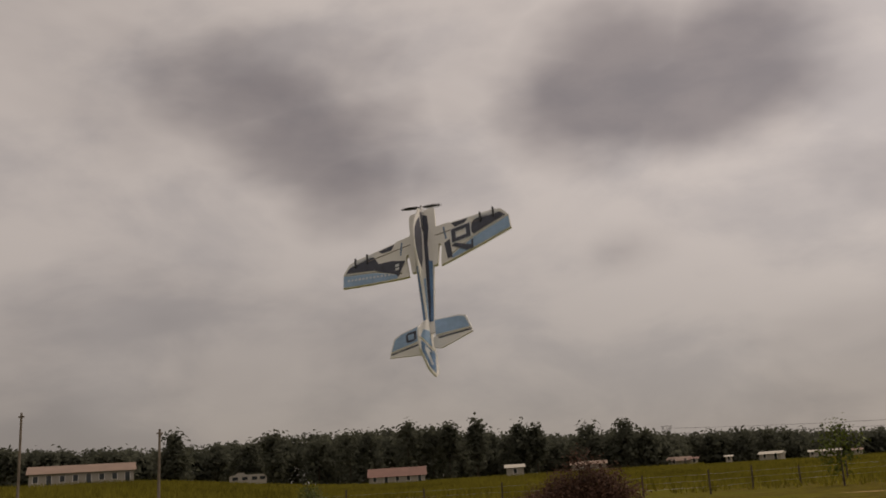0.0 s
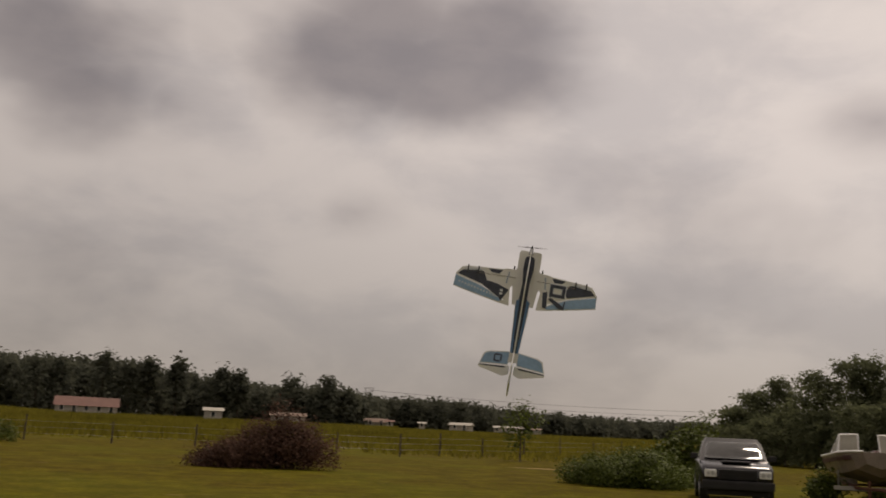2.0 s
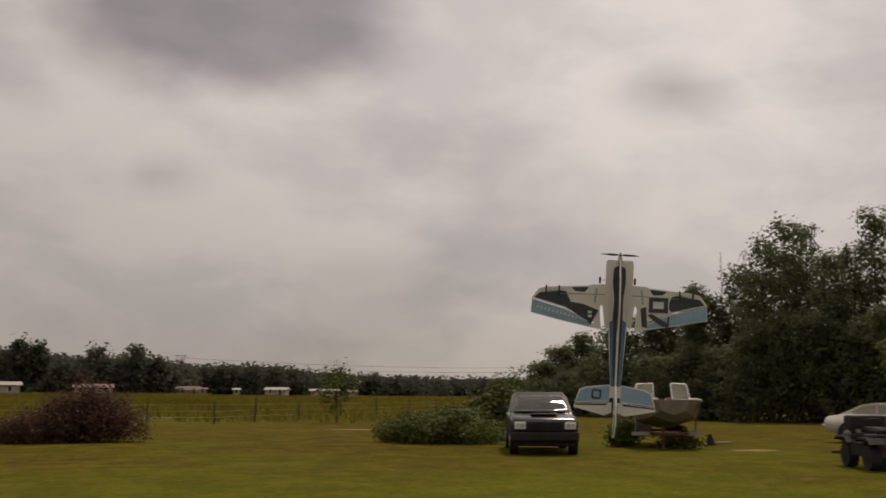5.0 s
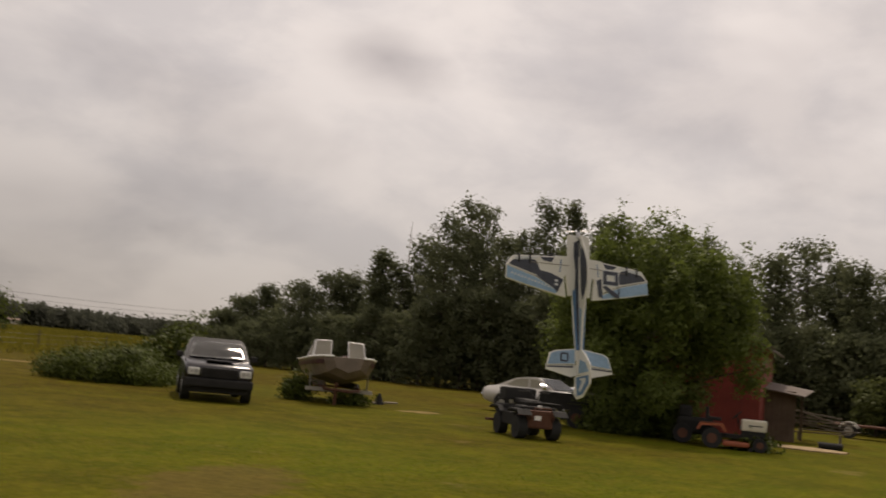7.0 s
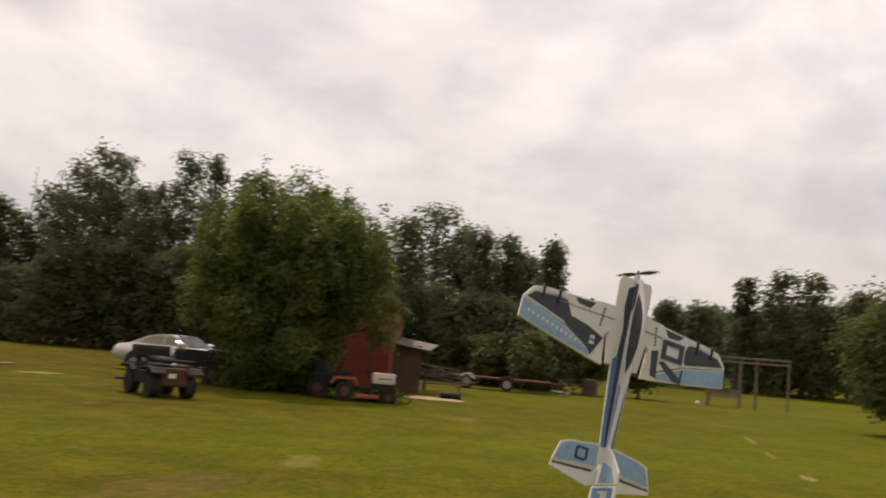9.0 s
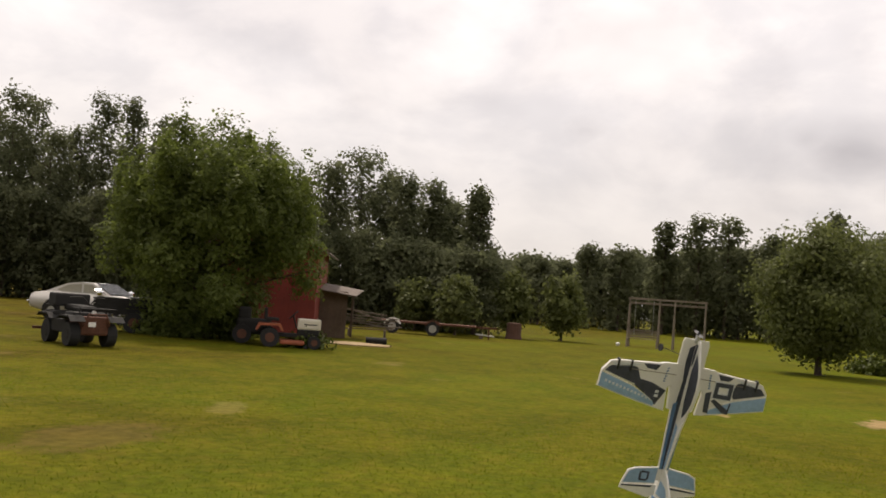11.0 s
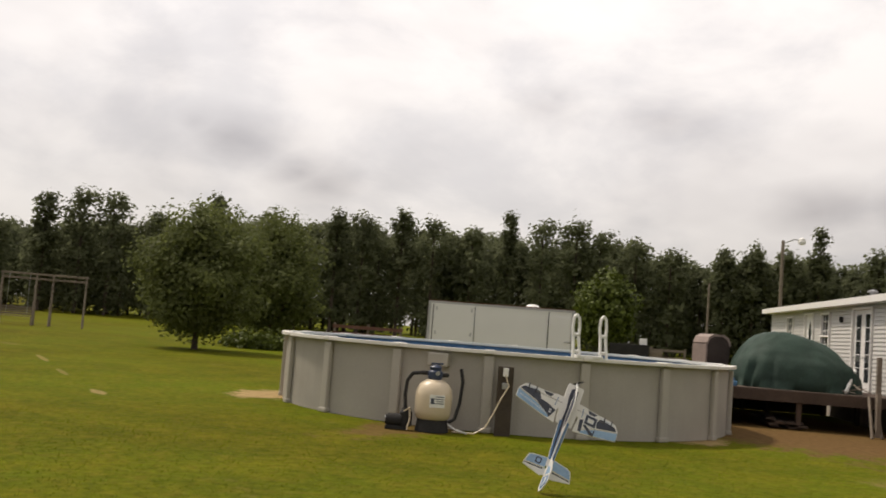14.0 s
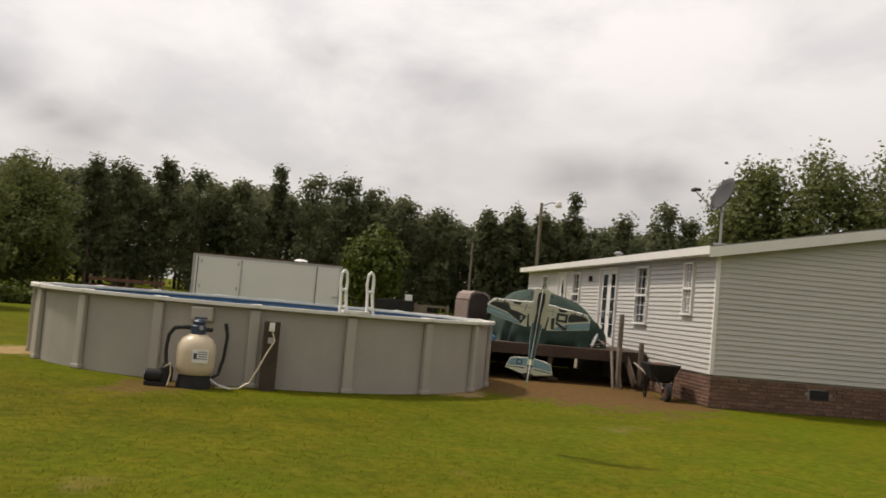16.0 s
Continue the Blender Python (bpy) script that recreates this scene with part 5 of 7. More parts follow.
def yard_light():
    t = thing("yard_light", "tall wooden pole with a dusk-to-dawn lamp behind the house", "street lamp", Matrix.Translation(on_ground(126.9, 46)))
    h = math.tan(radians(6.4)) * 46 + 1.65
    part("pole", rod(B(), (0, 0, 0), (0, 0, h), 0.085, 0.07, 10), WOOD_GREY, t)
    part("arm", tube(B(), [(0, 0, h - 0.15), (-0.35, -0.3, h + 0.05), (-0.55, -0.5, h + 0.02)], 0.03, 6), STEEL, t)
    part("lamp_head", lathe(B(), [(0.05, 0.15), (0.13, 0.1), (0.17, -0.05), (0.15, -0.15), (0.02, -0.17)], 12, (-0.6, -0.55, h - 0.02)), WHITE_PLASTIC, t, "white lamp head")
    d = thing("utility_pole", "thin dark pole before the wood", "pole", Matrix.Translation(on_ground(123.0, 60)))
    part("pole", rod(B(), (0, 0, 0), (0, 0, 5.6), 0.08, 0.06, 8), WOOD_GREY, d)


yard_light()


# ---- behind the pool ----
def cargo_trailer():
    az, d = 111.1, 34.0
    t = thing("cargo_trailer", "white enclosed cargo trailer parked behind the pool", "trailer", facing(az, d, 2.0))
    L, W, z0, z1 = 5.15, 2.1, 0.45, 2.62
    body = part("body", bx(B(), (0, W / 2, (z0 + z1) / 2), (L, W, z1 - z0), 0.03), TRAILER_WHITE, t)
    for x in (-L / 2 + 0.05, L / 2 - 0.05):
        part("corner_trim", bx(B(), (x, -0.006, (z0 + z1) / 2), (0.08, 0.012, z1 - z0)), STEEL, body)
    part("top_trim", bx(B(), (0, -0.008, z1 - 0.05), (L, 0.016, 0.07)), STEEL, body)
    d1 = part("side_door", bx(B(), (-L / 2 + 0.92, -0.014, 1.5), (1.45, 0.024, 1.95), 0.005), TRAILER_WHITE, t)
    for x in (-L / 2 + 0.3, -L / 2 + 1.55):
        for z in (0.8, 1.5, 2.35):
            part("hinge", bx(B(), (x, -0.03, z), (0.06, 0.02, 0.12)), STEEL, d1)
    part("lock_bar", rod(B(), (-L / 2 + 1.66, -0.03, 0.7), (-L / 2 + 1.66, -0.03, 2.4), 0.02, 0.02, 6), STEEL, d1)
    for x in (-L / 2 + 0.18, -L / 2 + 1.66, L / 2 - 0.89):
        part("door_seal", bx(B(), (x, -0.012, 1.5), (0.03, 0.022, 1.98)), BLACK_PLASTIC, t)
    part("roof_rail", bx(B(), (0, -0.02, z1 + 0.005), (L, 0.03, 0.03)), RUST, t)
    d2 = part("side_door", bx(B(), (L / 2 - 0.5, -0.014, 1.45), (0.75, 0.024, 1.8), 0.005), TRAILER_WHITE, t)
    part("handle", bx(B(), (L / 2 - 0.2, -0.035, 1.5), (0.2, 0.03, 0.04)), STEEL, d2)
    part("roof_vent", lathe(B(), [(0.24, 0), (0.24, 0.05), (0.18, 0.11), (0.05, 0.13)], 14, (1.1, 0.7, z1)), WHITE_PLASTIC, t)
    for x in (-0.5, 0.4):
        wheel(t, (x, 0.12, 0.33), 0.33, 0.2, "y")
    part("tongue", bx(B(), (L / 2 + 0.5, W / 2, 0.5), (1.0, 0.1, 0.1)), BLACK_PLASTIC, t)
    part("jack", rod(B(), (L / 2 + 0.75, W / 2, 0), (L / 2 + 0.75, W / 2, 0.8), 0.035, 0.035, 8), STEEL, t)


cargo_trailer()


def red_rail_fence():
    t = thing("board_fence", "faded red board fence behind the pool", "fence", facing(103.3, 44, 0))
    for i in range(3):
        part("rail", bx(B(), (0, 0, 0.75 + 0.32 * i), (3.2, 0.04, 0.14)), material("faded_red_board", (0.13, 0.06, 0.045), 0.9) if i == 0 else bpy.data.materials["faded_red_board"], t)
    for x in (-1.5, 0, 1.5):
        part("post", bx(B(), (x, 0.06, 0.78), (0.1, 0.1, 1.56)), WOOD_GREY, t)
    g = thing("wooden_gate", "grey wooden rail gate behind the pool", "gate", facing(120.9, 42, 0))
    for i in range(3):
        part("rail", bx(B(), (0, 0, 0.8 + 0.32 * i), (1.4, 0.04, 0.1)), WOOD_GREY, g)
    for x in (-0.7, 0.7):
        part("post", bx(B(), (x, 0, 0.78), (0.1, 0.1, 1.56)), WOOD_GREY, g)
    c = thing("storage_box", "dark metal storage cabinet with a white lid box", "cabinet", facing(118.7, 40, 0))
    part("cabinet", bx(B(), (0, 0.5, 0.8), (1.6, 0.9, 1.6), 0.02), BLACK_PLASTIC, c)
    part("lid_box", bx(B(), (0.55, 0.4, 1.73), (0.3, 0.3, 0.25), 0.02), WHITE_PLASTIC, c)
    part("panel", bx(B(), (1.1, 0.3, 0.7), (0.5, 0.06, 1.4), 0.01), WOOD_GREY, c)


red_rail_fence()


# ---- the back lawn ----
def swing_set():
    t = thing("swing_set", "weathered wooden swing frame with a slatted bench", "swing set", facing(85.1, 60, 4))
    z = 2.95
    part("beam", bx(B(), (0, 0, z), (4.7, 0.1, 0.12), 0.01), WOOD_GREY, t)
    for x in (-2.25, -0.45, 0.45, 2.25):
        for s in (-1, 1):
            part("leg", rod(B(), (x, s * 0.75, 0), (x, s * 0.06, z - 0.05), 0.045, 0.045, 8), WOOD_GREY, t)
    part("beam", bx(B(), (0, 0.9, z - 0.25), (4.6, 0.1, 0.12), 0.01), WOOD_GREY, t)
    for x in (-1.9, -0.8):
        part("chain", rod(B(), (x, 0, z), (x, 0, 0.7), 0.012, 0.012, 6), STEEL, t)
    for i in range(4):
        part("slat", bx(B(), (-1.35, -0.3 + 0.12 * i, 0.5), (1.9, 0.09, 0.03)), WOOD_GREY, t)
        part("slat", bx(B(), (-1.35, 0.16, 0.62 + 0.13 * i), (1.9, 0.03, 0.09)), WOOD_GREY, t)
    for x in (-2.2, -0.5):
        part("bench_leg", bx(B(), (x, -0.1, 0.25), (0.09, 0.4, 0.5)), WOOD_GREY, t)
    b = thing("ball", "small white ball in the grass", "ball", facing(82.4, 58.5, 0))
    part("shell", ball(B(), (0, 0, 0.12), (0.12, 0.12, 0.12)), WHITE_PLASTIC, b)


swing_set()


def flat_patch(name, label, m, w, l, mat, seed, dz=0.012):
    """Bare earth: a thin irregular crust on the grass."""
    rng = np.random.default_rng(seed)
    bm = B()
    k = 26
    r = [0.75 + 0.25 * rng.random() for _ in range(k)]
    slab(bm, [(w / 2 * r[i] * math.cos(2 * math.pi * i / k), l / 2 * r[i] * math.sin(2 * math.pi * i / k)) for i in range(k)], -0.03, dz)
    ob = part(name, bm, mat)
    ob.matrix_world = m
    return tagged(ob, label, "bare ground", kind="structure")


flat_patch("bare_ground", "pale sand heap before the lean-to", facing(66.8, 35.0, 0), 3.0, 2.6, SAND, 1, 0.04)


# ---- red shed and its yard ----
def shed():
    m = facing(61.4, 37.6, 8)
    t = thing("red_shed", "red-painted gabled wooden shed under the leafy tree", "shed", m)
    W, L, z0, z1 = 4.0, 5.0, 3.45, 4.75
    outline = [(-W / 2, 0), (W / 2, 0), (W / 2, z0), (0, z1), (-W / 2, z0)]
    front = part("front_wall", slab(B(), outline, 0, 0.1, "y"), RED_PAINT, t)
    part("back_wall", slab(B(), outline, L - 0.1, L, "y"), RED_PAINT, t)
    for s in (-1, 1):
        part("side_wall", bx(B(), (s * (W / 2 - 0.05), L / 2, z0 / 2), (0.1, L - 0.2, z0)), RED_PAINT, t)
        sl = math.atan2(z1 - z0, W / 2)
        part("roof_slope", bx(B(), (s * (W / 4 + 0.18), L / 2, (z0 + z1) / 2 - 0.02), (math.hypot(W / 2, z1 - z0) + 0.55, L + 0.7, 0.07), 0.0, Matrix.Rotation(s * sl, 3, "Y")), TIN, t)
    for i in range(20):
        x = -W / 2 + W * (i + 0.5) / 20
        h = z0 + (z1 - z0) * (1 - abs(x) / (W / 2)) - 0.03
        part("board", bx(B(), (x, -0.012, h / 2), (W / 20 - 0.012, 0.024, h)), RED_PAINT, front)
    part("rake_trim", bx(B(), (W / 4 + 0.2, -0.32, (z0 + z1) / 2 + 0.0), (math.hypot(W / 2, z1 - z0) + 0.5, 0.03, 0.14), 0.0, Matrix.Rotation(math.atan2(z1 - z0, W / 2), 3, "Y")), SHED_WOOD, t)
    k = thing("lean_to", "dark board lean-to with a tin roof beside the shed", "lean-to", facing(64.95, 39.4, 8))
    for i in range(10):
        part("board", bx(B(), (-0.85 + 0.19 * i, 0, 0.95), (0.184, 0.03, 1.9)), SHED_WOOD, k)
    part("roof", bx(B(), (0.1, 0.9, 2.02), (2.5, 2.6, 0.05), 0.0, Matrix.Rotation(radians(7), 3, "Y") @ Matrix.Rotation(radians(6), 3, "X")), TIN, k)
    for x in (-0.9, 0.95):
        part("post", bx(B(), (x, 2.0, 0.95), (0.1, 0.1, 1.9)), SHED_WOOD, k)
    part("side_wall", bx(B(), (-0.92, 1.0, 0.9), (0.04, 1.9, 1.8)), SHED_WOOD, k)
    part("prop_pole", rod(B(), (-0.85, -0.35, 1.95), (-0.45, -0.6, 0.0), 0.035, 0.035, 8), WHITE_PLASTIC, k, "pale leaning pole")
    lum = thing("lumber_pile", "loose weathered lumber stacked beside the lean-to", "lumber", facing(67.6, 43, 0))
    rng = np.random.default_rng(2)
    for i in range(8):
        part("plank", bx(B(), (rng.normal() * 0.2, rng.normal() * 0.2, 0.35 + 0.11 * i), (2.4, 0.14, 0.05), 0.0, Matrix.Rotation(radians(rng.normal() * 7), 3, "Y") @ Matrix.Rotation(radians(rng.normal() * 10), 3, "Z")), WOOD_GREY, lum)
    for x in (-0.8, 0.8):
        part("sawhorse", bx(B(), (x, 0, 0.16), (0.1, 0.5, 0.34)), WOOD_GREY, lum)


shed()


def utility_trailer():
    t = thing("utility_trailer", "rusty flat utility trailer at the edge of the wood", "trailer", facing(71.1, 51, 5))
    part("bed", bx(B(), (0, 0.7, 0.62), (5.2, 1.5, 0.1), 0.01), RUST, t)
    part("tongue", bx(B(), (3.1, 0.7, 0.6), (1.3, 0.1, 0.1)), RUST, t)
    part("stand", bx(B(), (3.3, 0.7, 0.28), (0.08, 0.08, 0.56)), RUST, t)
    for x in (-1.8, 0.35):
        w = wheel(t, (x, -0.1, 0.36), 0.36, 0.2, "y")
        part("mudguard", slab(B(), [(x - 0.45, 0.5), (x - 0.3, 0.76), (x, 0.82), (x + 0.3, 0.76), (x + 0.45, 0.5), (x + 0.42, 0.5), (x, 0.79), (x - 0.42, 0.5)], -0.22, 0.02, "y"), WHITE_PLASTIC if x < 0 else RUST, t)
    b = thing("plank_on_ground", "pale plank lying in the grass", "plank", facing(74.6, 52, 0))
    part("plank", bx(B(), (0, 0, 0.2), (1.0, 0.2, 0.06), 0.0, Matrix.Rotation(radians(4), 3, "Y")), WHITE_PLASTIC, b)
    part("block", bx(B(), (-0.2, 0, 0.085), (0.2, 0.2, 0.17)), WOOD_GREY, b)
    s = thing("tree_stump_planter", "reddish tree stump before young trees", "stump", facing(76.3, 56, 0))
    part("stump", lathe(B(), [(0.5, 0), (0.44, 0.25), (0.42, 0.9), (0.3, 0.95)], 14), material("red_bark", (0.10, 0.05, 0.035), 0.95, var=0.3, bump=0.5), s)
    d = thing("drain_pipe", "short dark pipe lying on the sand", "pipe", facing(68.2, 36.6, 0))
    part("pipe", rod(B(), (-0.4, 0, 0.12), (0.4, 0, 0.12), 0.12, 0.12, 12), BLACK_PLASTIC, d)


utility_trailer()

for i, (az, d, h, w) in enumerate(((72.8, 55, 3.4, 1.2), (76.1, 58, 4.0, 1.2), (79.1, 60, 4.2, 1.5), (70.4, 58, 3.2, 1.3))):
    tree("young_tree", "small green bushy tree before the wood", Matrix.Translation(on_ground(az, d)), h, blob_crown(h, w, 0.4, 60 + i, 8), 260, 11, 0.17, LEAF_B, 60 + i, 0.08, h * 0.5, 0.2, 5, group="young trees by the wood")


# ---- vehicles ----
def rounded_section(y, w, z0, z1, r=0.12, n=3):
    pts = []
    for cx, cz, a0 in ((w - r, z1 - r, 0), (-w + r, z1 - r, 90), (-w + r, z0 + r, 180), (w - r, z0 + r, 270)):
        for i in range(n + 1):
            a = radians(a0 + 90 * i / n)
            pts.append((cx + r * math.cos(a), y, cz + r * math.sin(a)))
    return pts


def pickup():
    t = thing("pickup_truck", "dark pickup truck facing the lawn with clear headlights", "truck", facing(33.05, 30.6, 176) @ Matrix.Scale(1.03, 4))
    # y forward
    bm = loft(B(), [rounded_section(y, w, z0, z1, 0.12) for y, w, z0, z1 in ((-2.55, 0.92, 0.5, 1.15), (-0.6, 0.97, 0.42, 1.2), (0.75, 0.97, 0.42, 1.16), (1.5, 0.95, 0.42, 1.12), (2.15, 0.93, 0.45, 1.04), (2.38, 0.88, 0.5, 0.94))])
    part("body", bm, TRUCK_PAINT, t, "dark glossy bodywork", True)
    bm = loft(B(), [[(-0.92, -0.65, 1.15), (0.92, -0.65, 1.15), (0.92, 0.95, 1.13), (-0.92, 0.95, 1.13)], [(-0.80, -0.5, 1.62), (0.80, -0.5, 1.62), (0.80, 0.28, 1.62), (-0.80, 0.28, 1.62)], [(-0.70, -0.42, 1.76), (0.70, -0.42, 1.76), (0.70, 0.1, 1.76), (-0.70, 0.1, 1.76)]])
    part("cab", bm, TRUCK_PAINT, t)
    bm = B()
    grid = []
    for k in range(9):
        u = k / 8
        y, z, w = 1.06 - 0.78 * u, 1.16 + 0.455 * u + 0.055 * math.sin(math.pi * u), 0.80 - 0.10 * u
        grid.append([bm.verts.new((w * q, y - 0.10 * q * q, z)) for q in [-1 + j / 8 for j in range(17)]])
    for r0, r1 in zip(grid[:-1], grid[1:]):
        for j in range(16):
            bm.faces.new((r0[j], r0[j + 1], r1[j + 1], r1[j]))
    bmesh.ops.solidify(bm, geom=bm.faces[:], thickness=-0.02)
    bmesh.ops.translate(bm, verts=bm.verts, vec=(0, 0.10, 0.04))
    part("windscreen", bm, material("tinted_windscreen", (0.11, 0.105, 0.095), 0.05, var=0.2, spec=1.0), t, "wide glossy windscreen", True)
    part("hood_ridge", bx(B(), (0, 1.55, 1.125), (0.75, 1.0, 0.05), 0.02), TRUCK_PAINT, t)
    part("grille", bx(B(), (0, 2.40, 0.80), (0.98, 0.06, 0.26), 0.02), BLACK_PLASTIC, t)
    bm = B()
    for i in range(3):
        bx(bm, (0, 2.44, 0.73 + 0.07 * i), (0.92, 0.02, 0.014))
    part("grille_bars", bm, BLACK_PLASTIC, t)
    for s in (-1, 1):
        hl = part("headlight", bx(B(), (s * 0.70, 2.36, 0.82), (0.31, 0.12, 0.2), 0.03), LAMP_GLASS, t, "clear headlight")
        part("bulb_ring", rod(rod(B(), (s * 0.64, 2.41, 0.82), (s * 0.64, 2.43, 0.82), 0.06, 0.06, 12), (s * 0.77, 2.40, 0.82), (s * 0.77, 2.42, 0.82), 0.05, 0.05, 12), STEEL, hl)
        part("mirror", bx(B(), (s * 1.06, 0.72, 1.23), (0.2, 0.1, 0.16), 0.03), BLACK_PLASTIC, t)
        part("wiper", rod(B(), (s * 0.55 - 0.3, 0.94, 1.17), (s * 0.5 + 0.1, 0.8, 1.28), 0.012, 0.012, 6), BLACK_PLASTIC, t)
        wheel(t, (s * 0.84, 1.55, 0.37), 0.37, 0.24)
        wheel(t, (s * 0.84, -1.6, 0.37), 0.37, 0.24)
    part("bumper", bx(B(), (0, 2.42, 0.52), (1.86, 0.2, 0.24), 0.05), BLACK_PLASTIC, t)
    part("air_dam", bx(B(), (0, 2.30, 0.33), (1.6, 0.12, 0.16), 0.03), BLACK_PLASTIC, t)
    part("number_plate", bx(B(), (0, 2.53, 0.5), (0.3, 0.012, 0.14)), BLACK_PLASTIC, t)


pickup()


def motor_boat():
    t = thing("motor_boat", "old white and maroon open-bow motorboat on its trailer", "boat", facing(40.0, 34.8, 171))
    # y forward, bow towards the lawn
    rings = []
    for y, w, zk, zs in ((-2.6, 1.05, 0.62, 1.38), (-1.0, 1.12, 0.60, 1.42), (0.4, 1.14, 0.62, 1.48), (1.4, 1.12, 0.66, 1.53), (2.0, 1.02, 0.74, 1.56), (2.4, 0.82, 0.86, 1.59), (2.62, 0.5, 1.1, 1.60)):
        rings.append([(-w, y, zs), (-w * 0.96, y, zs - 0.22 * (zs - zk)), (-w * 0.80, y, zk + 0.30 * (zs - zk)), (0, y, zk), (w * 0.80, y, zk + 0.30 * (zs - zk)), (w * 0.96, y, zs - 0.22 * (zs - zk)), (w, y, zs)])
    part("hull", loft(B(), rings), HULL, t, "off-white hull")
    for s in (-1, 1):
        bm = B()
        a = [bm.verts.new((s * (abs(r[1][0]) * 1.006 + 0.012), r[0][1], r[0][2] - 0.10)) for r in rings[:-1]]
        b = [bm.verts.new((s * (abs(r[1][0]) * 1.0 + 0.012), r[0][1], r[0][2] - 0.24)) for r in rings[:-1]]
        for i in range(len(a) - 1):
            bm.faces.new((a[i], a[i + 1], b[i + 1], b[i]))
        bmesh.ops.solidify(bm, geom=bm.faces[:], thickness=0.01)
        part("side_stripe", bm, HULL_STRIPE, t, "maroon stripe")
    for s in (-1, 1):
        part("rub_rail", tube(B(), [(s * abs(r[0][0]), r[0][1], r[0][2] + 0.01) for r in rings], 0.035, 8), WHITE_PLASTIC, t)
    part("foredeck", slab(B(), [(-1.08, 1.3), (-0.98, 2.0), (-0.75, 2.4), (-0.45, 2.58), (0.45, 2.58), (0.75, 2.4), (0.98, 2.0), (1.08, 1.3)], 1.53, 1.60), WHITE_PLASTIC, t)
    for s in (-1, 1):
        for k, pts in enumerate(([(s * 0.32, 0.62, 1.58), (s * 0.92, 0.55, 1.56), (s * 0.84, 0.32, 2.12), (s * 0.30, 0.38, 2.14)], [(s * 0.94, 0.52, 1.56), (s * 1.04, -0.25, 1.5), (s * 1.0, -0.25, 1.6), (s * 0.86, 0.30, 2.10)])):
            bm = B()
            bm.faces.new([bm.verts.new(q) for q in pts])
            bmesh.ops.solidify(bm, geom=bm.faces[:], thickness=0.012)
            wp = part("windscreen_pane", bm, PALE_GLASS, t, "hazy windscreen pane")
            part("frame", tube(B(), [Vector(q) for q in pts + pts[:1]], 0.022, 6), WHITE_PLASTIC, wp)
    part("outboard", bx(bx(B(), (0, -2.75, 1.55), (0.4, 0.5, 0.5), 0.08), (0, -2.75, 0.9), (0.14, 0.25, 0.9), 0.03), BLACK_PLASTIC, t)
    part("seat", bx(B(), (-0.55, -0.6, 1.35), (0.5, 0.5, 0.6), 0.06), HULL_STRIPE, t)
    part("seat", bx(B(), (0.55, -0.6, 1.35), (0.5, 0.5, 0.6), 0.06), HULL_STRIPE, t)
    tr = thing("boat_trailer", "rusty boat trailer under the motorboat", "trailer", facing(40.0, 34.8, 171))
    for s in (-1, 1):
        part("side_beam", bx(B(), (s * 0.6, -0.5, 0.55), (0.08, 4.4, 0.1)), RUST, tr)
        part("bunk", bx(B(), (s * 0.55, -0.4, 0.66), (0.12, 3.4, 0.14)), WOOD_GREY, tr)
        wheel(tr, (s * 1.02, -1.2, 0.32), 0.32, 0.18)
        part("guide_post", rod(B(), (s * 1.0, 1.0, 0.4), (s * 1.0, 1.0, 1.0), 0.03, 0.03, 6), STEEL, tr)
    part("cross_beam", bx(B(), (0.05, 1.5, 0.47), (2.3, 0.12, 0.12)), POOL_POST, tr, "pale cross board")
    part("axle", rod(B(), (-1.0, -1.2, 0.32), (1.0, -1.2, 0.32), 0.04, 0.04, 8), RUST, tr)
    part("tongue", tube(B(), [(-0.6, 1.7, 0.5), (0.0, 2.9, 0.5), (0.6, 1.7, 0.5)], 0.05, 6), RUST, tr)
    part("jack_stand", rod(B(), (0.3, 2.3, 0.0), (0.3, 2.3, 0.75), 0.05, 0.05, 8), RUST, tr)
    part("crossbar", rod(B(), (-0.6, 0.2, 0.55), (0.6, 0.2, 0.55), 0.04, 0.04, 8), RUST, tr)
    tr2 = thing("scrap_heap", "small heap of scrap metal in the grass", "scrap pile", facing(42.7, 36, 0))
    part("cone", rod(B(), (0, 0, 0), (0, 0, 0.4), 0.22, 0.04, 10), BLACK_PLASTIC, tr2)
    for i in range(3):
        part("bar", rod(B(), (-0.6 + 0.2 * i, -0.2, 0.04), (0.7 - 0.1 * i, 0.1 + 0.1 * i, 0.1), 0.03, 0.03, 6), DEADWOOD, tr2)


motor_boat()


COUPE_AZ, COUPE_TURN = 52.55, 124.0


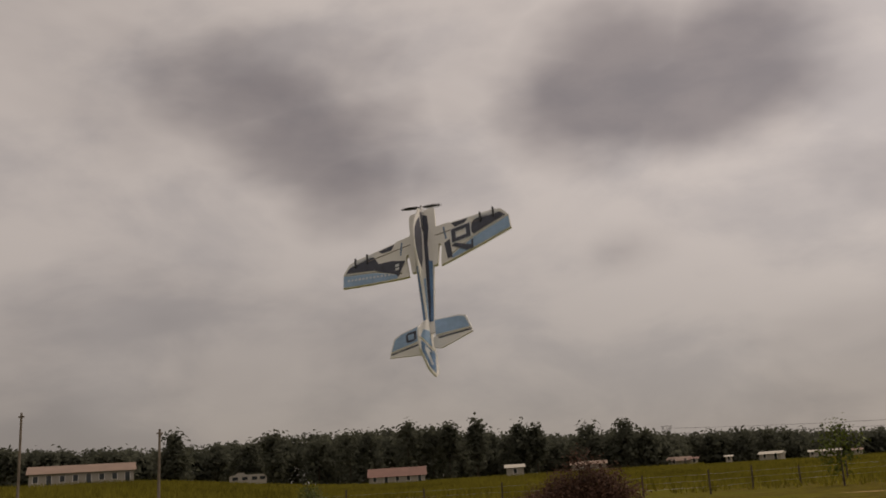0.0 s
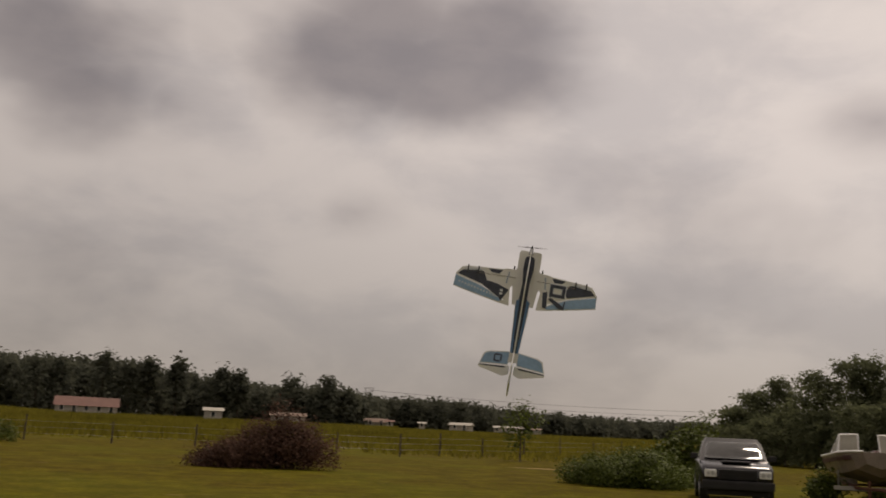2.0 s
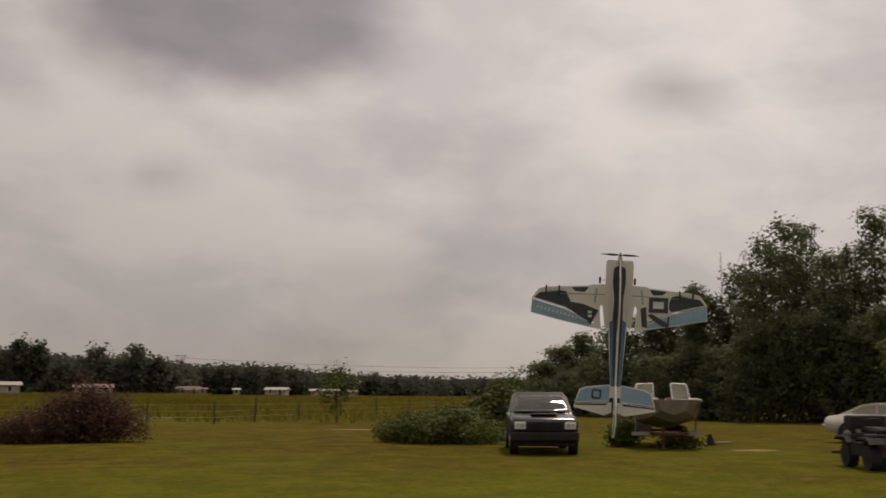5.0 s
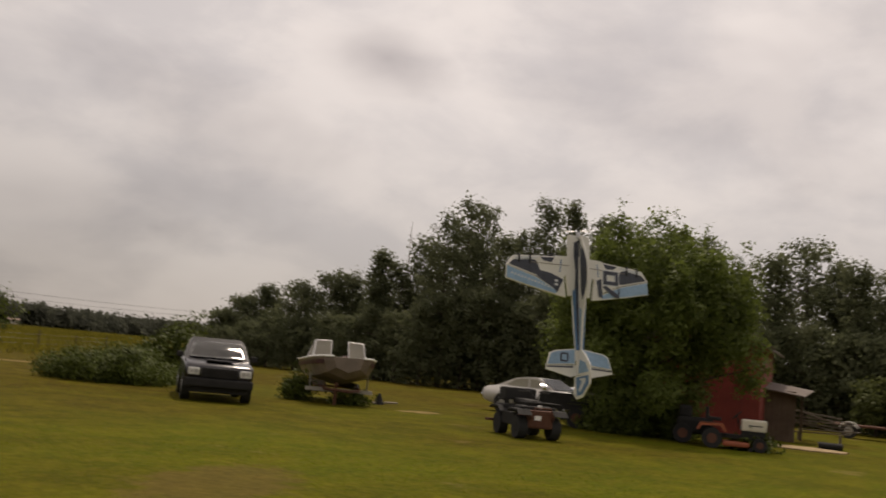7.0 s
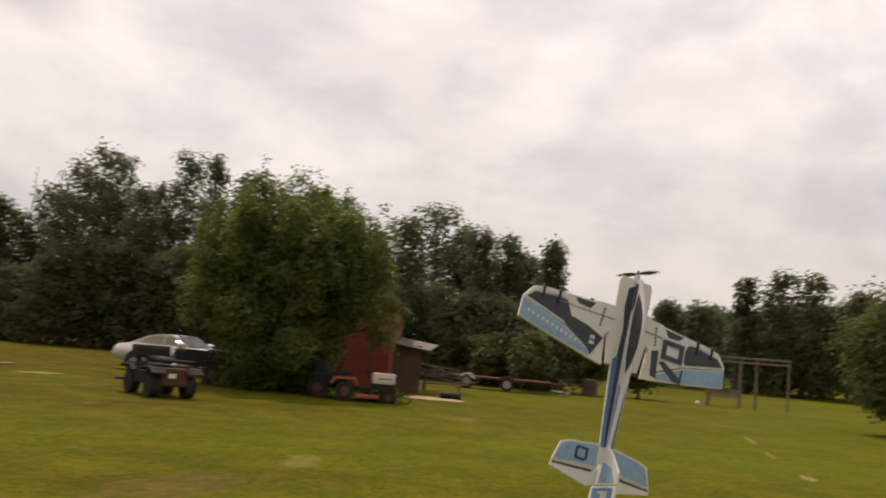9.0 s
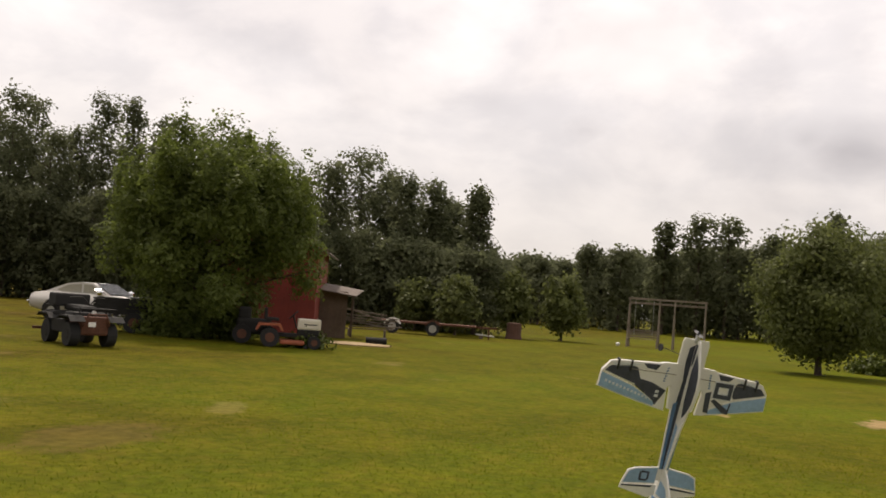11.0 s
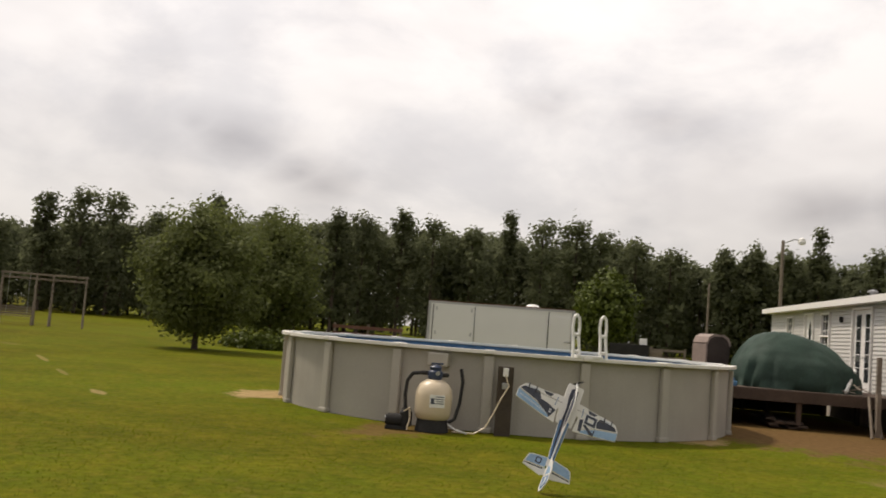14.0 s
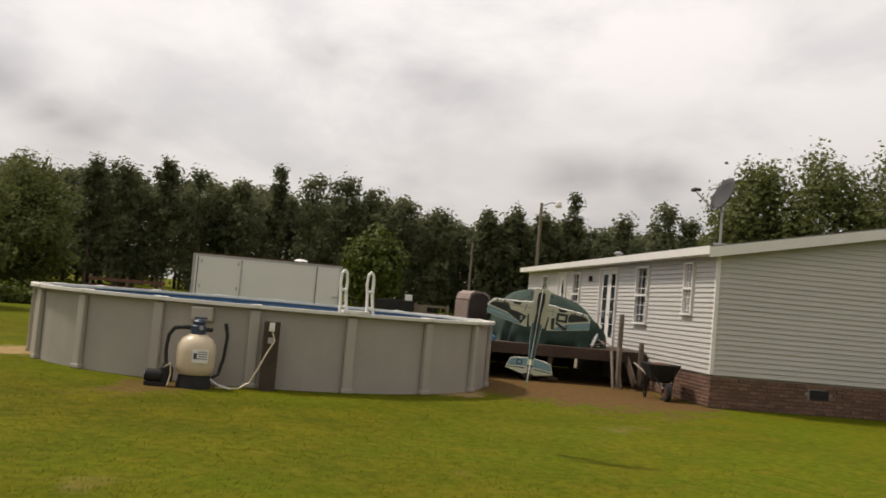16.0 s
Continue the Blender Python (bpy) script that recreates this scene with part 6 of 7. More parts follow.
def coupe():
    t = thing("car", "old white coupe with black side stripes", "car", facing(COUPE_AZ, 39.5, COUPE_TURN) @ Matrix.Scale(1.1, 4))
    # y forward
    prof = [(-2.35, 0.42), (-2.38, 0.72), (-2.25, 0.90), (-1.55, 0.99), (0.70, 0.97), (2.15, 0.86), (2.32, 0.72), (2.3, 0.40), (1.9, 0.30), (-1.9, 0.30)]
    bm = slab(B(), prof, -0.88, 0.88, "x")
    bmesh.ops.bevel(bm, geom=[e for e in bm.edges], offset=0.05, segments=2, affect="EDGES")
    part("body", bm, CAR_PAINT, t, "white bodywork", True)
    cab = [(-1.85, 0.96), (-0.95, 1.30), (-0.45, 1.37), (0.05, 1.35), (0.75, 0.96)]
    part("cabin", slab(B(), cab, -0.72, 0.72, "x"), CAR_PAINT, t)
    for s in (-1, 1):
        a, b = sorted((s * 0.722, s * 0.732))
        part("side_window", slab(B(), [(-0.30, 1.0), (-0.30, 1.30), (0.02, 1.29), (0.55, 1.0)], a, b, "x"), PALE_GLASS, t, "pale side window")
        part("side_window", slab(B(), [(-1.35, 1.05), (-0.9, 1.25), (-0.38, 1.30), (-0.38, 1.0), (-1.2, 1.0)], a, b, "x"), PALE_GLASS, t, "pale side window")
        a, b = sorted((s * 0.881, s * 0.889))
        part("side_stripe", slab(B(), [(-0.9, 0.9), (-0.55, 0.94), (-0.95, 0.70), (-0.55, 0.45), (-0.75, 0.42), (-1.15, 0.70)], a, b, "x"), STRIPE, t, "black angular stripe")
        part("side_stripe", slab(B(), [(0.0, 0.6), (0.9, 0.62), (1.5, 0.55), (1.5, 0.38), (0.1, 0.4)], a, b, "x"), STRIPE, t)
        for y in (-1.42, 1.42):
            wheel(t, (s * 0.78, y, 0.31), 0.31, 0.2)
            part("wheel_arch", rod(B(), (s * 0.875, y, 0.34), (s * 0.886, y, 0.34), 0.37, 0.37, 20), BLACK_PLASTIC, t)
        # chrome ball added as a mirror so that the sun glints on it
        part("glint_mirror", ball(B(), (s * 0.93, 0.5, 1.04), (0.13, 0.13, 0.11), 24, 16), CHROME, t, "rounded chrome mirror added for its sun glint", True)
        part("headlight", rod(B(), (s * 0.6, 2.3, 0.68), (s * 0.6, 2.35, 0.68), 0.09, 0.09, 14), LAMP_GLASS, t)
    bm = B()
    bm.faces.new([bm.verts.new(q) for q in ((-0.68, 0.74, 0.99), (0.68, 0.74, 0.99), (0.60, 0.09, 1.35), (-0.60, 0.09, 1.35))])
    bmesh.ops.solidify(bm, geom=bm.faces[:], thickness=-0.015)
    bmesh.ops.translate(bm, verts=bm.verts, vec=(0, 0.015, 0.012))
    part("windscreen", bm, GLASS, t)
    # bulging glass added by the windscreen, lawn side, tilted to catch a sun glint
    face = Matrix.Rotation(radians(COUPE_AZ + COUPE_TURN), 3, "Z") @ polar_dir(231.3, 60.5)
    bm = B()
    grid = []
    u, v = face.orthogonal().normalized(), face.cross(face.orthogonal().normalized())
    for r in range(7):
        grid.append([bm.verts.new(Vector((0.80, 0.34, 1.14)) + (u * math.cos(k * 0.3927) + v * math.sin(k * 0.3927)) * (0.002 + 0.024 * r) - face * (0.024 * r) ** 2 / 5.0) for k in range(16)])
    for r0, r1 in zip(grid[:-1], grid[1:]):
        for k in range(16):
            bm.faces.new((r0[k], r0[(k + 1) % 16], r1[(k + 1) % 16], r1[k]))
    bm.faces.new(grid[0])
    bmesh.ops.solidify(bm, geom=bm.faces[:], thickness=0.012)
    part("glint_glass", bm, bpy.data.materials["tinted_windscreen"], t, "added bulging glass that catches the sun's glint", True)
    part("bumper", bx(B(), (0, 2.36, 0.5), (1.7, 0.12, 0.14), 0.03), CHROME, t)
    part("bumper", bx(B(), (0, -2.4, 0.55), (1.7, 0.12, 0.14), 0.03), CHROME, t)
    part("hood_scoop", bx(B(), (0, 1.4, 0.93), (0.5, 0.8, 0.1), 0.03), STRIPE, t)


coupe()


def quad_bike():
    t = thing("quad_bike", "muddy dark quad bike with a red chassis", "quad bike", facing(51.45, 25.8, 158) @ Matrix.Scale(1.1, 4))
    part("chassis", bx(B(), (0, 0, 0.42), (0.5, 1.3, 0.22), 0.05), RUST, t)
    part("seat", bx(B(), (0, -0.2, 0.82), (0.36, 0.75, 0.14), 0.05), BLACK_PLASTIC, t)
    part("tank", bx(B(), (0, 0.3, 0.78), (0.34, 0.45, 0.2), 0.06), BLACK_PLASTIC, t)
    part("engine", bx(B(), (0, 0.1, 0.58), (0.4, 0.6, 0.28), 0.03), RUST, t)
    for y in (0.62, -0.62):
        for s in (-1, 1):
            wheel(t, (s * 0.42, y, 0.26), 0.26, 0.22, rim=BLACK_PLASTIC)
            part("mudguard", slab(B(), [(y - 0.4, 0.58), (y - 0.25, 0.68), (y + 0.25, 0.68), (y + 0.4, 0.56), (y + 0.25, 0.64), (y - 0.25, 0.64)], *sorted((s * 0.28, s * 0.62)), "x"), BLACK_PLASTIC, t)
    for y in (0.75, -0.8):
        bm = B()
        for i in range(5):
            rod(bm, (-0.4 + 0.2 * i, y - 0.22, 0.84), (-0.4 + 0.2 * i, y + 0.22, 0.84), 0.012, 0.012, 6)
        rod(bm, (-0.42, y - 0.22, 0.84), (0.42, y - 0.22, 0.84), 0.014, 0.014, 6)
        rod(bm, (-0.42, y + 0.22, 0.84), (0.42, y + 0.22, 0.84), 0.014, 0.014, 6)
        for sx in (-0.3, 0.3):
            rod(bm, (sx, y * 0.8, 0.6), (sx, y, 0.84), 0.014, 0.014, 6)
        part("cargo_rack", bm, BLACK_PLASTIC, t)
    part("handlebar", tube(B(), [(-0.4, 0.32, 1.06), (-0.15, 0.42, 1.08), (0, 0.5, 0.9), (0.15, 0.42, 1.08), (0.4, 0.32, 1.06)], 0.016, 6), BLACK_PLASTIC, t)
    part("headlight", rod(B(), (0, 0.72, 0.74), (0, 0.78, 0.74), 0.05, 0.05, 12), LAMP_GLASS, t)
    part("cowl", bx(B(), (0, 0.45, 0.66), (0.9, 0.5, 0.18), 0.06), BLACK_PLASTIC, t)
    part("rear_fender", bx(B(), (0, -0.6, 0.66), (1.0, 0.6, 0.14), 0.06), BLACK_PLASTIC, t)
    part("bull_bar", tube(B(), [(-0.3, 0.7, 0.35), (-0.28, 0.98, 0.5), (-0.2, 0.95, 0.72), (0.2, 0.95, 0.72), (0.28, 0.98, 0.5), (0.3, 0.7, 0.35)], 0.018, 6), RUST, t)
    part("number_panel", bx(B(), (0.12, 0.99, 0.5), (0.16, 0.012, 0.1)), WHITE_PLASTIC, t)
    part("front_cover", bx(B(), (0, 0.58, 0.46), (0.62, 0.62, 0.42), 0.06), RUST, t, "dark red front cover")
    part("side_skirt", bx(B(), (0.44, 0.0, 0.42), (0.1, 0.85, 0.3), 0.03), BLACK_PLASTIC, t)
    part("side_skirt", bx(B(), (-0.44, 0.0, 0.42), (0.1, 0.85, 0.3), 0.03), BLACK_PLASTIC, t)
    part("cargo_box", bx(B(), (0.0, -0.72, 0.98), (0.8, 0.5, 0.3), 0.05), BLACK_PLASTIC, t)
    part("tow_frame", bx(B(), (0.0, -0.95, 0.3), (1.4, 0.08, 0.06)), RUST, t)


quad_bike()


def lawn_tractor():
    t = thing("lawn_tractor", "old lawn tractor with orange fenders and cream hood", "lawn mower", facing(62.9, 30.2, 88))
    part("hood", bx(B(), (0, 0.68, 0.74), (0.5, 0.72, 0.34), 0.06), CREAM, t, "cream hood")
    part("hood_vent", bx(bx(B(), (0.252, 0.72, 0.74), (0.012, 0.4, 0.03)), (-0.252, 0.72, 0.74), (0.012, 0.4, 0.03)), BLACK_PLASTIC, t)
    part("engine_bay", bx(B(), (0, 0.66, 0.50), (0.44, 0.66, 0.16), 0.02), BLACK_PLASTIC, t)
    part("frame", bx(B(), (0, 0.1, 0.38), (0.4, 1.7, 0.12), 0.02), BLACK_PLASTIC, t)
    for s in (-1, 1):
        part("fender", slab(B(), [(-0.95, 0.5), (-0.85, 0.70), (-0.2, 0.72), (-0.08, 0.5), (-0.16, 0.5), (-0.26, 0.66), (-0.8, 0.64), (-0.88, 0.5)], *sorted((s * 0.2, s * 0.52)), "x"), ORANGE, t, "faded orange fender")
        wheel(t, (s * 0.42, -0.5, 0.29), 0.29, 0.24, "x", rim=RUST)
        wheel(t, (s * 0.38, 0.85, 0.2), 0.2, 0.16, "x", rim=RUST)
    part("seat", bx(bx(B(), (0, -0.45, 0.84), (0.45, 0.4, 0.1), 0.04), (0, -0.66, 1.0), (0.45, 0.1, 0.36), 0.04), BLACK_PLASTIC, t)
    part("steering_wheel", tube(B(), [(0.17 * math.cos(k * 0.7854), 0.18 + 0.12 * math.sin(k * 0.7854), 1.0 + 0.12 * math.sin(k * 0.7854)) for k in range(9)], 0.016, 6), BLACK_PLASTIC, t)
    part("column", rod(B(), (0, 0.3, 0.6), (0, 0.18, 1.0), 0.025, 0.025, 8), BLACK_PLASTIC, t)
    part("mower_deck", bx(B(), (0, 0.18, 0.17), (1.0, 0.75, 0.14), 0.05), ORANGE, t)
    part("deck_wheel", rod(B(), (0.4, 0.6, 0.06), (0.46, 0.6, 0.06), 0.06, 0.06, 10), RUBBER, t)
    b = thing("covered_mower", "dark machine half hidden under the leafy tree", "machine", facing(61.0, 31.2, 90))
    part("body", bx(bx(B(), (0, 0, 0.55), (0.7, 1.1, 0.5), 0.1), (0, -0.3, 0.95), (0.5, 0.4, 0.4), 0.1), BLACK_PLASTIC, b)
    for s in (-1, 1):
        wheel(b, (s * 0.36, -0.35, 0.3), 0.3, 0.18, rim=RUST)
        wheel(b, (s * 0.36, 0.45, 0.22), 0.22, 0.15, rim=RUST)
    u = thing("black_trailer", "low black trailer parked before the white coupe", "trailer", facing(54.7, 33.4, 92))
    part("bed", bx(B(), (0, 0, 0.62), (1.4, 3.0, 0.1), 0.01), BLACK_PLASTIC, u)
    for s in (-1, 1):
        part("side_rail", bx(B(), (s * 0.68, 0, 1.06), (0.05, 3.0, 0.06)), BLACK_PLASTIC, u)
        for z in (0.72, 0.84, 0.96):
            part("side_board", bx(B(), (s * 0.70, 0, z), (0.03, 2.96, 0.105), 0.004), BLACK_PLASTIC, u)
        for y in (-1.4, -0.5, 0.5, 1.4):
            part("stake", bx(B(), (s * 0.66, y, 0.84), (0.05, 0.05, 0.42)), BLACK_PLASTIC, u)
        wheel(u, (s * 0.8, -0.2, 0.33), 0.33, 0.18, rim=RUST)
    part("tongue", bx(B(), (0, 2.0, 0.58), (0.08, 1.0, 0.08)), BLACK_PLASTIC, u)
    part("jack", rod(B(), (0, 2.2, 0), (0, 2.2, 0.65), 0.03, 0.03, 8), BLACK_PLASTIC, u)


lawn_tractor()


# ---- shrubs and pasture ----
def shrub(name, label, az, d, w, h, mat, seed, clumps, leaf, stems=10, deep=None):
    rng = np.random.default_rng(seed)
    t = thing(name, label, "shrub", facing(az, d, 0))
    blobs = []
    for i in range(17):
        x = ((i + 0.5) / 17 - 0.5) * w * 0.84 + rng.normal() * 0.03 * w
        hh = h * (1 - 0.75 * (2 * abs(x) / w) ** 2) * (0.45 + 0.55 * rng.random())
        r = w * (0.09 + 0.09 * rng.random())
        blobs.append((x, (rng.random() - 0.5) * (deep or w) * 0.5, hh * 0.5, r, r, hh * 0.5))
    bm = B()
    for i in range(stems):
        q = blobs[i % len(blobs)]
        rod(bm, (q[0] * 0.3, q[1] * 0.3, 0), (q[0] + rng.normal() * 0.15, q[1], q[2] + q[5] * (0.7 + 0.5 * rng.random())), 0.03, 0.006, 5)
    part("stems", bm, BARK, t)
    quads_mesh("foliage", *leaf_cloud(rng, blobs, clumps, 10, 0.16, leaf), mat, t, rng)
    return t


shrub("purple_bush", "wide purple-leaved bush on the lawn", 7.2, 37.0, 4.3, 2.6, LEAF_R, 41, 1700, 0.065, 40)
shrub("purple_bush", "low trailing purple-leaved bush on the lawn", 4.2, 36.4, 2.6, 1.15, LEAF_R, 51, 600, 0.06, 18)
shrub("green_bush", "broad low green bush beside the truck", 27.3, 35.5, 4.4, 1.5, LEAF_G, 42, 2200, 0.06, 20)
shrub("green_bush", "broad low green bush beside the truck", 29.2, 37.0, 2.8, 1.25, LEAF_G, 47, 1100, 0.06, 12)
shrub("weedy_bush", "tall weedy bush at the lawn's edge", -8.2, 57.0, 2.6, 2.3, LEAF_G, 43, 420, 0.075, 26)
shrub("weeds", "weeds grown up round the boat trailer", 37.9, 34.0, 1.0, 1.15, LEAF_G, 44, 300, 0.06, 22)
shrub("weeds", "weeds grown up round the boat trailer", 41.0, 33.6, 1.2, 0.45, LEAF_G, 45, 160, 0.07, 8)
shrub("weedy_bush", "thin leafy bush behind the truck", 30.6, 52.0, 4.0, 2.5, LEAF_G, 46, 360, 0.15, 14)
shrub("weedy_bush", "low growth under the big leafy tree", 57.6, 33.0, 4.6, 1.3, LEAF, 48, 1000, 0.09, 14)
shrub("weeds", "weeds beside the old tractor", 64.2, 30.4, 1.3, 0.4, LEAF_G, 49, 140, 0.08, 8)
shrub("weedy_bush", "yellowish growth under the pear trees", 97.5, 47.0, 4.5, 1.0, LEAF_G, 50, 380, 0.13, 10)


def sapling(az, d, h, seed, w=1.2):
    tree("sapling", "thin young tree standing by the pasture fence", Matrix.Translation(on_ground(az, d)), h, [(0, 0, h * 0.62, w, w, h * 0.36), (0.3, 0.2, h * 0.85, w * 0.5, w * 0.5, h * 0.15), (-0.5, 0, h * 0.45, w * 0.6, w * 0.6, h * 0.2)], 80, 8, 0.13, LEAF_G, seed, 0.06, h * 0.85, 0.25, 9)


sapling(21.2, 60, 3.7, 71, 1.2)
sapling(31.5, 62, 3.4, 72, 1.3)


def pasture_fence():
    t = thing("pasture_fence", "wooden posts with strands of wire along the pasture", "fence")
    spots = [(-29, 62), (-24.5, 62), (-20, 62), (-15.5, 62), (-11, 62), (-6.5, 62), (-2, 61), (2.5, 60), (6.5, 58), (10.5, 57), (14.2, 57.5), (16.5, 63), (19.0, 67), (21.4, 72), (23.5, 78), (25.4, 86), (27, 96)]
    P = [on_ground(a, d) for a, d in spots]
    for i, p in enumerate(P):
        h = 1.25 + 0.1 * (i % 3)
        part("post", rod(B(), p, p + Vector((0.03 * (i % 2), 0, h)), 0.06, 0.05, 7), POST_WOOD, t)
    for z in (0.4, 0.75, 1.1):
        part("wire", tube(B(), [p + Vector((0, 0, z)) for p in P], 0.004, 5), STEEL, t)


pasture_fence()


def pasture_gate():
    t = thing("pipe_gate", "rusty tubular pasture gate between fence posts", "gate", facing(-26.6, 60, 0))
    for z in (0.25, 0.5, 0.72, 0.94, 1.2):
        part("rail", rod(B(), (-1.7, 0, z), (1.7, 0, z), 0.028, 0.028, 6), RUST, t)
    for x in (-1.7, 0, 1.7):
        part("stile", rod(B(), (x, 0, 0.22), (x, 0, 1.23), 0.03, 0.03, 6), RUST, t)
    for x in (-1.85, 1.85):
        part("gate_post", rod(B(), (x, 0, -0.1), (x, 0, 1.6), 0.09, 0.08, 8), POST_WOOD, t)


pasture_gate()


def pole(az, d, top_el, label):
    t = thing("utility_pole", label, "pole", Matrix.Translation(on_ground(az, d)))
    h = math.tan(radians(top_el)) * d + 1.65 - ground_z(*polar(az, d).xy)
    part("pole", rod(B(), (0, 0, 0), (0.05, 0, h), 0.10, 0.07, 8), WOOD_GREY, t)
    part("crossarm", bx(B(), (0.05, 0, h - 0.25), (0.35, 0.08, 0.1)), WOOD_GREY, t)


pole(POLE_A[0], 66, POLE_A[1], "grey wooden utility pole standing in the pasture")
pole(POLE_B[0], 60, POLE_B[1], "grey wooden utility pole standing in the pasture")


def far_house(label, az, d, w, h, roof, wins=5, depth=7.0, roof_h=1.4, turn=0.0, name="house"):
    t = thing(name, label, "house", facing(az, d, turn))
    wall = part("wall", bx(B(), (0, depth / 2, h / 2), (w, depth, h)), FAR_WHITE, t)
    part("roof", slab(B(), [(-0.5, h), (depth / 2, h + roof_h), (depth + 0.5, h)], -w / 2 - 0.4, w / 2 + 0.4, "x"), roof, t)
    for i in range(wins):
        x = -w / 2 + w * (i + 0.5) / wins
        tall = i % 3 == 1
        win = part("door" if tall else "window", bx(B(), (x, -0.03, 1.05 if tall else 1.5), (0.7, 0.1, 2.0 if tall else 0.9)), GLASS, t)
        for e in (-0.4, 0.4):
            part("jamb", bx(B(), (x + e, -0.04, 1.4), (0.08, 0.12, 1.1)), TRIM, win)
    return t


far_house("long white house with a brown roof across the pasture", MOBILE_AZ, 165, 15.5, 2.3, TAN_ROOF, 8, 7, 1.3)
far_house("low white house with a red roof before the far wood", -3.5, 212, 12.0, 1.9, RED_ROOF, 5, 7, 1.9)
far_house("small white shed before the far wood", 3.35, 205, 3.6, 2.2, FAR_WHITE, 1, 4, 0.7, 0, "shed")
far_house("low pale house beyond the purple bush", 7.6, 232, 8.0, 2.0, TAN_ROOF, 3, 5, 0.8)
far_house("low brown-roofed house beyond the fields", 12.7, 250, 5.5, 1.6, TAN_ROOF, 2, 5, 1.0)
far_house("small pale shed beyond the fields", 13.5, 246, 1.8, 1.8, RED_ROOF, 1, 3, 0.5, 0, "shed")
far_house("small pale shed beyond the fields", 15.4, 262, 1.7, 1.9, FAR_WHITE, 1, 3, 0.4, 0, "shed")
far_house("long low open shed with a pale roof beyond the fields", 17.6, 262, 5.4, 1.9, FAR_WHITE, 2, 5, 0.7, 12, "shed")
far_house("small pale house beyond the fields", 20.0, 300, 3.8, 1.9, FAR_WHITE, 2, 4, 0.6)
far_house("small pale house beyond the fields", 20.9, 310, 4.2, 2.0, FAR_WHITE, 2, 4, 0.6)
far_house("small pale shed beyond the fields", 22.1, 320, 2.6, 1.8, TAN_ROOF, 1, 4, 0.6, 0, "shed")


def camper():
    t = thing("camper_van", "white camper parked across the pasture", "camper", facing(-12.0, 190, 0))
    part("body", slab(B(), [(-3.4, 0.5), (3.4, 0.5), (3.5, 1.6), (2.9, 2.3), (-0.4, 2.3), (-0.8, 2.7), (-2.0, 2.7), (-2.4, 2.3), (-3.5, 2.1)], 0, 2.2, "y"), FAR_WHITE, t)
    for x in (-2.4, -0.6, 1.2, 2.7):
        part("window", bx(B(), (x, -0.02, 1.6), (1.0, 0.06, 0.6)), GLASS, t)
    for x in (-2.2, 2.2):
        wheel(t, (x, 0.2, 0.4), 0.4, 0.3, "y")


camper()


def pylon():
    d, top = 620.0, 2.25
    p = on_ground(12.2, d)
    h = math.tan(radians(top)) * d + 1.65 - p.z
    t = thing("transmission_tower", "grey lattice transmission tower on the horizon", "tower", facing(12.2, d, 20))
    bm = B()
    for s in (-1, 1):
        for q in (-1, 1):
            rod(bm, (s * 3, q * 3, 0), (s * 1.2, q * 1.2, h * 0.7), 0.22, 0.2, 5)
            rod(bm, (s * 1.2, q * 1.2, h * 0.7), (s * 2.6, q * 1.0, h), 0.18, 0.15, 5)
    for i in range(5):
        z0, z1 = h * 0.14 * i, h * 0.14 * (i + 1)
        w0, w1 = 3 - 1.8 * z0 / (h * 0.7), 3 - 1.8 * z1 / (h * 0.7)
        for s in (-1, 1):
            rod(bm, (-s * w0, -w0, z0), (s * w1, -w1, z1), 0.12, 0.12, 4)
            rod(bm, (-s * w0, w0, z0), (s * w1, w1, z1), 0.12, 0.12, 4)
    part("lattice", bm, material("galvanised_far", (0.30, 0.30, 0.30), 0.7, var=0.1), t)
    bm = B()
    rod(bm, (-3.6, 0, h), (3.6, 0, h), 0.2, 0.2, 5)
    rod(bm, (-2.6, 0, h * 0.85), (2.6, 0, h * 0.85), 0.2, 0.2, 5)
    part("crossarm", bm, bpy.data.materials["galvanised_far"], t)


pylon()


def power_line():
    t = thing("power_line", "thin power cables hanging across the distant fields", "cable")
    a, b = polar(12.2, 620), polar(33.0, 760)
    for k, z in enumerate((23.5, 20.0)):
        pts = []
        for i in range(13):
            f = i / 12
            q = a.lerp(b, f)
            pts.append(Vector((q.x, q.y, z + 1.2 - 5.0 * 4 * f * (1 - f) * 0.5)))
        part("cable", tube(B(), pts, 0.09, 4), material("dark_cable", (0.1, 0.1, 0.1), 0.8) if k == 0 else bpy.data.materials["dark_cable"], t)
    part("end_pole", rod(B(), b, b + Vector((0, 0, 26)), 0.4, 0.3, 6), WOOD_GREY, t)
    part("end_pole", rod(B(), a, a + Vector((0, 0, 26)), 0.3, 0.2, 6), STEEL, t)


power_line()


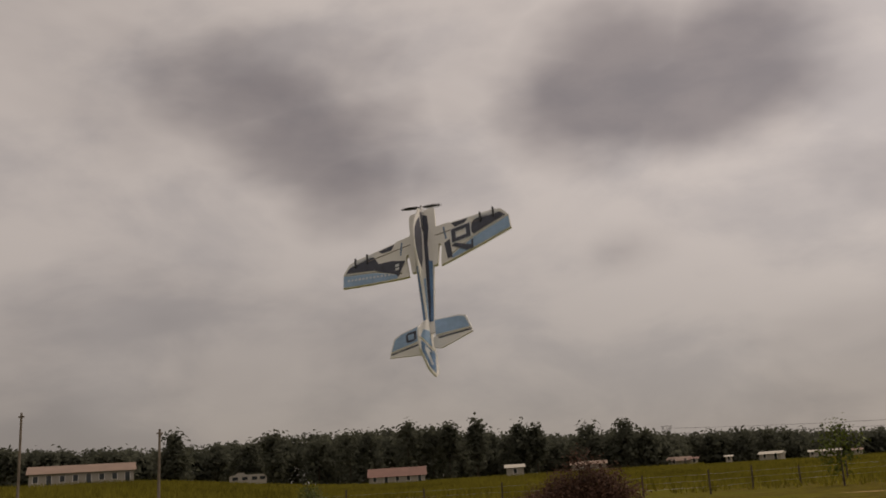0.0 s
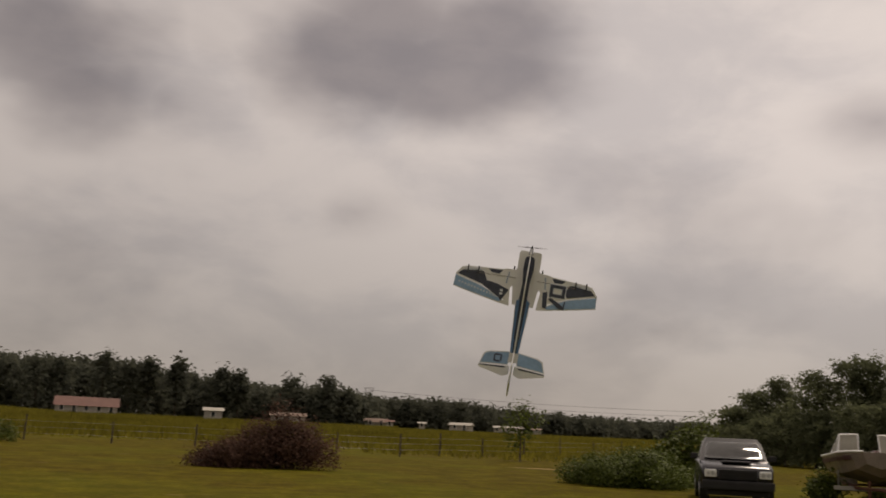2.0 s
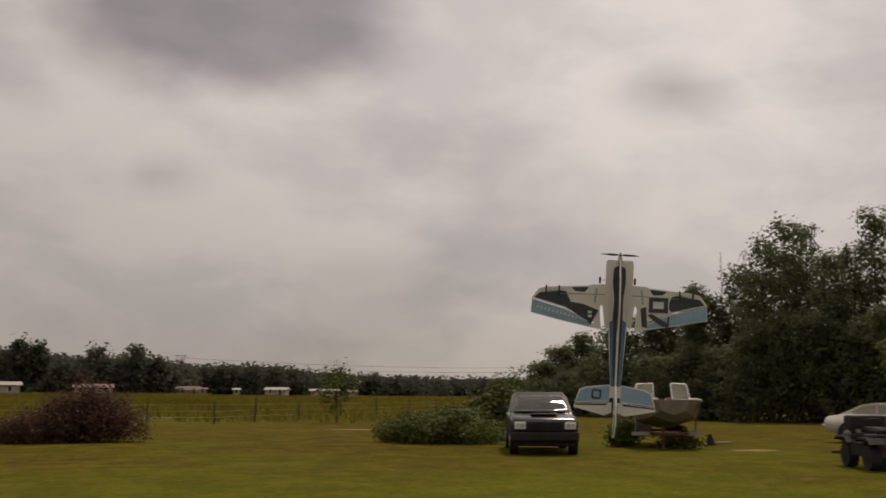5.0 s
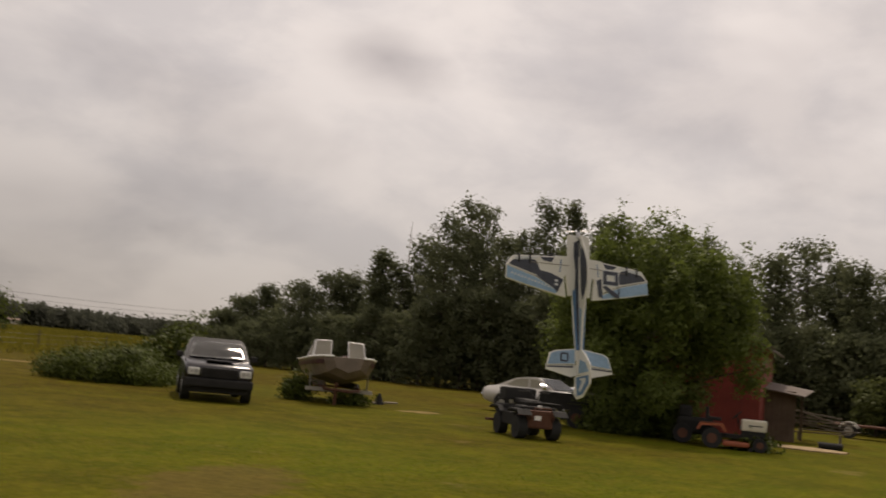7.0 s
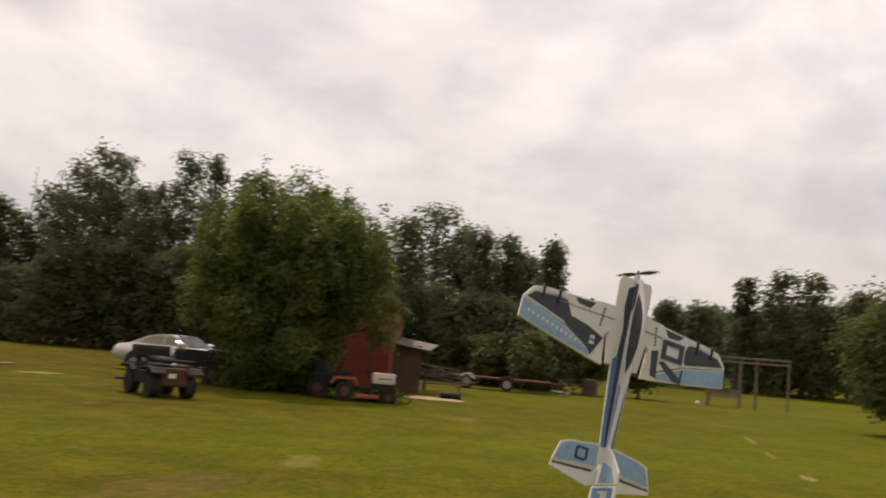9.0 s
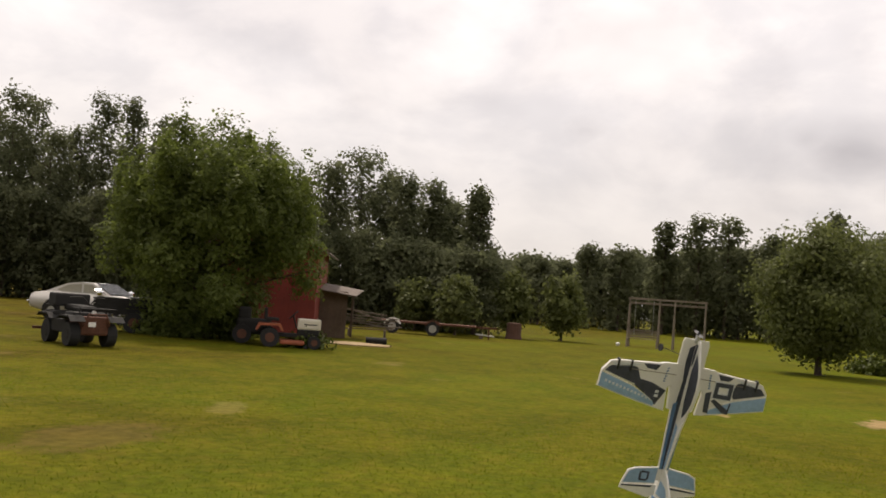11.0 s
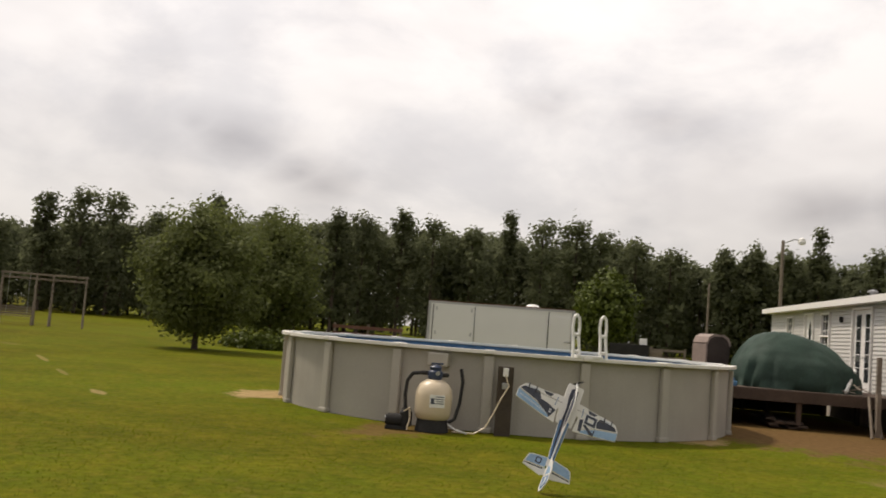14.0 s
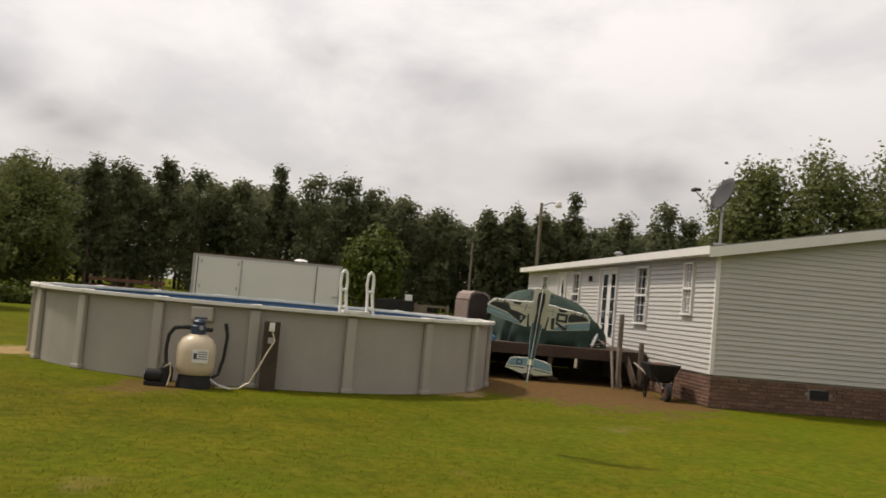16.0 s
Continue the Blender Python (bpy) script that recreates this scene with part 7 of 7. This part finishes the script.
# ---- grass as geometry ----
def grass(name, label, az0, az1, d0, d1, count, h, mat, seed, width=0.012, lean=0.5, spread=0.6):
    rng = np.random.default_rng(seed)
    az = np.radians(az0 + (az1 - az0) * rng.random(count))
    d = d0 + (d1 - d0) * rng.random(count) ** spread
    x, y = d * np.sin(az), d * np.cos(az)
    keep = np.hypot(x - PC.x, y - PC.y) > PR + 0.1
    lx, ly = x - HC.x, y - HC.y
    hx, hy = lx * HU.x + ly * HU.y, lx * HV.x + ly * HV.y
    keep &= ~((hx > -0.05) & (hy > -0.1))
    for cx, cy, ax, ay, turn, _, _ in BARE:
        ca, sa = math.cos(radians(turn)), math.sin(radians(turn))
        u, v = (x - cx) * ca + (y - cy) * sa, (y - cy) * ca - (x - cx) * sa
        keep &= np.hypot(u / ax, v / ay) + 0.5 * (rng.random(count) - 0.5) > 0.9
    x, y = x[keep], y[keep]
    k = len(x)
    z = np.array([ground_z(a, b) for a, b in zip(x, y)]) - 0.015
    hh = h * (0.5 + rng.random(k))
    a = rng.random(k) * 6.283
    u = np.stack([np.cos(a), np.sin(a), np.zeros(k)], 1) * width * (0.6 + 0.8 * rng.random(k))[:, None]
    base = np.stack([x, y, z], 1)
    tip = base + np.stack([rng.normal(size=k) * lean * hh, rng.normal(size=k) * lean * hh, hh], 1)
    P = np.stack([base - u, base + u, tip], 1)
    me = bpy.data.meshes.new(name)
    me.vertices.add(3 * k); me.vertices.foreach_set("co", P.reshape(-1).astype(np.float32))
    me.loops.add(3 * k); me.loops.foreach_set("vertex_index", np.arange(3 * k, dtype=np.int32))
    me.polygons.add(k)
    me.polygons.foreach_set("loop_start", np.arange(0, 3 * k, 3, dtype=np.int32))
    me.polygons.foreach_set("loop_total", np.full(k, 3, dtype=np.int32))
    me.update(calc_edges=True)
    me.materials.append(mat)
    tagged(new(name, me), label, "grass", kind="stuff")


grass("lawn_grass", "short mown grass blades of the lawn", 8, 160, 7, 34, 230000, 0.026, BLADE, 81, 0.007, 1.0, 1.5)
grass("meadow_grass", "tall yellowish meadow grass of the pasture", -45, 14, 72, 230, 150000, 0.7, MEADOW, 83, 0.07, 0.3)
grass("meadow_grass", "rough meadow grass round the pasture fence", 12, 31, 60, 230, 60000, 0.45, MEADOW, 84, 0.06, 0.3)


# ---- bricks of the skirting ----
def skirting_bricks():
    wall = bpy.data.objects["skirting"]
    bw, bh, j = 0.196, 0.066, 0.011
    bm = B()
    bx(bm, (0, 0, 0), (bw, 0.06, bh), 0.004)
    me = bpy.data.meshes.new("brick")
    bm.to_mesh(me); bm.free()
    me.materials.append(BRICK)
    rest = B()
    made = 0
    for face, length in (("end", 5.2), ("long", 4.4), ("end2", HW)):
        for row in range(9):
            z = 0.02 + (bh + j) * row + bh / 2
            if z + bh / 2 > SK:
                continue
            first = (row % 2 == 0) == (face == "long")
            s = (0.017 if first else 0.079) + bw / 2 + (5.2 if face == "end2" else 0.0)
            while s + bw / 2 < length:
                if face == "long":
                    c, r = Vector((s, 0.045, z)), 0.0
                else:
                    c, r = Vector((0.045, s, z)), 90.0
                if face != "long" and 2.18 < s < 2.62 and 0.3 < z < 0.54:
                    s += bw + j
                    continue
                if made < 300 and face != "end2":
                    ob = new("brick", me)
                    ob.parent = wall
                    ob.matrix_local = Matrix.Translation(c) @ Matrix.Rotation(radians(r), 4, "Z")
                    made += 1
                else:
                    bx(rest, c, (bw, 0.06, bh) if r == 0 else (0.06, bw, bh))
                s += bw + j
    ob = part("bricks_beyond", rest, BRICK_REST, wall)
    ob["kind"] = "stuff"


skirting_bricks()

# ---- what moves ----
# seconds, place, and turn as a quaternion
FLIGHT = [
    (0.0, -0.124, 6.019, 3.151, 0.8156, 0.5356, -0.1885, -0.1116),
    (0.5, -0.138, 6.733, 3.088, 0.8414, 0.5041, 0.1703, -0.0947),
    (1.0, 0.819, 7.301, 3.031, 0.7993, 0.5610, 0.2144, -0.0180),
    (1.5, 1.939, 7.638, 3.237, 0.7223, 0.6761, 0.1434, -0.0248),
    (2.0, 2.927, 7.523, 2.922, 0.6927, 0.6950, -0.0776, -0.1765),
    (2.5, 3.606, 7.240, 2.709, 0.7971, 0.4551, -0.2468, -0.3108),
    (3.0, 4.130, 7.635, 2.507, 0.8182, 0.4807, -0.2180, -0.2281),
    (5.5, 4.182, 4.457, 2.343, 0.6418, 0.7147, -0.1698, -0.2204),
    (6.0, 4.673, 3.859, 2.373, 0.8497, 0.4512, -0.0803, -0.2608),
    (6.5, 5.526, 4.304, 2.299, 0.7921, 0.4893, -0.1803, -0.3172),
    (7.0, 5.863, 4.296, 2.463, 0.7433, 0.6343, -0.1410, -0.1593),
    (7.5, 5.853, 3.940, 2.305, 0.6920, 0.6793, -0.2324, -0.0755),
    (8.0, 5.459, 3.472, 2.181, 0.5526, 0.7590, -0.2966, -0.1750),
    (8.5, 4.989, 2.382, 2.009, 0.5177, 0.7652, -0.2296, -0.3061),
    (9.0, 4.849, 1.007, 1.863, 0.6607, 0.6253, -0.1810, -0.3737),
    (11.5, 6.563, 0.004, 1.262, 0.5162, 0.7106, -0.3579, -0.3171),
    (12.0, 6.237, -1.044, 1.432, 0.5082, 0.5829, -0.3717, -0.5136),
    (12.5, 6.442, -2.314, 1.376, 0.3017, 0.0871, -0.5315, -0.7867),
    (13.0, 7.240, -3.297, 1.223, 0.3046, 0.0155, -0.5703, -0.7627),
    (13.5, 8.329, -3.733, 1.105, 0.4145, 0.4749, -0.5763, -0.5202),
    (14.0, 9.666, -4.607, 0.897, 0.4191, 0.4835, -0.3586, -0.6797),
    (14.5, 10.076, -5.903, 1.177, 0.4357, 0.5073, -0.5126, -0.5385),
    (15.0, 10.195, -6.912, 1.584, 0.3385, 0.3771, -0.6658, -0.5477),
    (15.5, 9.749, -7.061, 1.701, 0.1701, 0.2840, -0.7833, -0.5262),
    (16.0, 8.988, -6.843, 1.666, 0.2301, 0.3877, -0.7123, -0.5379),
]


def motions():
    rows = [(t, Matrix.Translation((x, y, z)) @ Quaternion((w, i, j, k)).to_matrix().to_4x4()) for t, x, y, z, w, i, j, k in FLIGHT]
    walk(PLANE, rows)
    spin = [(0.1 * i, Matrix.Translation((0, 0.295, 0)) @ Matrix.Rotation(radians(20 + 79.0 * i), 4, "Y")) for i in range(161)]
    walk(PROP, spin)


motions()
